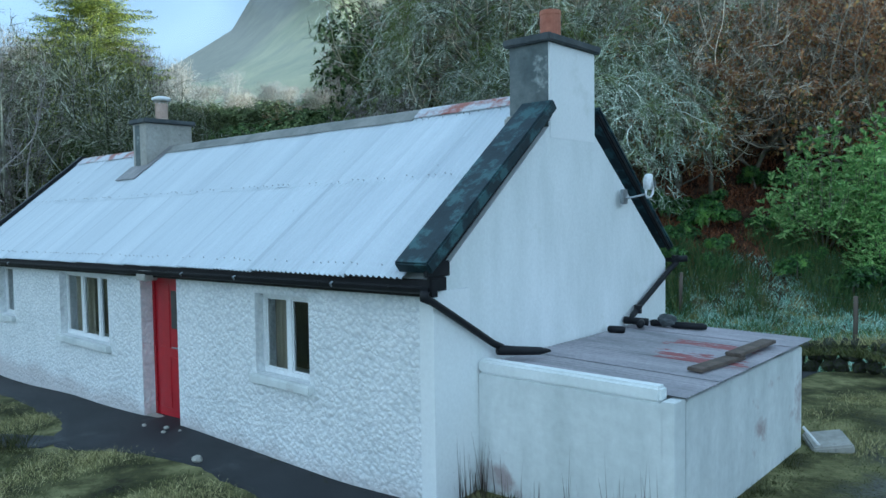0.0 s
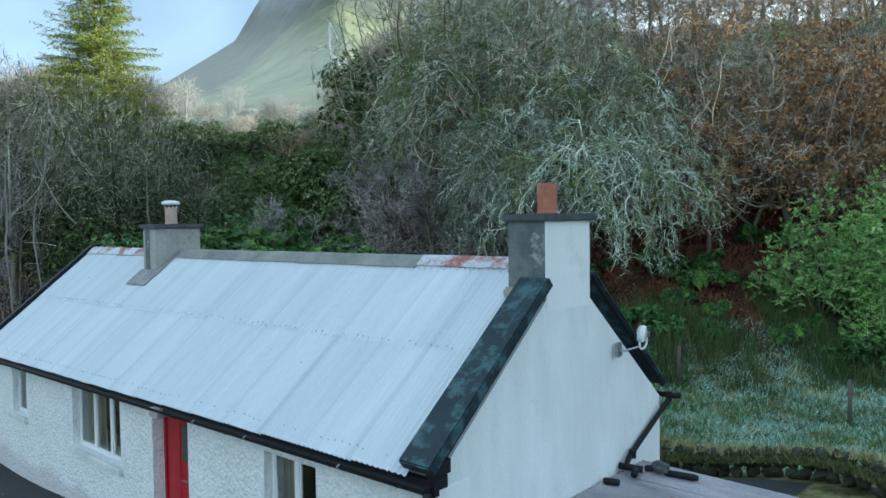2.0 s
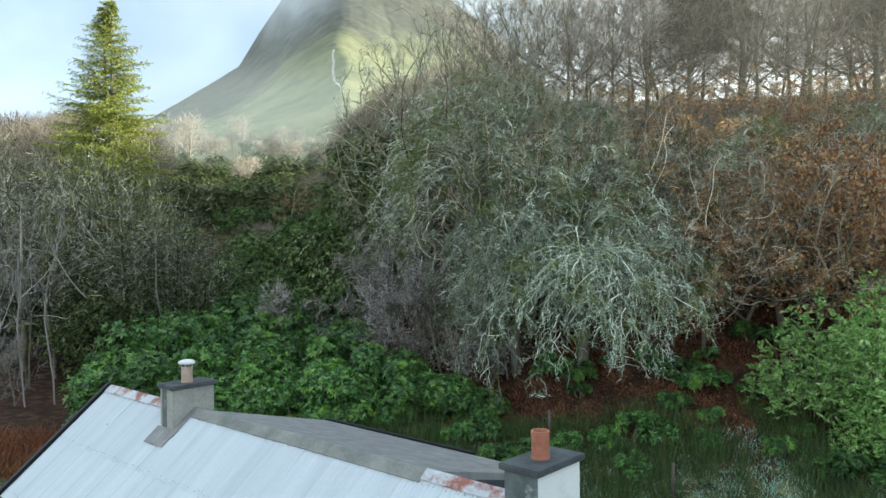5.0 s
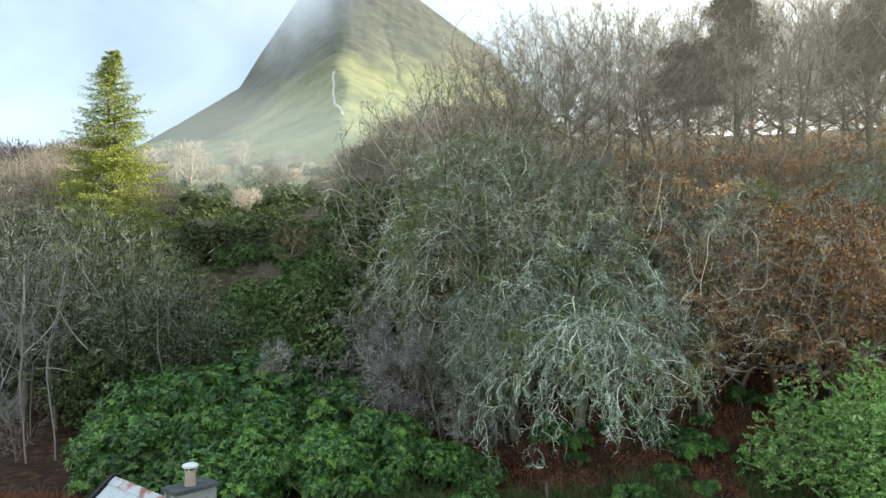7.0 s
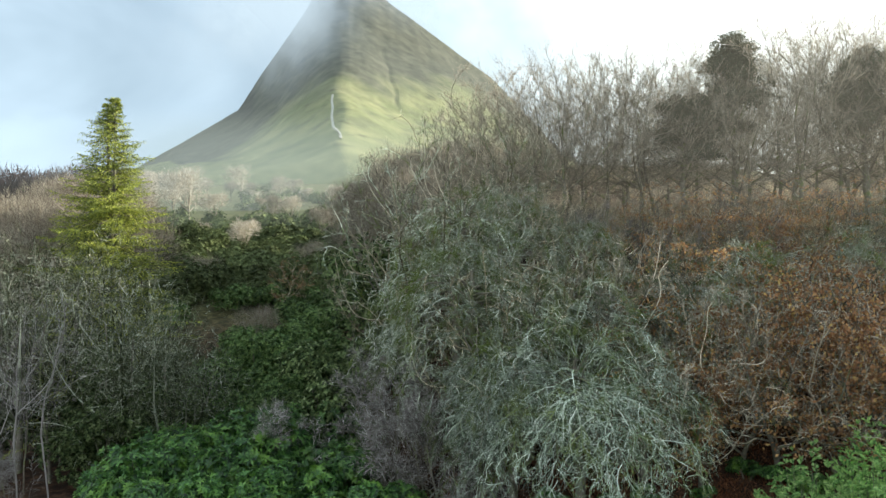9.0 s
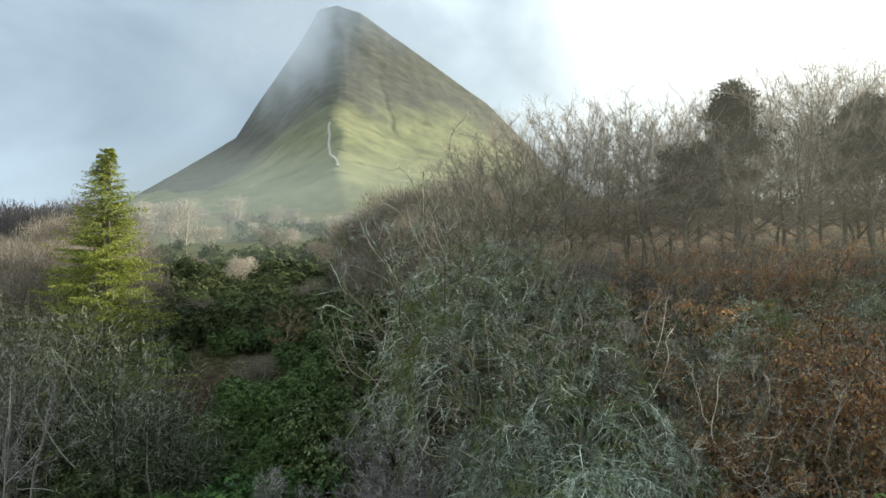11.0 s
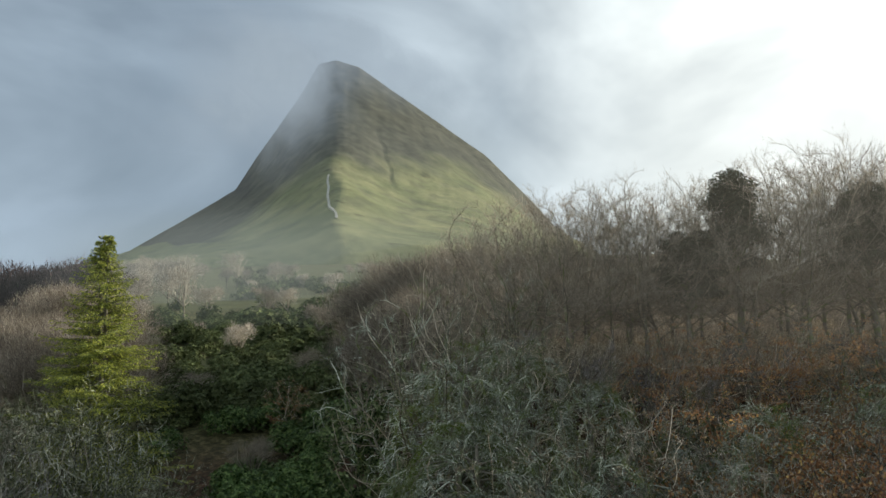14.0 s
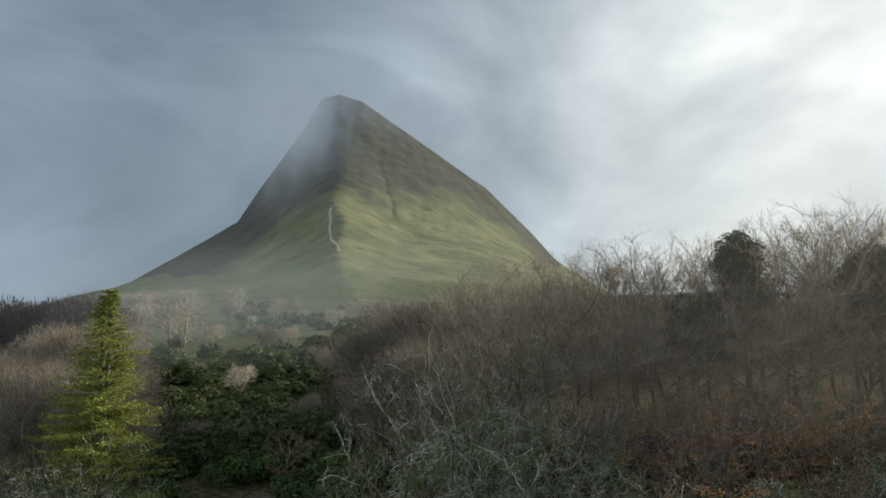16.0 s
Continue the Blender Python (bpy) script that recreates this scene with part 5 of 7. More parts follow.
def clothe(g, nodes, par, tip, expo, thick, barkmat, twigmat, twigs, tlen, tw, fall=0.0, fork=2):
    """Wood round the nodes, its girth summed from the tips down, and sprays of fine twigs on the thin growth."""
    n = len(nodes)
    kids = [[] for _ in range(n)]
    for i in range(1, n):
        kids[par[i]].append(i)
    rad = [tip] * n
    for i in range(n - 1, -1, -1):
        if kids[i]:
            rad[i] = max(tip, sum(rad[c] ** expo for c in kids[i]) ** (1 / expo))
    wood, twig = Shape(), Shape()
    for i in range(n):
        if par[i] >= 0 and kids[par[i]] and max(kids[par[i]], key=lambda c: rad[c]) == i:
            continue
        chain = [i]
        while kids[chain[-1]]:
            chain.append(max(kids[chain[-1]], key=lambda c: rad[c]))
        pts = [nodes[c] for c in chain]
        rr = [rad[c] for c in chain]
        if par[i] >= 0:
            pts.insert(0, nodes[par[i]])
            rr.insert(0, rr[0])
        if len(pts) < 2:
            continue
        for k in range(1, len(pts) - 1):
            pts[k] = pts[k] * 0.5 + (pts[k - 1] + pts[k + 1]) * 0.25
        rr[-1] = 0.0
        r0 = rr[0]
        (wood if r0 > thick else twig).tube(pts, rr, 7 if r0 > 0.08 else 4 if r0 > 0.03 else 3)
    for i in range(1, n):
        if rad[i] > tip * 2.2:
            continue
        run = (nodes[i] - nodes[par[i]]).normalized()
        for _ in range(twigs + (2 if not kids[i] else 0)):
            d = (run * 0.7 + rdir(g) * 0.75 + Vector((0, 0, 0.12 - fall))).normalized()
            ln = tlen * g.uniform(0.45, 1.25)
            a = nodes[par[i]].lerp(nodes[i], g.random())
            side = d.cross(rdir(g)).normalized() * tw
            b = a + d * ln + Vector((0, 0, -fall * ln * 0.4))
            twig.tri(a - side, a + side, b)
            for _ in range(fork):
                q = a.lerp(b, g.uniform(0.25, 0.75))
                d2 = (d * 0.8 + rdir(g) * 0.8 - Vector((0, 0, fall * 0.5))).normalized()
                twig.tri(q - side * 0.8, q + side * 0.8, q + d2 * ln * g.uniform(0.3, 0.55))
    return wood, twig, [i for i in range(1, n) if rad[i] <= tip * 2.2]


def open_tree(seed, h, base, spread, count, mats, tip=0.013, twigs=2, tlen=0.5, tw=0.008, lift=0.05, thick=0.03, leaf=None, lsize=0.15, fork=2, lean=0.04, bare=0.16, wob=0.22, fall=0.0, expo=2.25):
    """A bare broadleaf tree whose limbs fork and fill an uneven domed crown."""
    g = random.Random(seed)
    off = Vector((g.uniform(-40, 40), g.uniform(-40, 40), 0))
    pts = []
    while len(pts) < count:
        d = rdir(g)
        r = g.random() ** 0.42
        q = Vector((d.x * spread * h * r, d.y * spread * h * r, h * (base + (1 - base) * 0.42) + d.z * r * h * (1 - base) * 0.58))
        edge = math.hypot(q.x, q.y) / (spread * h)
        if q.z < h * (base + 0.22 * (1 - base) * edge ** 2) or noise.noise((q + off) * (3.2 / h) * 1.4) < -0.22:
            continue
        q.z = h * base + (q.z - h * base) * (1 - 0.10 * noise.noise((q + off) * (2.0 / h)))
        pts.append(q)
    trunk = [Vector((0, 0, -0.3))]
    lx, ly = g.uniform(-lean, lean), g.uniform(-lean, lean)
    k = max(2, int(h * base / 0.45))
    for i in range(k):
        p = trunk[-1]
        trunk.append(Vector((p.x + lx * 0.5 + g.uniform(-0.05, 0.05), p.y + ly * 0.5 + g.uniform(-0.05, 0.05), (i + 1) * h * base * 0.8 / k)))
    step = h * 0.026
    nodes, par = colony(g, pts, trunk, step, h * 0.5, step * 2.3, wob, lift)
    wood, twig, fine = clothe(g, nodes, par, tip, expo, thick, *mats, twigs, tlen, tw, fall, fork)
    out = [("trunk", wood.mesh("trunk", mats[0], True)), ("crown", twig.mesh("crown", mats[1]))]
    if leaf:
        lf = Shape()
        for i in fine:
            q = nodes[i]
            if noise.noise((q + off) * 0.6) < bare:
                continue
            for _ in range(8):
                a = q + Vector((g.gauss(0, 0.24), g.gauss(0, 0.24), g.gauss(-0.03, 0.06)))
                d = (rdir(g) + Vector((0, 0, -0.5))).normalized()
                lf.leaf(a, d, d.cross(rdir(g)).normalized(), lsize * g.uniform(0.6, 1.2), lsize * 0.34)
        out.append(("leaves", lf.mesh("leaves", leaf)))
    return out


def weeping_tree(seed, h, spread, arcs, mats, subs=9, twigs=6, girth=1.0):
    """A lichen-hung tree: limbs arch out from the head of a short trunk and fall in long strands of crooked twigs."""
    g = random.Random(seed)
    wood, twig = Shape(), Shape()
    head = Vector((g.uniform(-0.3, 0.3), g.uniform(-0.3, 0.3), h * 0.58))
    wood.tube([Vector((0, 0, -0.5)), Vector((0.1, 0.05, h * 0.22)), Vector((-0.08, 0.1, h * 0.42)), head, head + Vector((0.05, 0, h * 0.16))], [0.22 * girth, 0.18 * girth, 0.15 * girth, 0.12 * girth, 0.04], 8)

    def strand(p, d, ln, drop, k, wob):
        pts, q, dd = [p], p.copy(), d.copy()
        for i in range(k):
            dd = (dd + Vector((0, 0, -drop * (i + 0.5) / k)) + rdir(g) * wob).normalized()
            q = q + dd * (ln / k)
            if q.z < 0.15:
                q.z = 0.15 + g.random() * 0.1
            pts.append(q.copy())
        return pts
    for a in range(arcs):
        az = a * 2.39996 + g.uniform(-0.3, 0.3)
        el = radians(-5 + 80 * ((a * 0.618034) % 1.0))
        d = Vector((math.cos(az) * math.cos(el), math.sin(az) * math.cos(el), math.sin(el)))
        start = Vector((0, 0, h * 0.30)).lerp(head + Vector((0, 0, h * 0.10)), g.random() ** 0.6)
        start = Vector((head.x * 0.6, head.y * 0.6, start.z))
        ln = h * spread * g.uniform(0.85, 1.25)
        drop = 0.26 + 0.42 * el + g.uniform(0, 0.14)
        pts = strand(start, d, ln, drop, 10, 0.24)
        r0 = 0.034 * girth
        (wood if a % 3 else twig).tube(pts, [r0 * (1 - 0.085 * i) for i in range(10)] + [0.0], 4)
        for b in range(subs):
            t = 0.20 + 0.80 * (b + g.random()) / subs
            f = t * 10
            i = min(9, int(f))
            q = pts[i].lerp(pts[i + 1], f - i)
            run = (pts[i + 1] - pts[i]).normalized()
            side = run.cross(Vector((0, 0, 1))).normalized() * (1 if b % 2 else -1)
            sd = (run * 0.75 + side * g.uniform(0.25, 0.9) + Vector((0, 0, g.uniform(-0.1, 0.35)))).normalized()
            sl = ln * 0.30 * (1.15 - 0.45 * t) * g.uniform(0.7, 1.25)
            sp = strand(q, sd, sl, 0.36, 6, 0.34)
            twig.tube(sp, [0.0135 * girth * (1 - 0.12 * j) for j in range(6)] + [0.0], 3)
            for c in range(twigs):
                f2 = (0.12 + 0.88 * (c + g.random()) / twigs) * 6
                j = min(5, int(f2))
                w = sp[j].lerp(sp[j + 1], f2 - j)
                rn = (sp[j + 1] - sp[j]).normalized()
                td = (rn * 0.7 + rdir(g) * 0.75).normalized()
                tl = sl * 0.34 * g.uniform(0.6, 1.3)
                tp = strand(w, td, tl, 0.45, 3, 0.45)
                twig.tube(tp, [0.0095, 0.008, 0.006, 0.0], 3)
                for e in range(4):
                    z = tp[1 + e % 2].lerp(tp[2 + e % 2], g.random())
                    ed = (rdir(g) + Vector((0, 0, -0.25))).normalized()
                    sw = ed.cross(rdir(g)).normalized() * 0.0085
                    twig.tri(z - sw, z + sw, z + ed * g.uniform(0.10, 0.24))
    return [("trunk", wood.mesh("trunk", mats[0], True)), ("crown", twig.mesh("crown", mats[1]))]


def stemmed(*args):
    """A many-stemmed bush: its wood is a tangle, not one trunk."""
    (_, wood), crown = tree_meshes(*args)
    return [("stem", wood), crown]


def top_of(meshes):
    return max(v.co.z for _, me in meshes for v in me.vertices)


def dome_tree(seed, h, rods, width, length, mat, spread=0.34, rise=0.4):
    """A far bare tree: trunk, limbs and fine twigs that fill a rounded uneven crown."""
    g = random.Random(seed)
    wood, twig = Shape(), Shape()
    wood.tube([(0, 0, -0.3), (0.01 * h, 0, h * 0.35), (0, 0.01 * h, h * 0.7)], [0.018 * h, 0.013 * h, 0.004 * h], 6)
    lumps = [(Vector((g.uniform(-0.22, 0.22) * h, g.uniform(-0.22, 0.22) * h, h * g.uniform(0.34, 0.70))), h * spread * g.uniform(0.55, 0.95)) for _ in range(8)]
    for k in range(rods):
        c, r = lumps[g.randrange(8)]
        d = rdir(g)
        if d.z < -0.5:
            d.z = -d.z
        a = c + d * r * g.uniform(0.35, 0.95)
        out = (d * 0.7 + rdir(g) * (1.0 - rise) + Vector((0, 0, rise))).normalized()
        side = out.cross(rdir(g)).normalized() * width * g.uniform(0.6, 1.3)
        twig.tri(a - side, a + side, a + out * length * h * g.uniform(0.6, 1.3))
    for c, r in lumps:
        twig.tube([(0, 0, h * 0.2), c + Vector((0, 0, -r * 0.3)), c + Vector((0, 0, r * 0.5))], [0.009 * h, 0.005 * h, 0.0], 4)
    return [("trunk", wood.mesh("trunk", M_BARK, True)), ("crown", twig.mesh("crown", mat))]


def plant(name, meshes, label, category, u, v, scale=1.0, turn=0.0, group="", zs=1.0, sink=0.0):
    x, y = plan(u, v)
    ob = thing(name, label, category, group, at=(x, y, ground_z(x, y) - sink))
    ob.rotation_euler = (0, 0, turn)
    ob.scale = (scale, scale, scale * zs)
    for nm, me in meshes:
        part(nm, me, None, ob, kind="stuff" if nm != "trunk" else "")
    return ob


def leaf_cloud(seed, rosettes, per, size, width, mat, lumps, rx, ry, rz, up=0.35, inner=0.25, small=1.0):
    """A bush: rosettes of leaves over a cluster of overlapping lumps, denser outside."""
    g = random.Random(seed)
    blobs = []
    for i in range(lumps):
        t = g.uniform(0, 2 * math.pi)
        rr = math.sqrt(g.random())
        c = Vector((rx * 0.72 * rr * math.cos(t), ry * 0.72 * rr * math.sin(t), rz * g.uniform(0.10, 0.78) * (1 - 0.35 * rr)))
        blobs.append((c, small * g.uniform(0.24, 0.46) * min(rx, ry, rz * 1.2)))
    leaves = Shape()
    made = 0
    while made < rosettes:
        c, br = blobs[g.randrange(lumps)]
        d = rdir(g)
        if d.z < -0.45:
            continue
        k = 1.0 if g.random() > inner else g.uniform(0.4, 1.0)
        q = c + Vector((d.x, d.y, d.z * 0.85)) * br * k * g.uniform(0.88, 1.15)
        if q.z < 0.05:
            continue
        made += 1
        axis = (d + Vector((0, 0, up)) + rdir(g) * 0.4).normalized()
        a = axis.orthogonal().normalized()
        b = axis.cross(a)
        ph = g.uniform(0, 6.28)
        for j in range(per):
            t = ph + 2 * math.pi * j / per
            out = a * math.cos(t) + b * math.sin(t)
            ld = (out + axis * g.uniform(0.05, 0.7)).normalized()
            side = axis.cross(out).normalized()
            leaves.leaf(q, ld, side, size * g.uniform(0.7, 1.2), width * g.uniform(0.8, 1.1))
    stems = Shape()
    for c, br in blobs:
        base = Vector((c.x * 0.25, c.y * 0.25, -0.15))
        mid = base.lerp(c, 0.5) + rdir(g) * 0.12
        stems.tube([base, mid, c + Vector((0, 0, br * 0.6))], [0.045, 0.03, 0.0], 5)
    return [("stem", stems.mesh("stem", M_BARK)), ("foliage", leaves.mesh("foliage", mat))]


def plume_bush(seed, plumes, radius, height, mat):
    """A bush of leaning shoots, each set with side sprigs of narrow leaves, pointed at the top."""
    g = random.Random(seed)
    wood, lf = Shape(), Shape()
    for i in range(plumes):
        a = i * 2.39996
        r = radius * math.sqrt((i + 0.5) / plumes)
        o = Vector((math.cos(a), math.sin(a), 0))
        top = height * (1.0 - 0.82 * (r / radius) ** 1.3) * g.uniform(0.8, 1.1)
        base, tip = o * r * 0.35 + Vector((0, 0, -0.1)), o * r + Vector((0, 0, top))
        mid = base.lerp(tip, 0.5) + o * r * 0.18
        wood.tube([base, mid, tip], [0.022, 0.014, 0.0], 4)
        axis = (tip - mid).normalized()
        for k in range(9):
            t = 0.22 + 0.78 * (k + g.random()) / 9
            q = base.lerp(mid, t * 2) if t < 0.5 else mid.lerp(tip, t * 2 - 1)
            d = (rdir(g) + o * 0.5 + Vector((0, 0, 0.45))).normalized()
            ln = 0.62 * (1.15 - 0.75 * t) * g.uniform(0.7, 1.2)
            side = d.cross(Vector((0, 0, 1))).normalized()
            for j in range(7):
                f = (j + 0.5) / 7
                for sgn in (-1, 1):
                    ld = (d * 0.8 + side * sgn * g.uniform(0.5, 1.0) + Vector((0, 0, g.uniform(-0.1, 0.4)))).normalized()
                    lf.leaf(q + d * ln * f, ld, ld.cross(rdir(g)).normalized(), 0.20 * g.uniform(0.7, 1.15), 0.036)
        for j in range(8):
            ld = (axis + rdir(g) * 0.5).normalized()
            lf.leaf(tip - axis * 0.1, ld, ld.cross(rdir(g)).normalized(), 0.24, 0.036)
    return [("stem", wood.mesh("stem", M_BARK)), ("foliage", lf.mesh("foliage", mat))]


def spruce(seed, height, base_r, mat, limbs):
    """A twin-topped spruce: limbs at random heights that sweep out and lift, with drooping side sprays of needles."""
    g = random.Random(seed)
    wood, nd = Shape(), Shape()
    wood.tube([(0, 0, -0.3), (0.05, 0, height * 0.5), (-0.35, 0.1, height * 0.8), (-0.32, 0.1, height)], [height * 0.014, height * 0.009, height * 0.004, 0.0], 8)
    wood.tube([(0.05, 0, height * 0.5), (0.50, -0.1, height * 0.72), (0.45, -0.1, height * 0.985)], [height * 0.007, height * 0.005, 0.0], 7)
    up = Vector((0, 0, 1))
    for w in range(limbs):
        t = 0.08 + 0.915 * g.random() ** 0.86
        twin = 0.42 if t > 0.55 else 0.5 * max(0.0, (t - 0.4) / 0.15)
        stem = Vector((g.choice((-0.75, 0.95)) * twin, 0, height * t))
        a = g.uniform(0, 6.2832)
        lobe = 1.0 + 0.30 * noise.noise(Vector((math.cos(a) * 1.6, math.sin(a) * 1.6, t * 9.0 + seed)))
        ln = (base_r * (1 - t) ** 0.78 * min(1.0, ((1 - t) / 0.16) ** 0.25) + 0.03) * lobe * g.uniform(0.4, 1.25)
        o = Vector((math.cos(a), math.sin(a), 0))
        rise = 0.10 + 0.55 * t + g.uniform(-0.12, 0.12)
        pts = [stem + o * ln * k + up * ln * (rise * k - 0.62 * k * k + 0.30 * k ** 3.5) for k in (0, 0.2, 0.4, 0.6, 0.8, 1.0)]
        wood.tube(pts, [0.030, 0.025, 0.020, 0.014, 0.008, 0.0], 3)
        side = o.cross(up)
        n = max(4, int(ln / 0.20))
        for i in range(2 * n):
            k = 0.15 + 0.85 * (i + g.random()) / (2 * n)
            f = min(4, int(k * 5))
            q = pts[f].lerp(pts[f + 1], k * 5 - f)
            bl = (0.22 + 0.30 * ln * (1 - k) ** 0.7 * 0.6) * g.uniform(0.6, 1.2)
            d = (o * 0.75 + side * (1 if i % 2 else -1) * g.uniform(0.4, 1.1) + up * g.uniform(-0.55, 0.12)).normalized()
            m = max(4, int(bl / 0.07))
            for j in range(m):
                c = q + d * bl * (j + g.random()) / m - up * 0.10 * bl * (j / m) ** 2
                e = (d + rdir(g) * 0.75).normalized()
                nd.leaf(c, e, e.cross(rdir(g)).normalized(), g.uniform(0.13, 0.21), 0.026)
    return [("trunk", wood.mesh("trunk", M_BARK, True)), ("needles", nd.mesh("needles", mat))]


def tufts(name, spots, mat, label, category, h, spread, blades, width, seed, lean=0.35, lift=0.0):
    g = random.Random(seed)
    s = Shape()
    for x, y, k in spots:
        for _ in range(blades):
            bx, by = x + g.gauss(0, spread), y + g.gauss(0, spread)
            z = ground_z(bx, by) - 0.02 + lift
            hh = h * k * g.uniform(0.5, 1.25)
            a = g.uniform(0, 6.28)
            sd = Vector((math.cos(a), math.sin(a), 0)) * width * g.uniform(0.7, 1.3)
            tip = Vector((bx, by, z)) + Vector((g.uniform(-lean, lean), g.uniform(-lean, lean), 1)) * hh
            s.tri(Vector((bx, by, z)) - sd, Vector((bx, by, z)) + sd, tip)
    return tagged(new(name, s.mesh(name, mat)), label, category, kind="stuff")


# kinds
T_DROOP = [weeping_tree(k, 8.0, 0.42, 34, (M_BARK, M_TWIG_LICHEN), subs=9, twigs=6, girth=0.9) for k in (11, 12)] + [weeping_tree(13, 8.3, 0.58, 72, (M_BARK, M_TWIG_SILVER), subs=12, twigs=7)]
T_BARE = [open_tree(k, 10.0, 0.18, 0.42, 760, (M_BARK, (M_TWIG, M_TWIG_LICHEN, M_TWIG_GREY)[k % 3]), tip=0.012, twigs=2, tlen=0.5, tw=0.0085) for k in (21, 22, 23)]
T_TALL = [open_tree(k, 12.5, 0.20, 0.44, 900, (M_BARK, M_TWIG_CREST), tip=0.0068, twigs=4, tlen=0.75, tw=0.006, lift=0.12, lean=0.22, wob=0.14, fall=-0.35, expo=1.9) for k in (31, 32, 33, 34)]
T_BROWN = [open_tree(k, 9.0, 0.14, 0.46, 480, (M_BARK, M_TWIG), tip=0.012, twigs=1, tlen=0.5, tw=0.008, lift=-0.02, leaf=M_LEAF_BROWN, lsize=0.14, bare=0.05) for k in (41, 42)]
T_SKIRT = [open_tree(k, 6.0, 0.04, 0.62, 520, (M_BARK, M_TWIG), tip=0.010, twigs=2, tlen=0.42, tw=0.007, lift=-0.06, leaf=M_LEAF_BROWN, lsize=0.125, bare=0.05) for k in (47, 48)]
T_LICHEN = [open_tree(k, 9.0, 0.10, 0.36, 760, (M_BARK, M_TWIG_HOAR), tip=0.008, twigs=3, tlen=0.34, tw=0.007, lift=0.10) for k in (45, 46)]
T_THICK = [stemmed(THICKET, 5.0, 0.08, M_BARK, M_TWIG_PURPLE, s) for s in (51, 52)]
T_BIRCH = [open_tree(k, 12.5, 0.42, 0.20, 420, (M_BIRCH, M_TWIG_PURPLE), tip=0.008, twigs=2, tlen=0.6, tw=0.006, lift=0.12, lean=0.16, thick=0.05) for k in (61, 62)]
T_SAP = [open_tree(k, 11.0, 0.22, 0.22, 620, (M_BARK, M_TWIG_PURPLE), tip=0.009, twigs=2, tlen=0.6, tw=0.007, lift=0.22, lean=0.06) for k in (63, 64)]
T_FARTHEST = [dome_tree(s, 10.0, 1500, 0.05, 0.085, M_TWIG_HAZED) for s in (73, 74, 75)]
T_FAR = [dome_tree(s, 11.0, 6000, 0.014, 0.060, M_TWIG_DUN) for s in (71, 72)] + [dome_tree(s, 11.0, 6000, 0.014, 0.060, M_TWIG_DUN) for s in (76, 77)]
T_DUSK = [dome_tree(s, 10.0, 1500, 0.05, 0.085, M_TWIG_DUSK) for s in (93, 94)]
T_SCRUB = [dome_tree(s, 5.0, 2600, 0.013, 0.12, (M_TWIG_GREY, M_TWIG, M_TWIG_GREY)[s % 3], 0.38) for s in (78, 79, 80)]
T_HOAR = [dome_tree(k, 9.0, 5600, 0.0095, 0.055, M_TWIG_HOAR, 0.36, 0.12) for k in (85, 86)]
B_RHODO = [leaf_cloud(s, 1900, 6, 0.23, 0.046, M_LEAF_RHODO, 20, 2.9, 2.7, 4.0, small=0.8) for s in (81, 82, 83)]
B_LAUREL = [plume_bush(s, 58, 2.3, 4.9, M_LEAF_LAUREL) for s in (91, 92)]
B_DARK = [leaf_cloud(s, 2600, 5, 0.20, 0.055, M_LEAF_DARK, 22, 3.0, 3.0, 9.5) for s in (101, 102)]
B_SHRUB = [leaf_cloud(s, 1100, 6, 0.26, 0.06, M_LEAF_SHRUB, 14, 2.6, 2.4, 3.2) for s in (111, 112)]
B_TALLSHRUB = [leaf_cloud(115, 4400, 5, 0.20, 0.045, M_LEAF_SHRUB, 24, 3.0, 2.8, 6.4)]
B_MIDSHRUB = [leaf_cloud(s, 950, 5, 0.21, 0.055, M_LEAF_SHRUB, 14, 2.6, 2.4, 3.2) for s in (116, 117)]
B_FARSHRUB = [leaf_cloud(s, 560, 5, 0.28, 0.08, M_LEAF_FAR, 14, 2.6, 2.4, 3.2) for s in (113, 114)]
B_TINY = [leaf_cloud(s, 190, 5, 0.40, 0.12, M_LEAF_FAR, 12, 2.6, 2.4, 3.2) for s in (118, 119)]
B_LOW = [leaf_cloud(s, 320, 5, 0.13, 0.026, M_LEAF_RHODO, 5, 0.7, 0.6, 0.9, 0.6) for s in (121, 122)]

g0 = random.Random(3)
H_DROOP, H_BARE, H_TALL, H_BROWN, H_SKIRT = ([top_of(m) for m in k] for k in (T_DROOP, T_BARE, T_TALL, T_BROWN, T_SKIRT))
# lichen-grey drooping trees over the bank
LICHEN = "lichen-grey tree with long drooping bare branches"
for u, v, top, kind, turn in ((27.8, 4.9, 11.6, 2, 0.4), (29.0, 2.6, 10.6, 2, 2.9), (31.5, 1.2, 13.6, 1, 2.1), (30.5, 3.4, 12.2, 0, 3.9), (33.5, 0.2, 13.4, 1, 5.2), (34.0, 3.0, 15.0, 0, 1.2), (37.0, 0.8, 17.0, 1, 0.5), (37.5, 3.6, 16.6, 0, 4.1), (28.4, 7.6, 9.4, 0, 2.8), (31.0, 7.0, 12.2, 1, 1.0), (32.5, 10.5, 13.0, 0, 2.0), (33.5, 14.5, 13.6, 1, 3.3), (31.0, 13.0, 12.4, 0, 0.3), (34.5, 18.5, 14.2, 0, 5.0), (35.5, 6.5, 14.6, 1, 4.4)):
    x, y = plan(u, v)
    plant("drooping_tree", T_DROOP[kind], LICHEN, "tree", u, v, (top - ground_z(x, y) + 0.7) / H_DROOP[kind], turn, "drooping trees on the bank", sink=0.7)


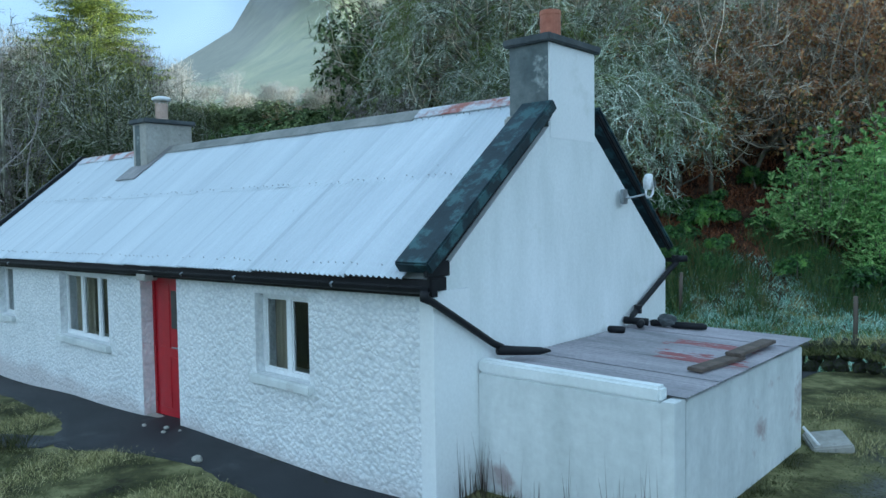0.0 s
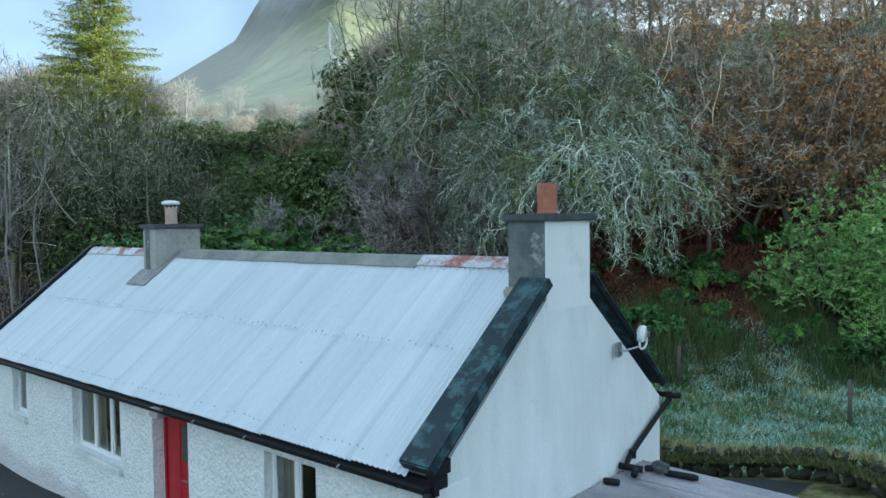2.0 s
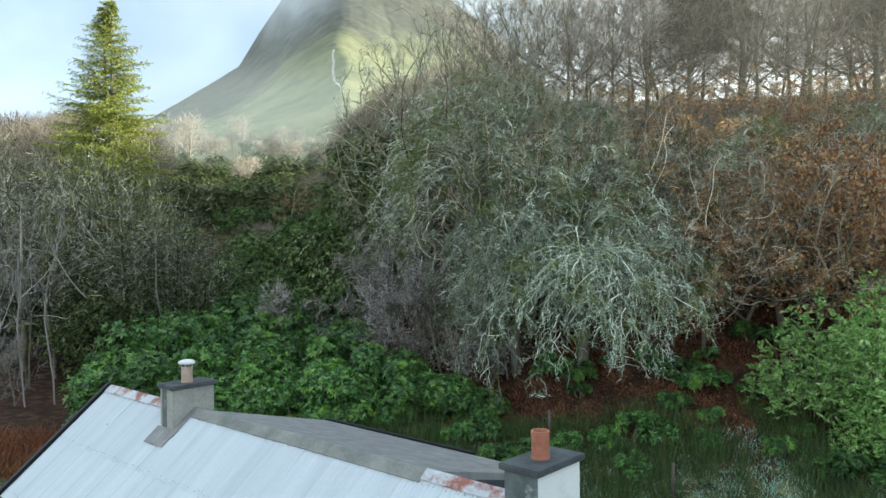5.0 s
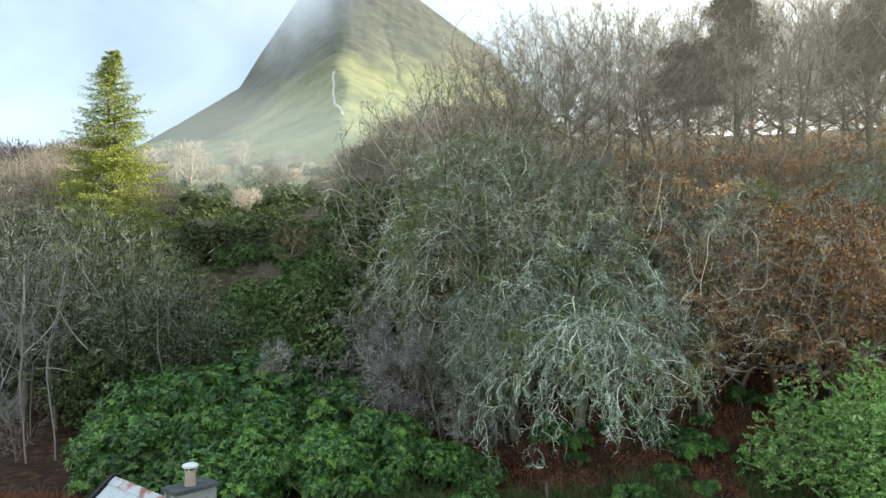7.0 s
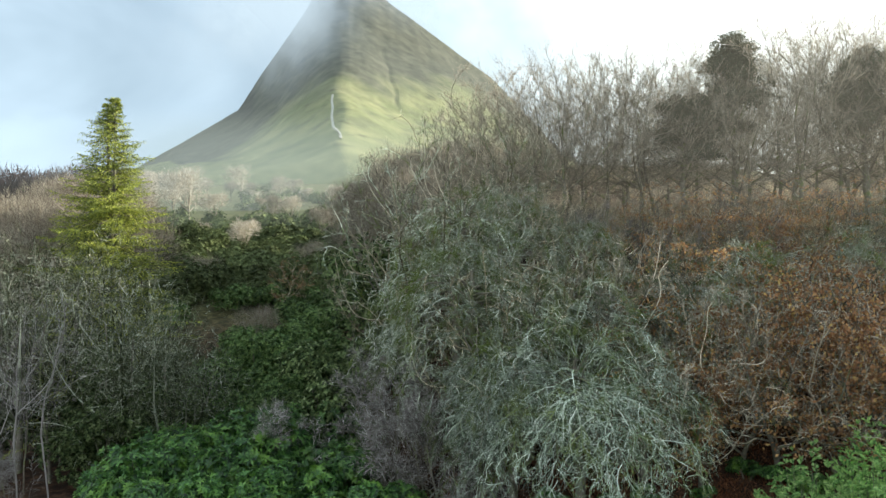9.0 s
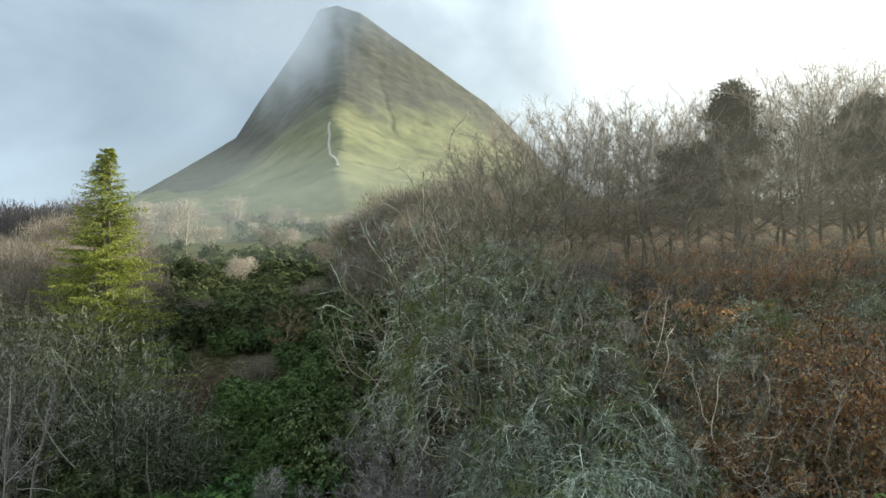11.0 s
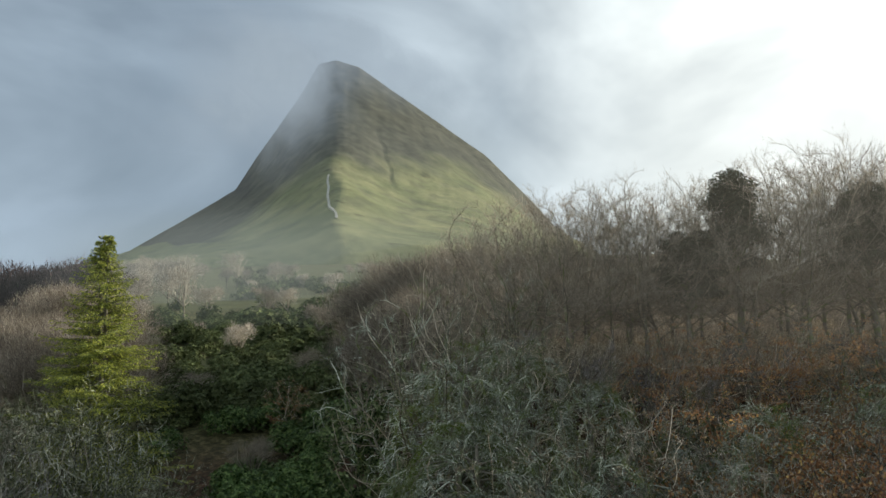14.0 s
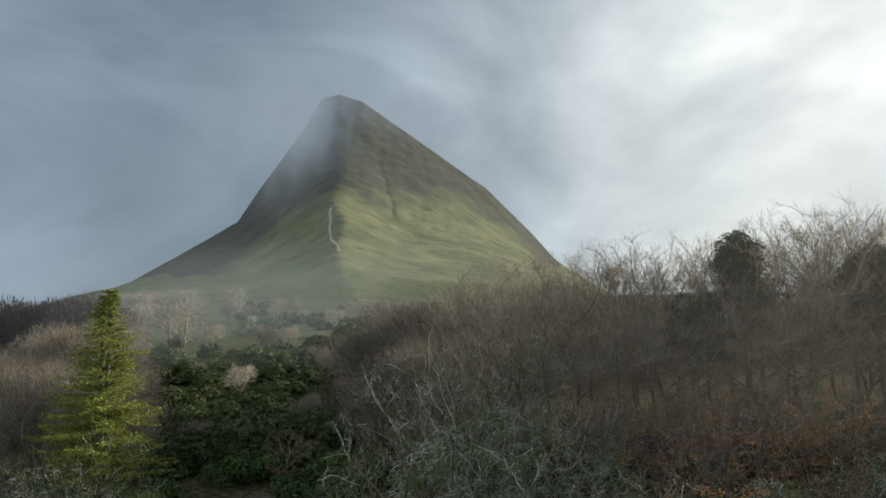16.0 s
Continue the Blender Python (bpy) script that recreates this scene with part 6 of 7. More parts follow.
def crown_top(u, v):
    """Height to which the woods reach, rising up the bank; lower towards the south."""
    tall = 10.8 + 10.0 * sstep(27, 43, u) * (0.85 + 0.15 * sstep(-9, 3, v))
    low = 11.6 + 0.36 * (u - 28) + 0.14 * max(0.0, u - 36)
    return tall + (low - tall) * sstep(3, 7, v)


for u in (28.5, 31.0, 33.5, 36.0, 38.5, 41.5):
    v = -1.8 if u > 34 else (9.5 if u < 30 else 3.0)
    while v < 0.62 * u + 1.5:
        uu, vv = u + g0.uniform(-1.0, 1.0), v + g0.uniform(-0.8, 0.8)
        v += 2.7
        x, y = plan(uu, vv)
        h = max(2.4, (crown_top(uu, vv) - ground_z(x, y)) * g0.uniform(0.85, 1.15))
        turn = g0.uniform(0, 6.28)
        if vv > 9.0 and uu < 36.5 and g0.random() < (0.45 if uu < 34 else 0.25):
            k = g0.randrange(2)
            kind, high = (T_SKIRT, H_SKIRT) if uu < 33 else (T_BROWN, H_BROWN)
            plant("beech_tree", kind[k], "beech keeping withered orange-brown leaves", "tree", uu, vv, h / high[k], turn, "beeches on the bank")
        else:
            k = g0.randrange(3)
            plant("bare_tree", T_BARE[k], "bare winter tree with fine grey-brown twigs", "tree", uu, vv, h / H_BARE[k], turn, "bare trees on the bank")
for i, (u, v) in enumerate(((37.6, 10.4), (38.4, 13.6), (37.8, 17.0), (38.8, 20.6), (40.2, 12.0), (40.6, 16.0), (40.0, 19.2), (40.4, 23.4))):
    x, y = plan(u, v)
    plant("beech_tree", T_BROWN[i % 2], "beech keeping withered orange-brown leaves", "tree", u, v, (crown_top(u, v) + 0.6 - ground_z(x, y)) / H_BROWN[i % 2] * 1.3, i * 1.7, "beeches on the bank", 1 / 1.3)
# tall open-crowned trees along the crest
for u, step in ((44.0, 2.9), (47.0, 2.5), (50.5, 2.7)):
    v = 0.07 * u
    while v < 0.64 * u + 2:
        uu, vv = u + g0.uniform(-1.4, 1.4), v + g0.uniform(-1.0, 1.0)
        v += step
        x, y = plan(uu, vv)
        top = 25.2 + 0.13 * (vv - 4) + 1.2 * math.exp(-((vv - 22) / 3.5) ** 2) + g0.uniform(-1.8, 0.9) + 0.15 * (uu - 46)
        k = g0.randrange(4)
        size = (top - ground_z(x, y)) / H_TALL[k]
        plant("bare_tree", T_TALL[k], "tall bare tree against the sky", "tree", uu, vv, size * 1.22, g0.uniform(0, 6.28), "bare trees along the skyline", 1 / 1.22)
for i in range(22):
    u, a = 52.5 + 8 * ((i * 0.618034) % 1.0), 0.06 + 0.027 * i
    x, y = plan(u, u * a)
    top = 17.6 + 0.20 * (u - 54) + g0.uniform(-1.2, 0.6)
    size = (top - ground_z(x, y)) / 8.6
    plant("bare_tree", T_FAR[i % 4], "low bushy bare tree behind the skyline trees", "tree", u, u * a, size * 1.5, g0.uniform(0, 6), "bare trees along the skyline", 1 / 1.5)
T_CREST = [open_tree(k, 12.0, 0.16, 0.46, 1000, (M_BARK, M_TWIG_CREST), tip=0.0068, twigs=4, tlen=0.75, tw=0.006, lift=0.08, lean=0.22, wob=0.14, fall=-0.35, expo=1.9) for k in (24, 25)]
for u, v, top, k in ((45.0, 4.6, 26.2, 0), (46.0, 9.2, 26.6, 1), (45.5, 21.8, 28.6, 0), (45.5, 13.2, 26.4, 1), (46.5, 18.4, 26.8, 0), (45.0, 24.6, 28.2, 1), (46.5, 28.4, 28.4, 0)):
    x, y = plan(u, v)
    plant("bare_tree", T_CREST[k], "broad bare tree with dense fine grey twigs", "tree", u, v, (top - ground_z(x, y)) / top_of(T_CREST[k]) * 1.25, g0.uniform(0, 6), "bare trees along the skyline", 1 / 1.25)
# undergrowth on the bank and over the hill behind
hill = Shape()
HILL_KIND = [dome_tree(s, 5.0, 1300, 0.015, 0.12, M_TWIG_GREY, 0.40)[1][1] for s in (82, 84)]
HILL_CO = [[v.co.copy() for v in me.vertices] for me in HILL_KIND]
for i in range(300):
    u = 33.5 + 49 * ((i * 0.618034) % 1.0)
    v = u * (0.09 + 0.58 * ((i * 0.7548777) % 1.0))
    size, turn = g0.uniform(0.34, 0.52) * (1.0 if u < 60 else 0.8), g0.uniform(0, 6)
    if u < 42 or (u < 45 and i % 2):
        continue
    if u < 45:
        plant("thicket", T_SCRUB[i % 3], "bare grey-brown thicket under the trees", "bush", u, v, size * (0.95 if u < 36 else 0.62), turn, "thickets on the bank", g0.uniform(0.8, 1.25))
        continue
    x, y = plan(u, v)
    z, n0, co, sn = ground_z(x, y), len(hill.v), math.cos(turn) * size, math.sin(turn) * size
    hill.v += [(x + c.x * co - c.y * sn, y + c.x * sn + c.y * co, z + c.z * size) for c in HILL_CO[i % 2]]
    hill.f += [tuple(n0 + j for j in p.vertices) for p in HILL_KIND[i % 2].polygons]
for i in range(70):
    u = 41 + 7 * ((i * 0.618034) % 1.0)
    v = u * (0.12 + 0.55 * ((i * 0.7548777 + 0.37) % 1.0))
    size, turn = g0.uniform(0.40, 0.62), g0.uniform(0, 6)
    x, y = plan(u, v)
    z, n0, co, sn = ground_z(x, y), len(hill.v), math.cos(turn) * size * 1.5, math.sin(turn) * size * 1.5
    hill.v += [(x + c.x * co - c.y * sn, y + c.x * sn + c.y * co, z + c.z * size * 0.75) for c in HILL_CO[i % 2]]
    hill.f += [tuple(n0 + j for j in p.vertices) for p in HILL_KIND[i % 2].polygons]
tagged(new("undergrowth", hill.mesh("undergrowth", M_TWIG_GREY)), "bare grey-brown undergrowth covering the hill", "undergrowth", kind="stuff")
for u, v, h in ((28.6, 8.6, 5.5), (29.4, 11.8, 6.5), (29.0, 15.6, 6.5), (30.5, 9.6, 7.0), (30.8, 14.0, 7.5), (31.0, 18.0, 8.0), (33.0, 11.0, 8.0), (33.6, 16.6, 8.5)):
    x, y = plan(u, v)
    h = max(2.5, min(h, crown_top(u, v) - ground_z(x, y)))
    k = g0.randrange(2)
    plant("beech_tree", T_SKIRT[k], "low spreading beech keeping withered orange-brown leaves", "tree", u, v, h / H_SKIRT[k], g0.uniform(0, 6.28), "beeches on the bank")
for i in range(22):
    u, v = g0.uniform(38.5, 42.5), -4 + i * 1.45
    plant("thicket", T_THICK[i % 2], "tangled bare thicket of grey-brown stems", "bush", u, v, g0.uniform(0.35, 0.55), g0.uniform(0, 6), "thickets on the bank")


def pine_meshes(seed):
    """A pine: crooked bare trunk under a broad uneven crown of needle clumps."""
    g = random.Random(seed)
    wood, nd = Shape(), Shape()
    wood.tube([(0, 0, -0.3), (0.25, 0.1, 4.5), (0.05, 0.3, 8.5), (0.2, 0.2, 12.2)], [0.24, 0.18, 0.12, 0.04], 8)
    for i in range(52):
        t = g.uniform(0.56, 1.0)
        w = 3.1 * math.sqrt(max(0.03, 1.06 - t)) * g.uniform(0.3, 1.25)
        a = g.uniform(0, 6.28)
        c = Vector((w * math.cos(a), w * math.sin(a), 12.3 * t + g.uniform(-0.3, 0.4)))
        wood.tube([Vector((0.1, 0.2, 12.3 * t - 0.7 * w)), c * 0.6 + Vector((0, 0, 12.3 * t * 0.4 - 0.35 * w)), c], [0.07, 0.045, 0.0], 4)
        r = g.uniform(0.55, 1.0)
        for _ in range(420):
            q = rdir(g) * r * g.random() ** 0.45
            q = c + Vector((q.x * 1.3, q.y * 1.3, q.z * 0.62))
            nd.leaf(q, (rdir(g) + Vector((0, 0, 0.6))).normalized(), rdir(g), 0.24, 0.040)
    return [("trunk", wood.mesh("trunk", M_BARK, True)), ("needles", nd.mesh("needles", M_NEEDLE_PINE))]


T_PINE = pine_meshes(5)
H_PINE = top_of(T_PINE)
for u, v, top, wide, turn in ((43.6, 17.0, 26.3, 1.30, 0.0), (43.2, 25.0, 25.4, 1.25, 2.0), (43.4, 14.2, 22.6, 1.1, 4.0), (43.0, 27.8, 25.7, 1.2, 5.0)):
    x, y = plan(u, v)
    k = (top - ground_z(x, y)) / H_PINE
    plant("pine_tree", T_PINE, "dark rounded pine among bare trees", "tree", u, v, 0.74 * wide, turn, "pines along the skyline", k / (0.74 * wide))

plant("spruce_tree", spruce(9, 23.3, 6.9, M_NEEDLE, 840), "tall twin-topped yellow-green spruce rising above bare woods", "tree", 50.2, -23.5, 1.0, 0.3)
# dark ivy-clad trees on the left
for i, (u, v, k) in enumerate(((38.5, -15.2, 0.95), (41, -18.5, 1.05), (42.5, -20.5, 1.05), (46, -28, 1.1), (46.5, -17.5, 0.95), (45.2, -19.4, 1.1), (46.5, -23.0, 1.1), (38.5, -5.6, 1.15), (40.5, -4.0, 1.2))):
    plant("ivy_clad_tree", B_DARK[i % 2], "dark mossy ivy-clad tree spotted with lichen", "tree", u, v, k, i * 1.3)
for i, (u, v, h) in enumerate(((42, -22.9, 14.6), (44, -26.0, 15.5), (39.6, -17.2, 12.2), (41.2, -19.4, 13.2), (37.6, -14.6, 10.2), (46, -23.5, 16.0), (43, -16.5, 10.5), (45.5, -29.5, 15.5))):
    plant("bare_tree", T_HOAR[i % 2] if i % 3 else T_LICHEN[i % 2], "bare mossy tree with lichen-grey twigs", "tree", u, v, h / 9.0, i * 2.1, "bare trees by the stream")
plant("birch_tree", T_BIRCH[0], "slender white-stemmed bare birch", "tree", 35.6, -19.5, 0.95, 0.2)
plant("birch_tree", T_BIRCH[1], "slender white-stemmed bare birch", "tree", 35.2, -20.7, 0.95, 1.7)
for u, v, k in ((36, -22.6, 0.75), (39, -24.6, 0.95), (38, -27, 0.9), (40.5, -23.6, 0.9), (35.5, -21.4, 0.6), (42, -25, 1.15), (45, -24, 1.2), (44, -30, 1.2), (48, -31, 1.25)):
    plant("bare_tree", T_SAP[g0.randrange(2)] if k > 0.6 else T_THICK[0], "bare winter sapling with purplish twigs", "tree", u, v, k, g0.uniform(0, 6), "saplings by the stream")

# rhododendron thicket behind the cottage
for u, v, k in ((29, -3.2, 0.95), (29.5, -6.2, 1.05), (30, -9.0, 1.0), (31.5, -11.5, 1.0), (27.0, -1.0, 0.75), (27, -5.0, 0.8), (27.5, -8.2, 0.85), (28.8, -11.6, 0.85), (26.5, 0.6, 0.55), (33, -8.5, 1.1), (33, -5.2, 1.0), (25.8, -3.2, 0.6), (26.2, -10.2, 0.65), (34, -11.5, 1.35), (35.5, -9.2, 1.4), (33.5, -13.6, 1.3), (36, -6.8, 1.3), (37, -12.4, 1.4), (31.0, -13.4, 1.1), (35, -14.6, 1.2)):
    plant("rhododendron", B_RHODO[g0.randrange(3)], "glossy green rhododendron bush", "bush", u, v, k * 1.02, g0.uniform(0, 6), "rhododendrons behind the cottage")
for u, v, k in ((31, -1.0, 0.8), (32.5, -3.0, 0.85), (30.0, 1.2, 0.7), (34, -7.5, 0.9), (29.0, 2.2, 0.55), (35, -3.6, 1.0), (31.8, 2.8, 0.7), (30.2, -0.4, 0.85), (29.2, 0.4, 0.7), (31.2, -2.2, 1.0), (28.4, 1.4, 0.6), (32.8, -0.6, 1.0)):
    plant("thicket", T_THICK[g0.randrange(2)], "tangled bare thicket of purplish stems", "bush", u, v, k, g0.uniform(0, 6), "thickets on the bank")
for u, v, k in ((46.0, -14.6, 1.1), (47.2, -12.2, 1.25), (45.6, -10.0, 1.2), (43.0, -12.4, 1.0), (42.0, -10.2, 0.95), (50.5, -9.0, 1.0)):
    plant("shrub", B_TALLSHRUB[0], "tall soft-green evergreen shrub", "bush", u, v, k, g0.uniform(0, 6), "shrubs up the valley")
for u, v, k in ( (44.2, -15.2, 1.3), (46, -11, 1.5), (50, -13, 1.4), (52, -17, 1.2), (56, -15, 1.3), (48, -8, 1.3)):
    plant("shrub", B_SHRUB[g0.randrange(2)], "rounded evergreen shrub on the valley side", "bush", u, v, k, g0.uniform(0, 6), "shrubs up the valley")
for u, v, k, turn in ((47.2, -13.7, 0.75, 1.0), (41.2, -12.1, 0.62, 2.3), (44.6, -13.0, 0.7, 4.0)):
    plant("shrub", B_TALLSHRUB[0], "tall soft-green evergreen shrub", "bush", u, v, k, turn, "shrubs up the valley")
plant("beech_tree", T_BROWN[0], "small beech with orange withered leaves", "tree", 72, -15.6, 0.62, 1.0)
# laurel by the field
for u, v, k in ((24.6, 12.0, 0.92), (24.2, 13.8, 0.98), (25.8, 15.4, 0.98), (23.5, 15.4, 0.74), (22.8, 12.9, 0.5)):
    plant("laurel", B_LAUREL[g0.randrange(2)], "bright green laurel bush", "bush", u, v, k, g0.uniform(0, 6), "laurels by the field", 1.0)
for i in range(58):
    u, v = g0.uniform(21.5, 28.5), g0.uniform(0, 17)
    plant("bramble", B_LOW[i % 2], "low green bramble clump on leaf litter", "bush", u, v, g0.uniform(0.6, 1.3), g0.uniform(0, 6), "brambles along the bank")

# far bare woods catching the sun
for i in range(52):
    u = g0.uniform(60, 125)
    a = g0.uniform(-0.70, -0.43)
    plant("far_tree", T_FAR[i % 4], "pale bare tree in sunlit woods", "tree", u, u * a, g0.uniform(0.8, 1.25) * (0.8 + u / 260), g0.uniform(0, 6), "woods across the valley")
for i in range(190):
    u = g0.uniform(150, 470)
    a = g0.uniform(-0.50, -0.20) if i % 3 else g0.uniform(-0.68, 0.25)
    if a > -0.38 and i % 4:
        continue
    if a > -0.38 and i % 8:
        plant("shrub", B_TINY[i % 2], "dark evergreen shrub below the mountain", "bush", u, u * a, g0.uniform(1.2, 2.2), g0.uniform(0, 6), "shrubs up the valley", 0.8)
        continue
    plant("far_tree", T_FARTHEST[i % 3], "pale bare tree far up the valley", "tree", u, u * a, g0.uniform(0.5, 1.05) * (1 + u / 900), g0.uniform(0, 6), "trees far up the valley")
for i in range(230):
    u = 46 + 130 * (i / 230) ** 1.4
    a = g0.uniform(-0.40, -0.10)
    if u < 62 and a > -0.17:
        a -= 0.12
    if u < 75 and i % 2:
        continue
    if i % 23:
        plant("shrub", (B_MIDSHRUB if u < 75 else B_FARSHRUB)[i % 2], "rounded evergreen shrub on the valley side", "bush", u, u * a, g0.uniform(0.8, 1.4), g0.uniform(0, 6), "shrubs up the valley", g0.uniform(0.7, 1.1))
    else:
        plant("thicket", T_FAR[2 + i % 2], "bare grey thicket on the valley side", "bush", u, u * a, g0.uniform(0.35, 0.6), g0.uniform(0, 6), "thickets up the valley")

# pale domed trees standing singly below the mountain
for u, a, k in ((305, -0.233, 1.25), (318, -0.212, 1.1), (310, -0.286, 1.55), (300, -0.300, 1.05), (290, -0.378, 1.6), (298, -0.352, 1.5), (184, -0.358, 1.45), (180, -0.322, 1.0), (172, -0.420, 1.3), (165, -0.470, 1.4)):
    plant("far_tree", T_FARTHEST[int(u) % 3], "pale domed bare tree, its haze put into the twig colour", "tree", u, u * a, k, u, "trees far up the valley")
# dark woods on the far side of the valley
for i in range(20):
    u, a = 196 + 24 * ((i * 0.618034) % 1.0), -0.635 + 0.0095 * i
    x, y = plan(u, u * a)
    plant("far_tree", T_DUSK[i % 2], "dark purple-brown bare tree in far woods", "tree", u, u * a, max(0.6, (46.0 + g0.uniform(-1.5, 0.5) - ground_z(x, y)) / 9.5), g0.uniform(0, 6), "dark woods across the valley")
# bare woods between the bank and the mountain
for i in range(46):
    u = 54 + 50 * ((i * 0.618034) % 1.0)
    a = -0.13 + 0.22 * ((i * 0.7548777) % 1.0)
    x, y = plan(u, u * a)
    top = 15.6 + 6.2 * sstep(-0.14, -0.03, a) + 0.27 * (u - 60) + g0.uniform(-1.8, 0.4)
    plant("bare_tree", T_FAR[2 + i % 2] if i % 3 else T_FAR[0], "rounded bare tree with pale fine twigs", "tree", u, u * a, max(0.3, (top - ground_z(x, y)) / 10.2), g0.uniform(0, 6), "bare trees behind the bank")

for i in range(90):
    u = 115 + 260 * ((i * 0.618034) % 1.0)
    a = -0.28 + 0.36 * ((i * 0.7548777) % 1.0)
    if i % 6:
        plant("shrub", B_TINY[i % 2], "dark evergreen shrub below the mountain", "bush", u, u * a, g0.uniform(1.2, 2.2), g0.uniform(0, 6), "shrubs up the valley", 0.8)
    else:
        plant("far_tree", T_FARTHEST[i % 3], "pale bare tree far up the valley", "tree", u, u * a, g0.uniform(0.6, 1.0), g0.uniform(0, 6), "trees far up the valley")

# ground cover
g1 = random.Random(17)
lawn, moss, frost, rush, stalk, weed = [], [], [], [], [], []


def on_path(x, y):
    return y > -0.84 - 0.72 * math.exp(-((x + 5.0) / 0.9) ** 2) + 0.07 * noise.noise(Vector((x * 4.0, 3, 0))) or (x < -5 and abs(y + 1.29 - 0.48 * (x + 5.15)) < 0.2)


for _ in range(6500):
    x, y = g1.uniform(-12, 0.8), g1.uniform(-4.2, -0.6)
    if not on_path(x, y):
        k = noise.noise(Vector((x * 1.1, y * 1.1, 5)))
        if k > -0.02:
            lawn.append((x, y, g1.uniform(0.3, 1.0) + max(0, k)))
        elif k > -0.30:
            moss.append((x, y, g1.uniform(0.4, 1.2)))
for _ in range(6500):
    x, y = g1.uniform(1.6, 8.5), g1.uniform(-0.6, 9.2)
    if x < 2.05 and y < 4.4:
        continue
    k = noise.noise(Vector((x * 0.8, y * 0.8, 2)))
    if k > -0.3 and not (x < 1.7 and 5.5 < y < 8.6) and not (gravelly(x, y) > 0.6 and k < 0.2):
        (lawn if k > 0.08 else moss).append((x, y, g1.uniform(0.4, 0.9) + max(0, k)))
for _ in range(7000):
    x, y = g1.uniform(-16, 9), g1.uniform(9.7, 21)
    u, v = uv(x, y)
    if u < 24:
        frost.append((x, y, g1.uniform(0.6, 1.2)))
for _ in range(1300):
    u, v = g1.uniform(20.6, 25.2), g1.uniform(-5, 17)
    x, y = plan(u, v)
    if noise.noise(Vector((x * 0.5, y * 0.5, 1))) > -0.15:
        rush.append((x, y, g1.uniform(0.6, 1.2)))
field = []
for _ in range(4200):
    x, y = g1.uniform(-16, 10), g1.uniform(9.6, 21)
    if uv(x, y)[0] < 25 and noise.noise(Vector((x * 0.45, y * 0.45, 7))) > -0.12:
        field.append((x, y, g1.uniform(0.5, 1.3)))
# dead stalks and weeds at the foot of the walls
for i in range(26):
    stalk.append((g1.uniform(0.02, AX), AY0 - abs(g1.gauss(0.06, 0.05)), g1.uniform(0.5, 1.25)))
for i in range(16):
    stalk.append((0.04 + abs(g1.gauss(0, 0.06)), g1.uniform(0.25, 0.58), g1.uniform(0.5, 1.3)))
for i in range(150):
    x = g1.uniform(-LEN, 0.0)
    if not DOOR[0] < x < DOOR[1] and noise.noise(Vector((x * 2, 1, 1))) > -0.1:
        weed.append((x, -0.03 - abs(g1.gauss(0, 0.025)), g1.uniform(0.3, 1.0)))
for i in range(90):
    weed.append((g1.uniform(0.0, AX + 0.1), AY0 - 0.04 - abs(g1.gauss(0, 0.09)), g1.uniform(0.6, 1.8)))
    weed.append((AX + 0.05 + abs(g1.gauss(0, 0.08)), g1.uniform(AY0, AY1 + 0.2), g1.uniform(0.5, 1.5)))
for _ in range(70):
    weed.append((-5.6 + g1.gauss(0, 0.28), -2.0 + g1.gauss(0, 0.22), g1.uniform(2.0, 5.0)))
tufts("grass", lawn, M_GRASS, "short yellowish grass beside the paths", "grass", 0.06, 0.09, 24, 0.005, 1, 1.0)
tufts("moss", moss, M_MOSS, "low dark moss and weeds among the grass", "moss", 0.045, 0.09, 22, 0.010, 4, 1.4)
tufts("wall_weeds", weed, M_MOSS, "small dark weeds along the foot of the walls", "weeds", 0.06, 0.03, 10, 0.006, 5, 0.8)
tufts("dead_stalks", stalk, M_STALK, "thin dead dark stalks against the outhouse wall", "weeds", 0.52, 0.025, 2, 0.0045, 6, 0.14)
tufts("frosted_weeds", frost, M_FROST, "low blue-green frosted weeds across the field", "weeds", 0.15, 0.13, 16, 0.012, 2, 1.1)
tufts("field_grass", field, M_REED, "dark green tussocky grass across the field", "grass", 0.24, 0.15, 16, 0.010, 9, 0.8)
tufts("rushes", rush, M_REED, "dark green rushes along the foot of the bank", "rushes", 0.70, 0.18, 22, 0.012, 3, 0.4)
# grass and moss over the stone bank
top_grass, top_moss = [], []
for _ in range(520):
    x = g1.uniform(-12.5, 3.5)
    y = bank_y(x)
    top_grass.append((x, y + 0.12 + abs(g1.gauss(0.1, 0.14)), g1.uniform(0.6, 1.5)))
    top_moss.append((x, y + g1.uniform(-0.25, 0.15), g1.uniform(0.6, 1.8)))
tufts("bank_grass", top_grass, M_GRASS, "straw-coloured grass overhanging the stone bank", "grass", 0.16, 0.06, 20, 0.006, 11, 0.9, 0.46)
tufts("bank_moss", top_moss, M_MOSS, "dark moss and weeds on the stone bank", "moss", 0.12, 0.09, 18, 0.012, 12, 1.2, 0.30)
# dead bracken by the far gable and on the bank
brack = []
for _ in range(260):
    u, v = g1.uniform(23.5, 29), g1.uniform(-19, -9.5)
    brack.append((*plan(u, v), g1.uniform(0.6, 1.2)))
for _ in range(900):
    u, v = g1.uniform(23.5, 33), g1.uniform(0, 14)
    brack.append((*plan(u, v), g1.uniform(0.2, 0.5)))
tufts("bracken", brack, M_BRACKEN, "collapsed rust-brown bracken", "bracken", 0.55, 0.20, 22, 0.022, 8, 1.0)

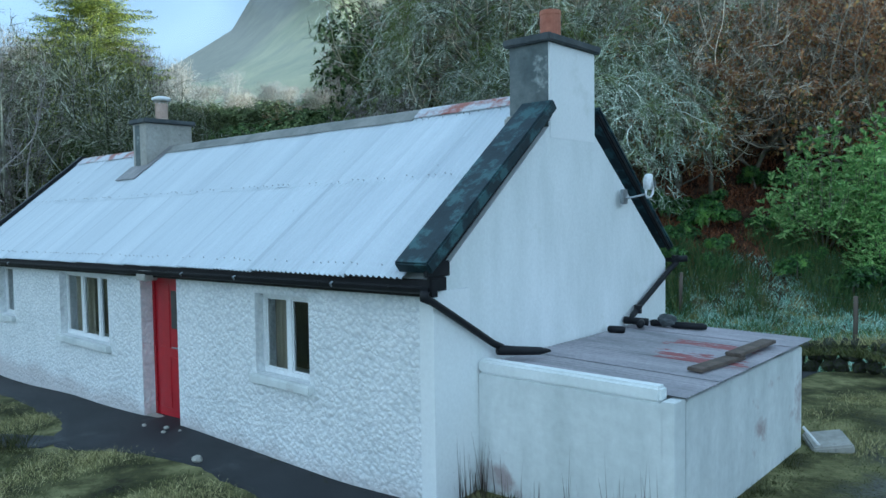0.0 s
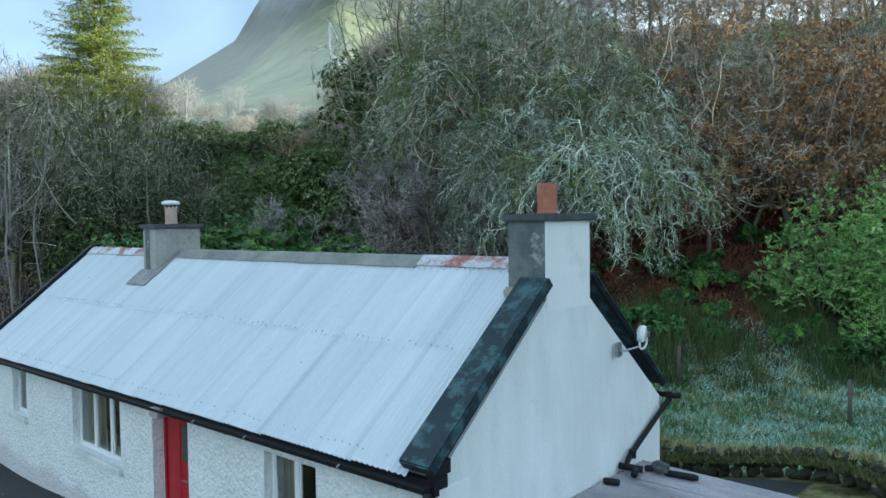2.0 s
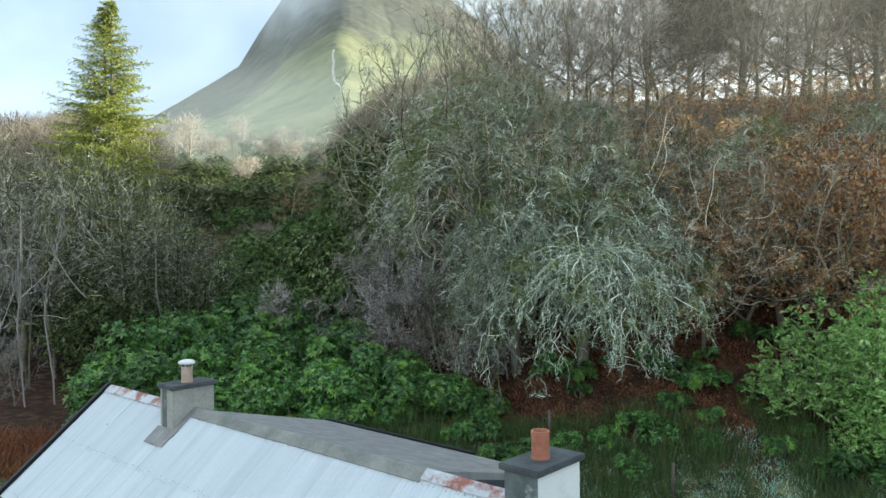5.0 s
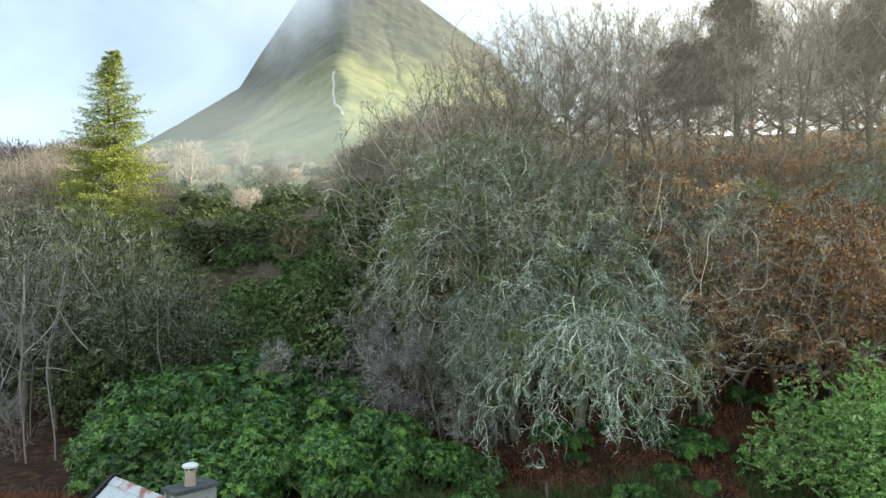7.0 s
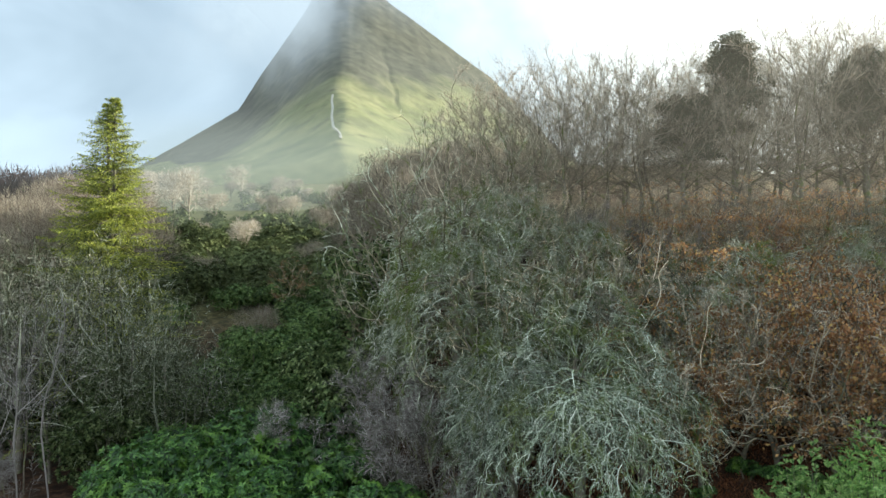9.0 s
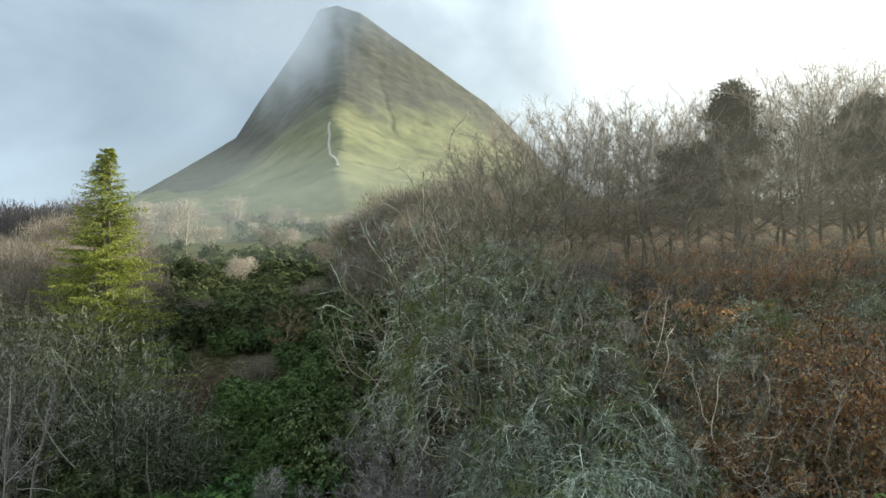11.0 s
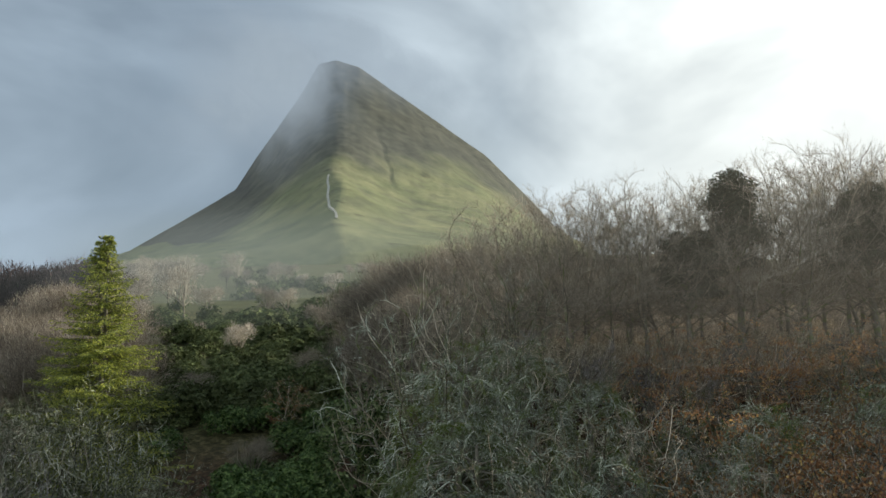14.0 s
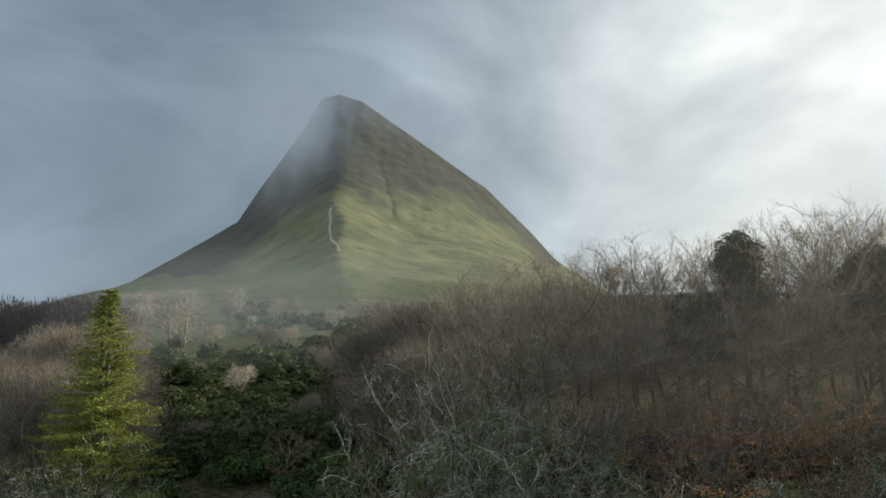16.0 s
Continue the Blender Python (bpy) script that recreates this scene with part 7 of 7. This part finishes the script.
# fallen leaves on the open slope of the bank
g2 = random.Random(23)
fallen = Shape()
for _ in range(26000):
    u, v = g2.uniform(22.5, 33), g2.uniform(-2, 19)
    x, y = plan(u, v)
    if u < 21.5 + max(0.0, 7 - v) * 0.78 + g2.uniform(0, 2) or noise.noise(Vector((x * 0.7, y * 0.7, 9))) < -0.25:
        continue
    d = Vector((g2.uniform(-1, 1), g2.uniform(-1, 1), g2.uniform(-0.1, 0.5))).normalized()
    fallen.leaf(Vector((x, y, ground_z(x, y) + g2.uniform(0.01, 0.05))), d, d.cross(Vector((g2.uniform(-0.4, 0.4), g2.uniform(-0.4, 0.4), 1))).normalized(), g2.uniform(0.07, 0.13), 0.035)
tagged(new("leaf_litter", fallen.mesh("leaf_litter", M_LITTER)), "fallen russet leaves covering the bank", "leaves", kind="stuff")

# ---- mist on the mountain, and haze put in as glowing sheets ----


def mist_mat(name, density, lo, hi, scale, tone):
    """One even glow in place of lit mist, thinning to nothing at its rim."""
    m, n, l, p = base_mat(name)
    n.remove(p)
    co = n.new("ShaderNodeTexCoord")
    sub = n.new("ShaderNodeVectorMath")
    sub.operation = "SUBTRACT"
    sub.inputs[1].default_value = (0.5, 0.5, 0.5)
    l.new(co.outputs["Generated"], sub.inputs[0])
    sc = n.new("ShaderNodeVectorMath")
    sc.operation = "MULTIPLY"
    sc.inputs[1].default_value = (2, 0, 2)
    l.new(sub.outputs[0], sc.inputs[0])
    ln = n.new("ShaderNodeVectorMath")
    ln.operation = "LENGTH"
    l.new(sc.outputs[0], ln.inputs[0])
    rim = n.new("ShaderNodeMapRange")
    rim.interpolation_type = "SMOOTHSTEP"
    rim.inputs[1].default_value, rim.inputs[2].default_value = 1.0, 0.1
    rim.inputs[3].default_value, rim.inputs[4].default_value = 0.0, 1.0
    l.new(ln.outputs["Value"], rim.inputs[0])
    tx = noise_node(n, l, scale, 6, 0.55)
    nr = n.new("ShaderNodeMapRange")
    nr.interpolation_type = "SMOOTHSTEP"
    nr.inputs[1].default_value, nr.inputs[2].default_value = lo, hi
    l.new(tx.outputs[0], nr.inputs[0])
    mu = n.new("ShaderNodeMath")
    mu.operation = "MULTIPLY"
    l.new(rim.outputs[0], mu.inputs[0])
    l.new(nr.outputs[0], mu.inputs[1])
    m2 = n.new("ShaderNodeMath")
    m2.operation = "MULTIPLY"
    m2.inputs[1].default_value = density
    l.new(mu.outputs[0], m2.inputs[0])
    # emission stands in for light scattered by cloud and haze, near sheets included
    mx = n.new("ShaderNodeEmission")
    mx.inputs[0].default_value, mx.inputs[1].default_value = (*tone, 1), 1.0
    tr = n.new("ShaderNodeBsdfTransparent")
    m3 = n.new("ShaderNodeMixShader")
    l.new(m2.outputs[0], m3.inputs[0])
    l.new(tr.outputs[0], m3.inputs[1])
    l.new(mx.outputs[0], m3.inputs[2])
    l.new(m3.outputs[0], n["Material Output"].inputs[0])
    return m


def mist(u, a, e, w, h, density, seed, lo=0.35, hi=0.7, scale=0.006, tone=(0.33, 0.39, 0.46), label="soft grey self-lit cloud and haze before the mountain", group="clouds round the summit", turn=30):
    """One billow of cloud or veil of haze: a domed sheet hanging before the slope."""
    s = Shape()
    k = 14
    for j in range(k + 1):
        for i in range(k + 1):
            x, z = w * (i / k - 0.5), h * (j / k - 0.5)
            s.v.append((x, -0.16 * w * math.cos(math.pi * (i / k - 0.5)) * math.cos(math.pi * (j / k - 0.5)), z))
    for j in range(k):
        for i in range(k):
            q = j * (k + 1) + i
            s.f.append((q, q + 1, q + k + 2, q + k + 1))
    me = s.mesh("cloud", mist_mat("glowing_mist", density, lo, hi, scale, tone), True)
    ob = new("cloud", me)
    x, y = plan(u, u * a)
    ob.matrix_basis = pose(x, y, u * e + 14, 0, 0, math.degrees(math.atan2(RY, RX)) + turn + seed * 3)
    return tagged(ob, label, "cloud", group, kind="stuff")


mist(800, -0.235, 0.40, 270, 190, 0.75, 0, scale=0.009)
mist(830, -0.15, 0.445, 260, 120, 0.75, 1, scale=0.009)
mist(780, -0.31, 0.35, 280, 210, 0.7, 2, scale=0.009)
mist(815, -0.06, 0.40, 220, 110, 0.5, 3, scale=0.009)
# broad glowing sheet that lays distance haze over the mountain
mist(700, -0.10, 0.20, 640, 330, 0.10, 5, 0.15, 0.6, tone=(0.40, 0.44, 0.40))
# glowing veils laid over valley and bank as aerial haze
VEIL = dict(label="thin glowing sheet painted as pale haze among the trees", group="mist over the valley", turn=-20)
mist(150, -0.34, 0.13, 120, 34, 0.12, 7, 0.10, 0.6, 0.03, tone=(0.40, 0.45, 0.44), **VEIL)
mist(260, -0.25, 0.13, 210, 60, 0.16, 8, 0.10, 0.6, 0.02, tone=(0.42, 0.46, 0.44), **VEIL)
# near veil, added to lift the dark among the bank trees
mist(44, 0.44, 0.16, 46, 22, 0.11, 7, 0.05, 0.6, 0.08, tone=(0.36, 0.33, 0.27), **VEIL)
mist(860, -0.27, 0.42, 330, 240, 0.85, 9, 0.25, 0.6, scale=0.006)
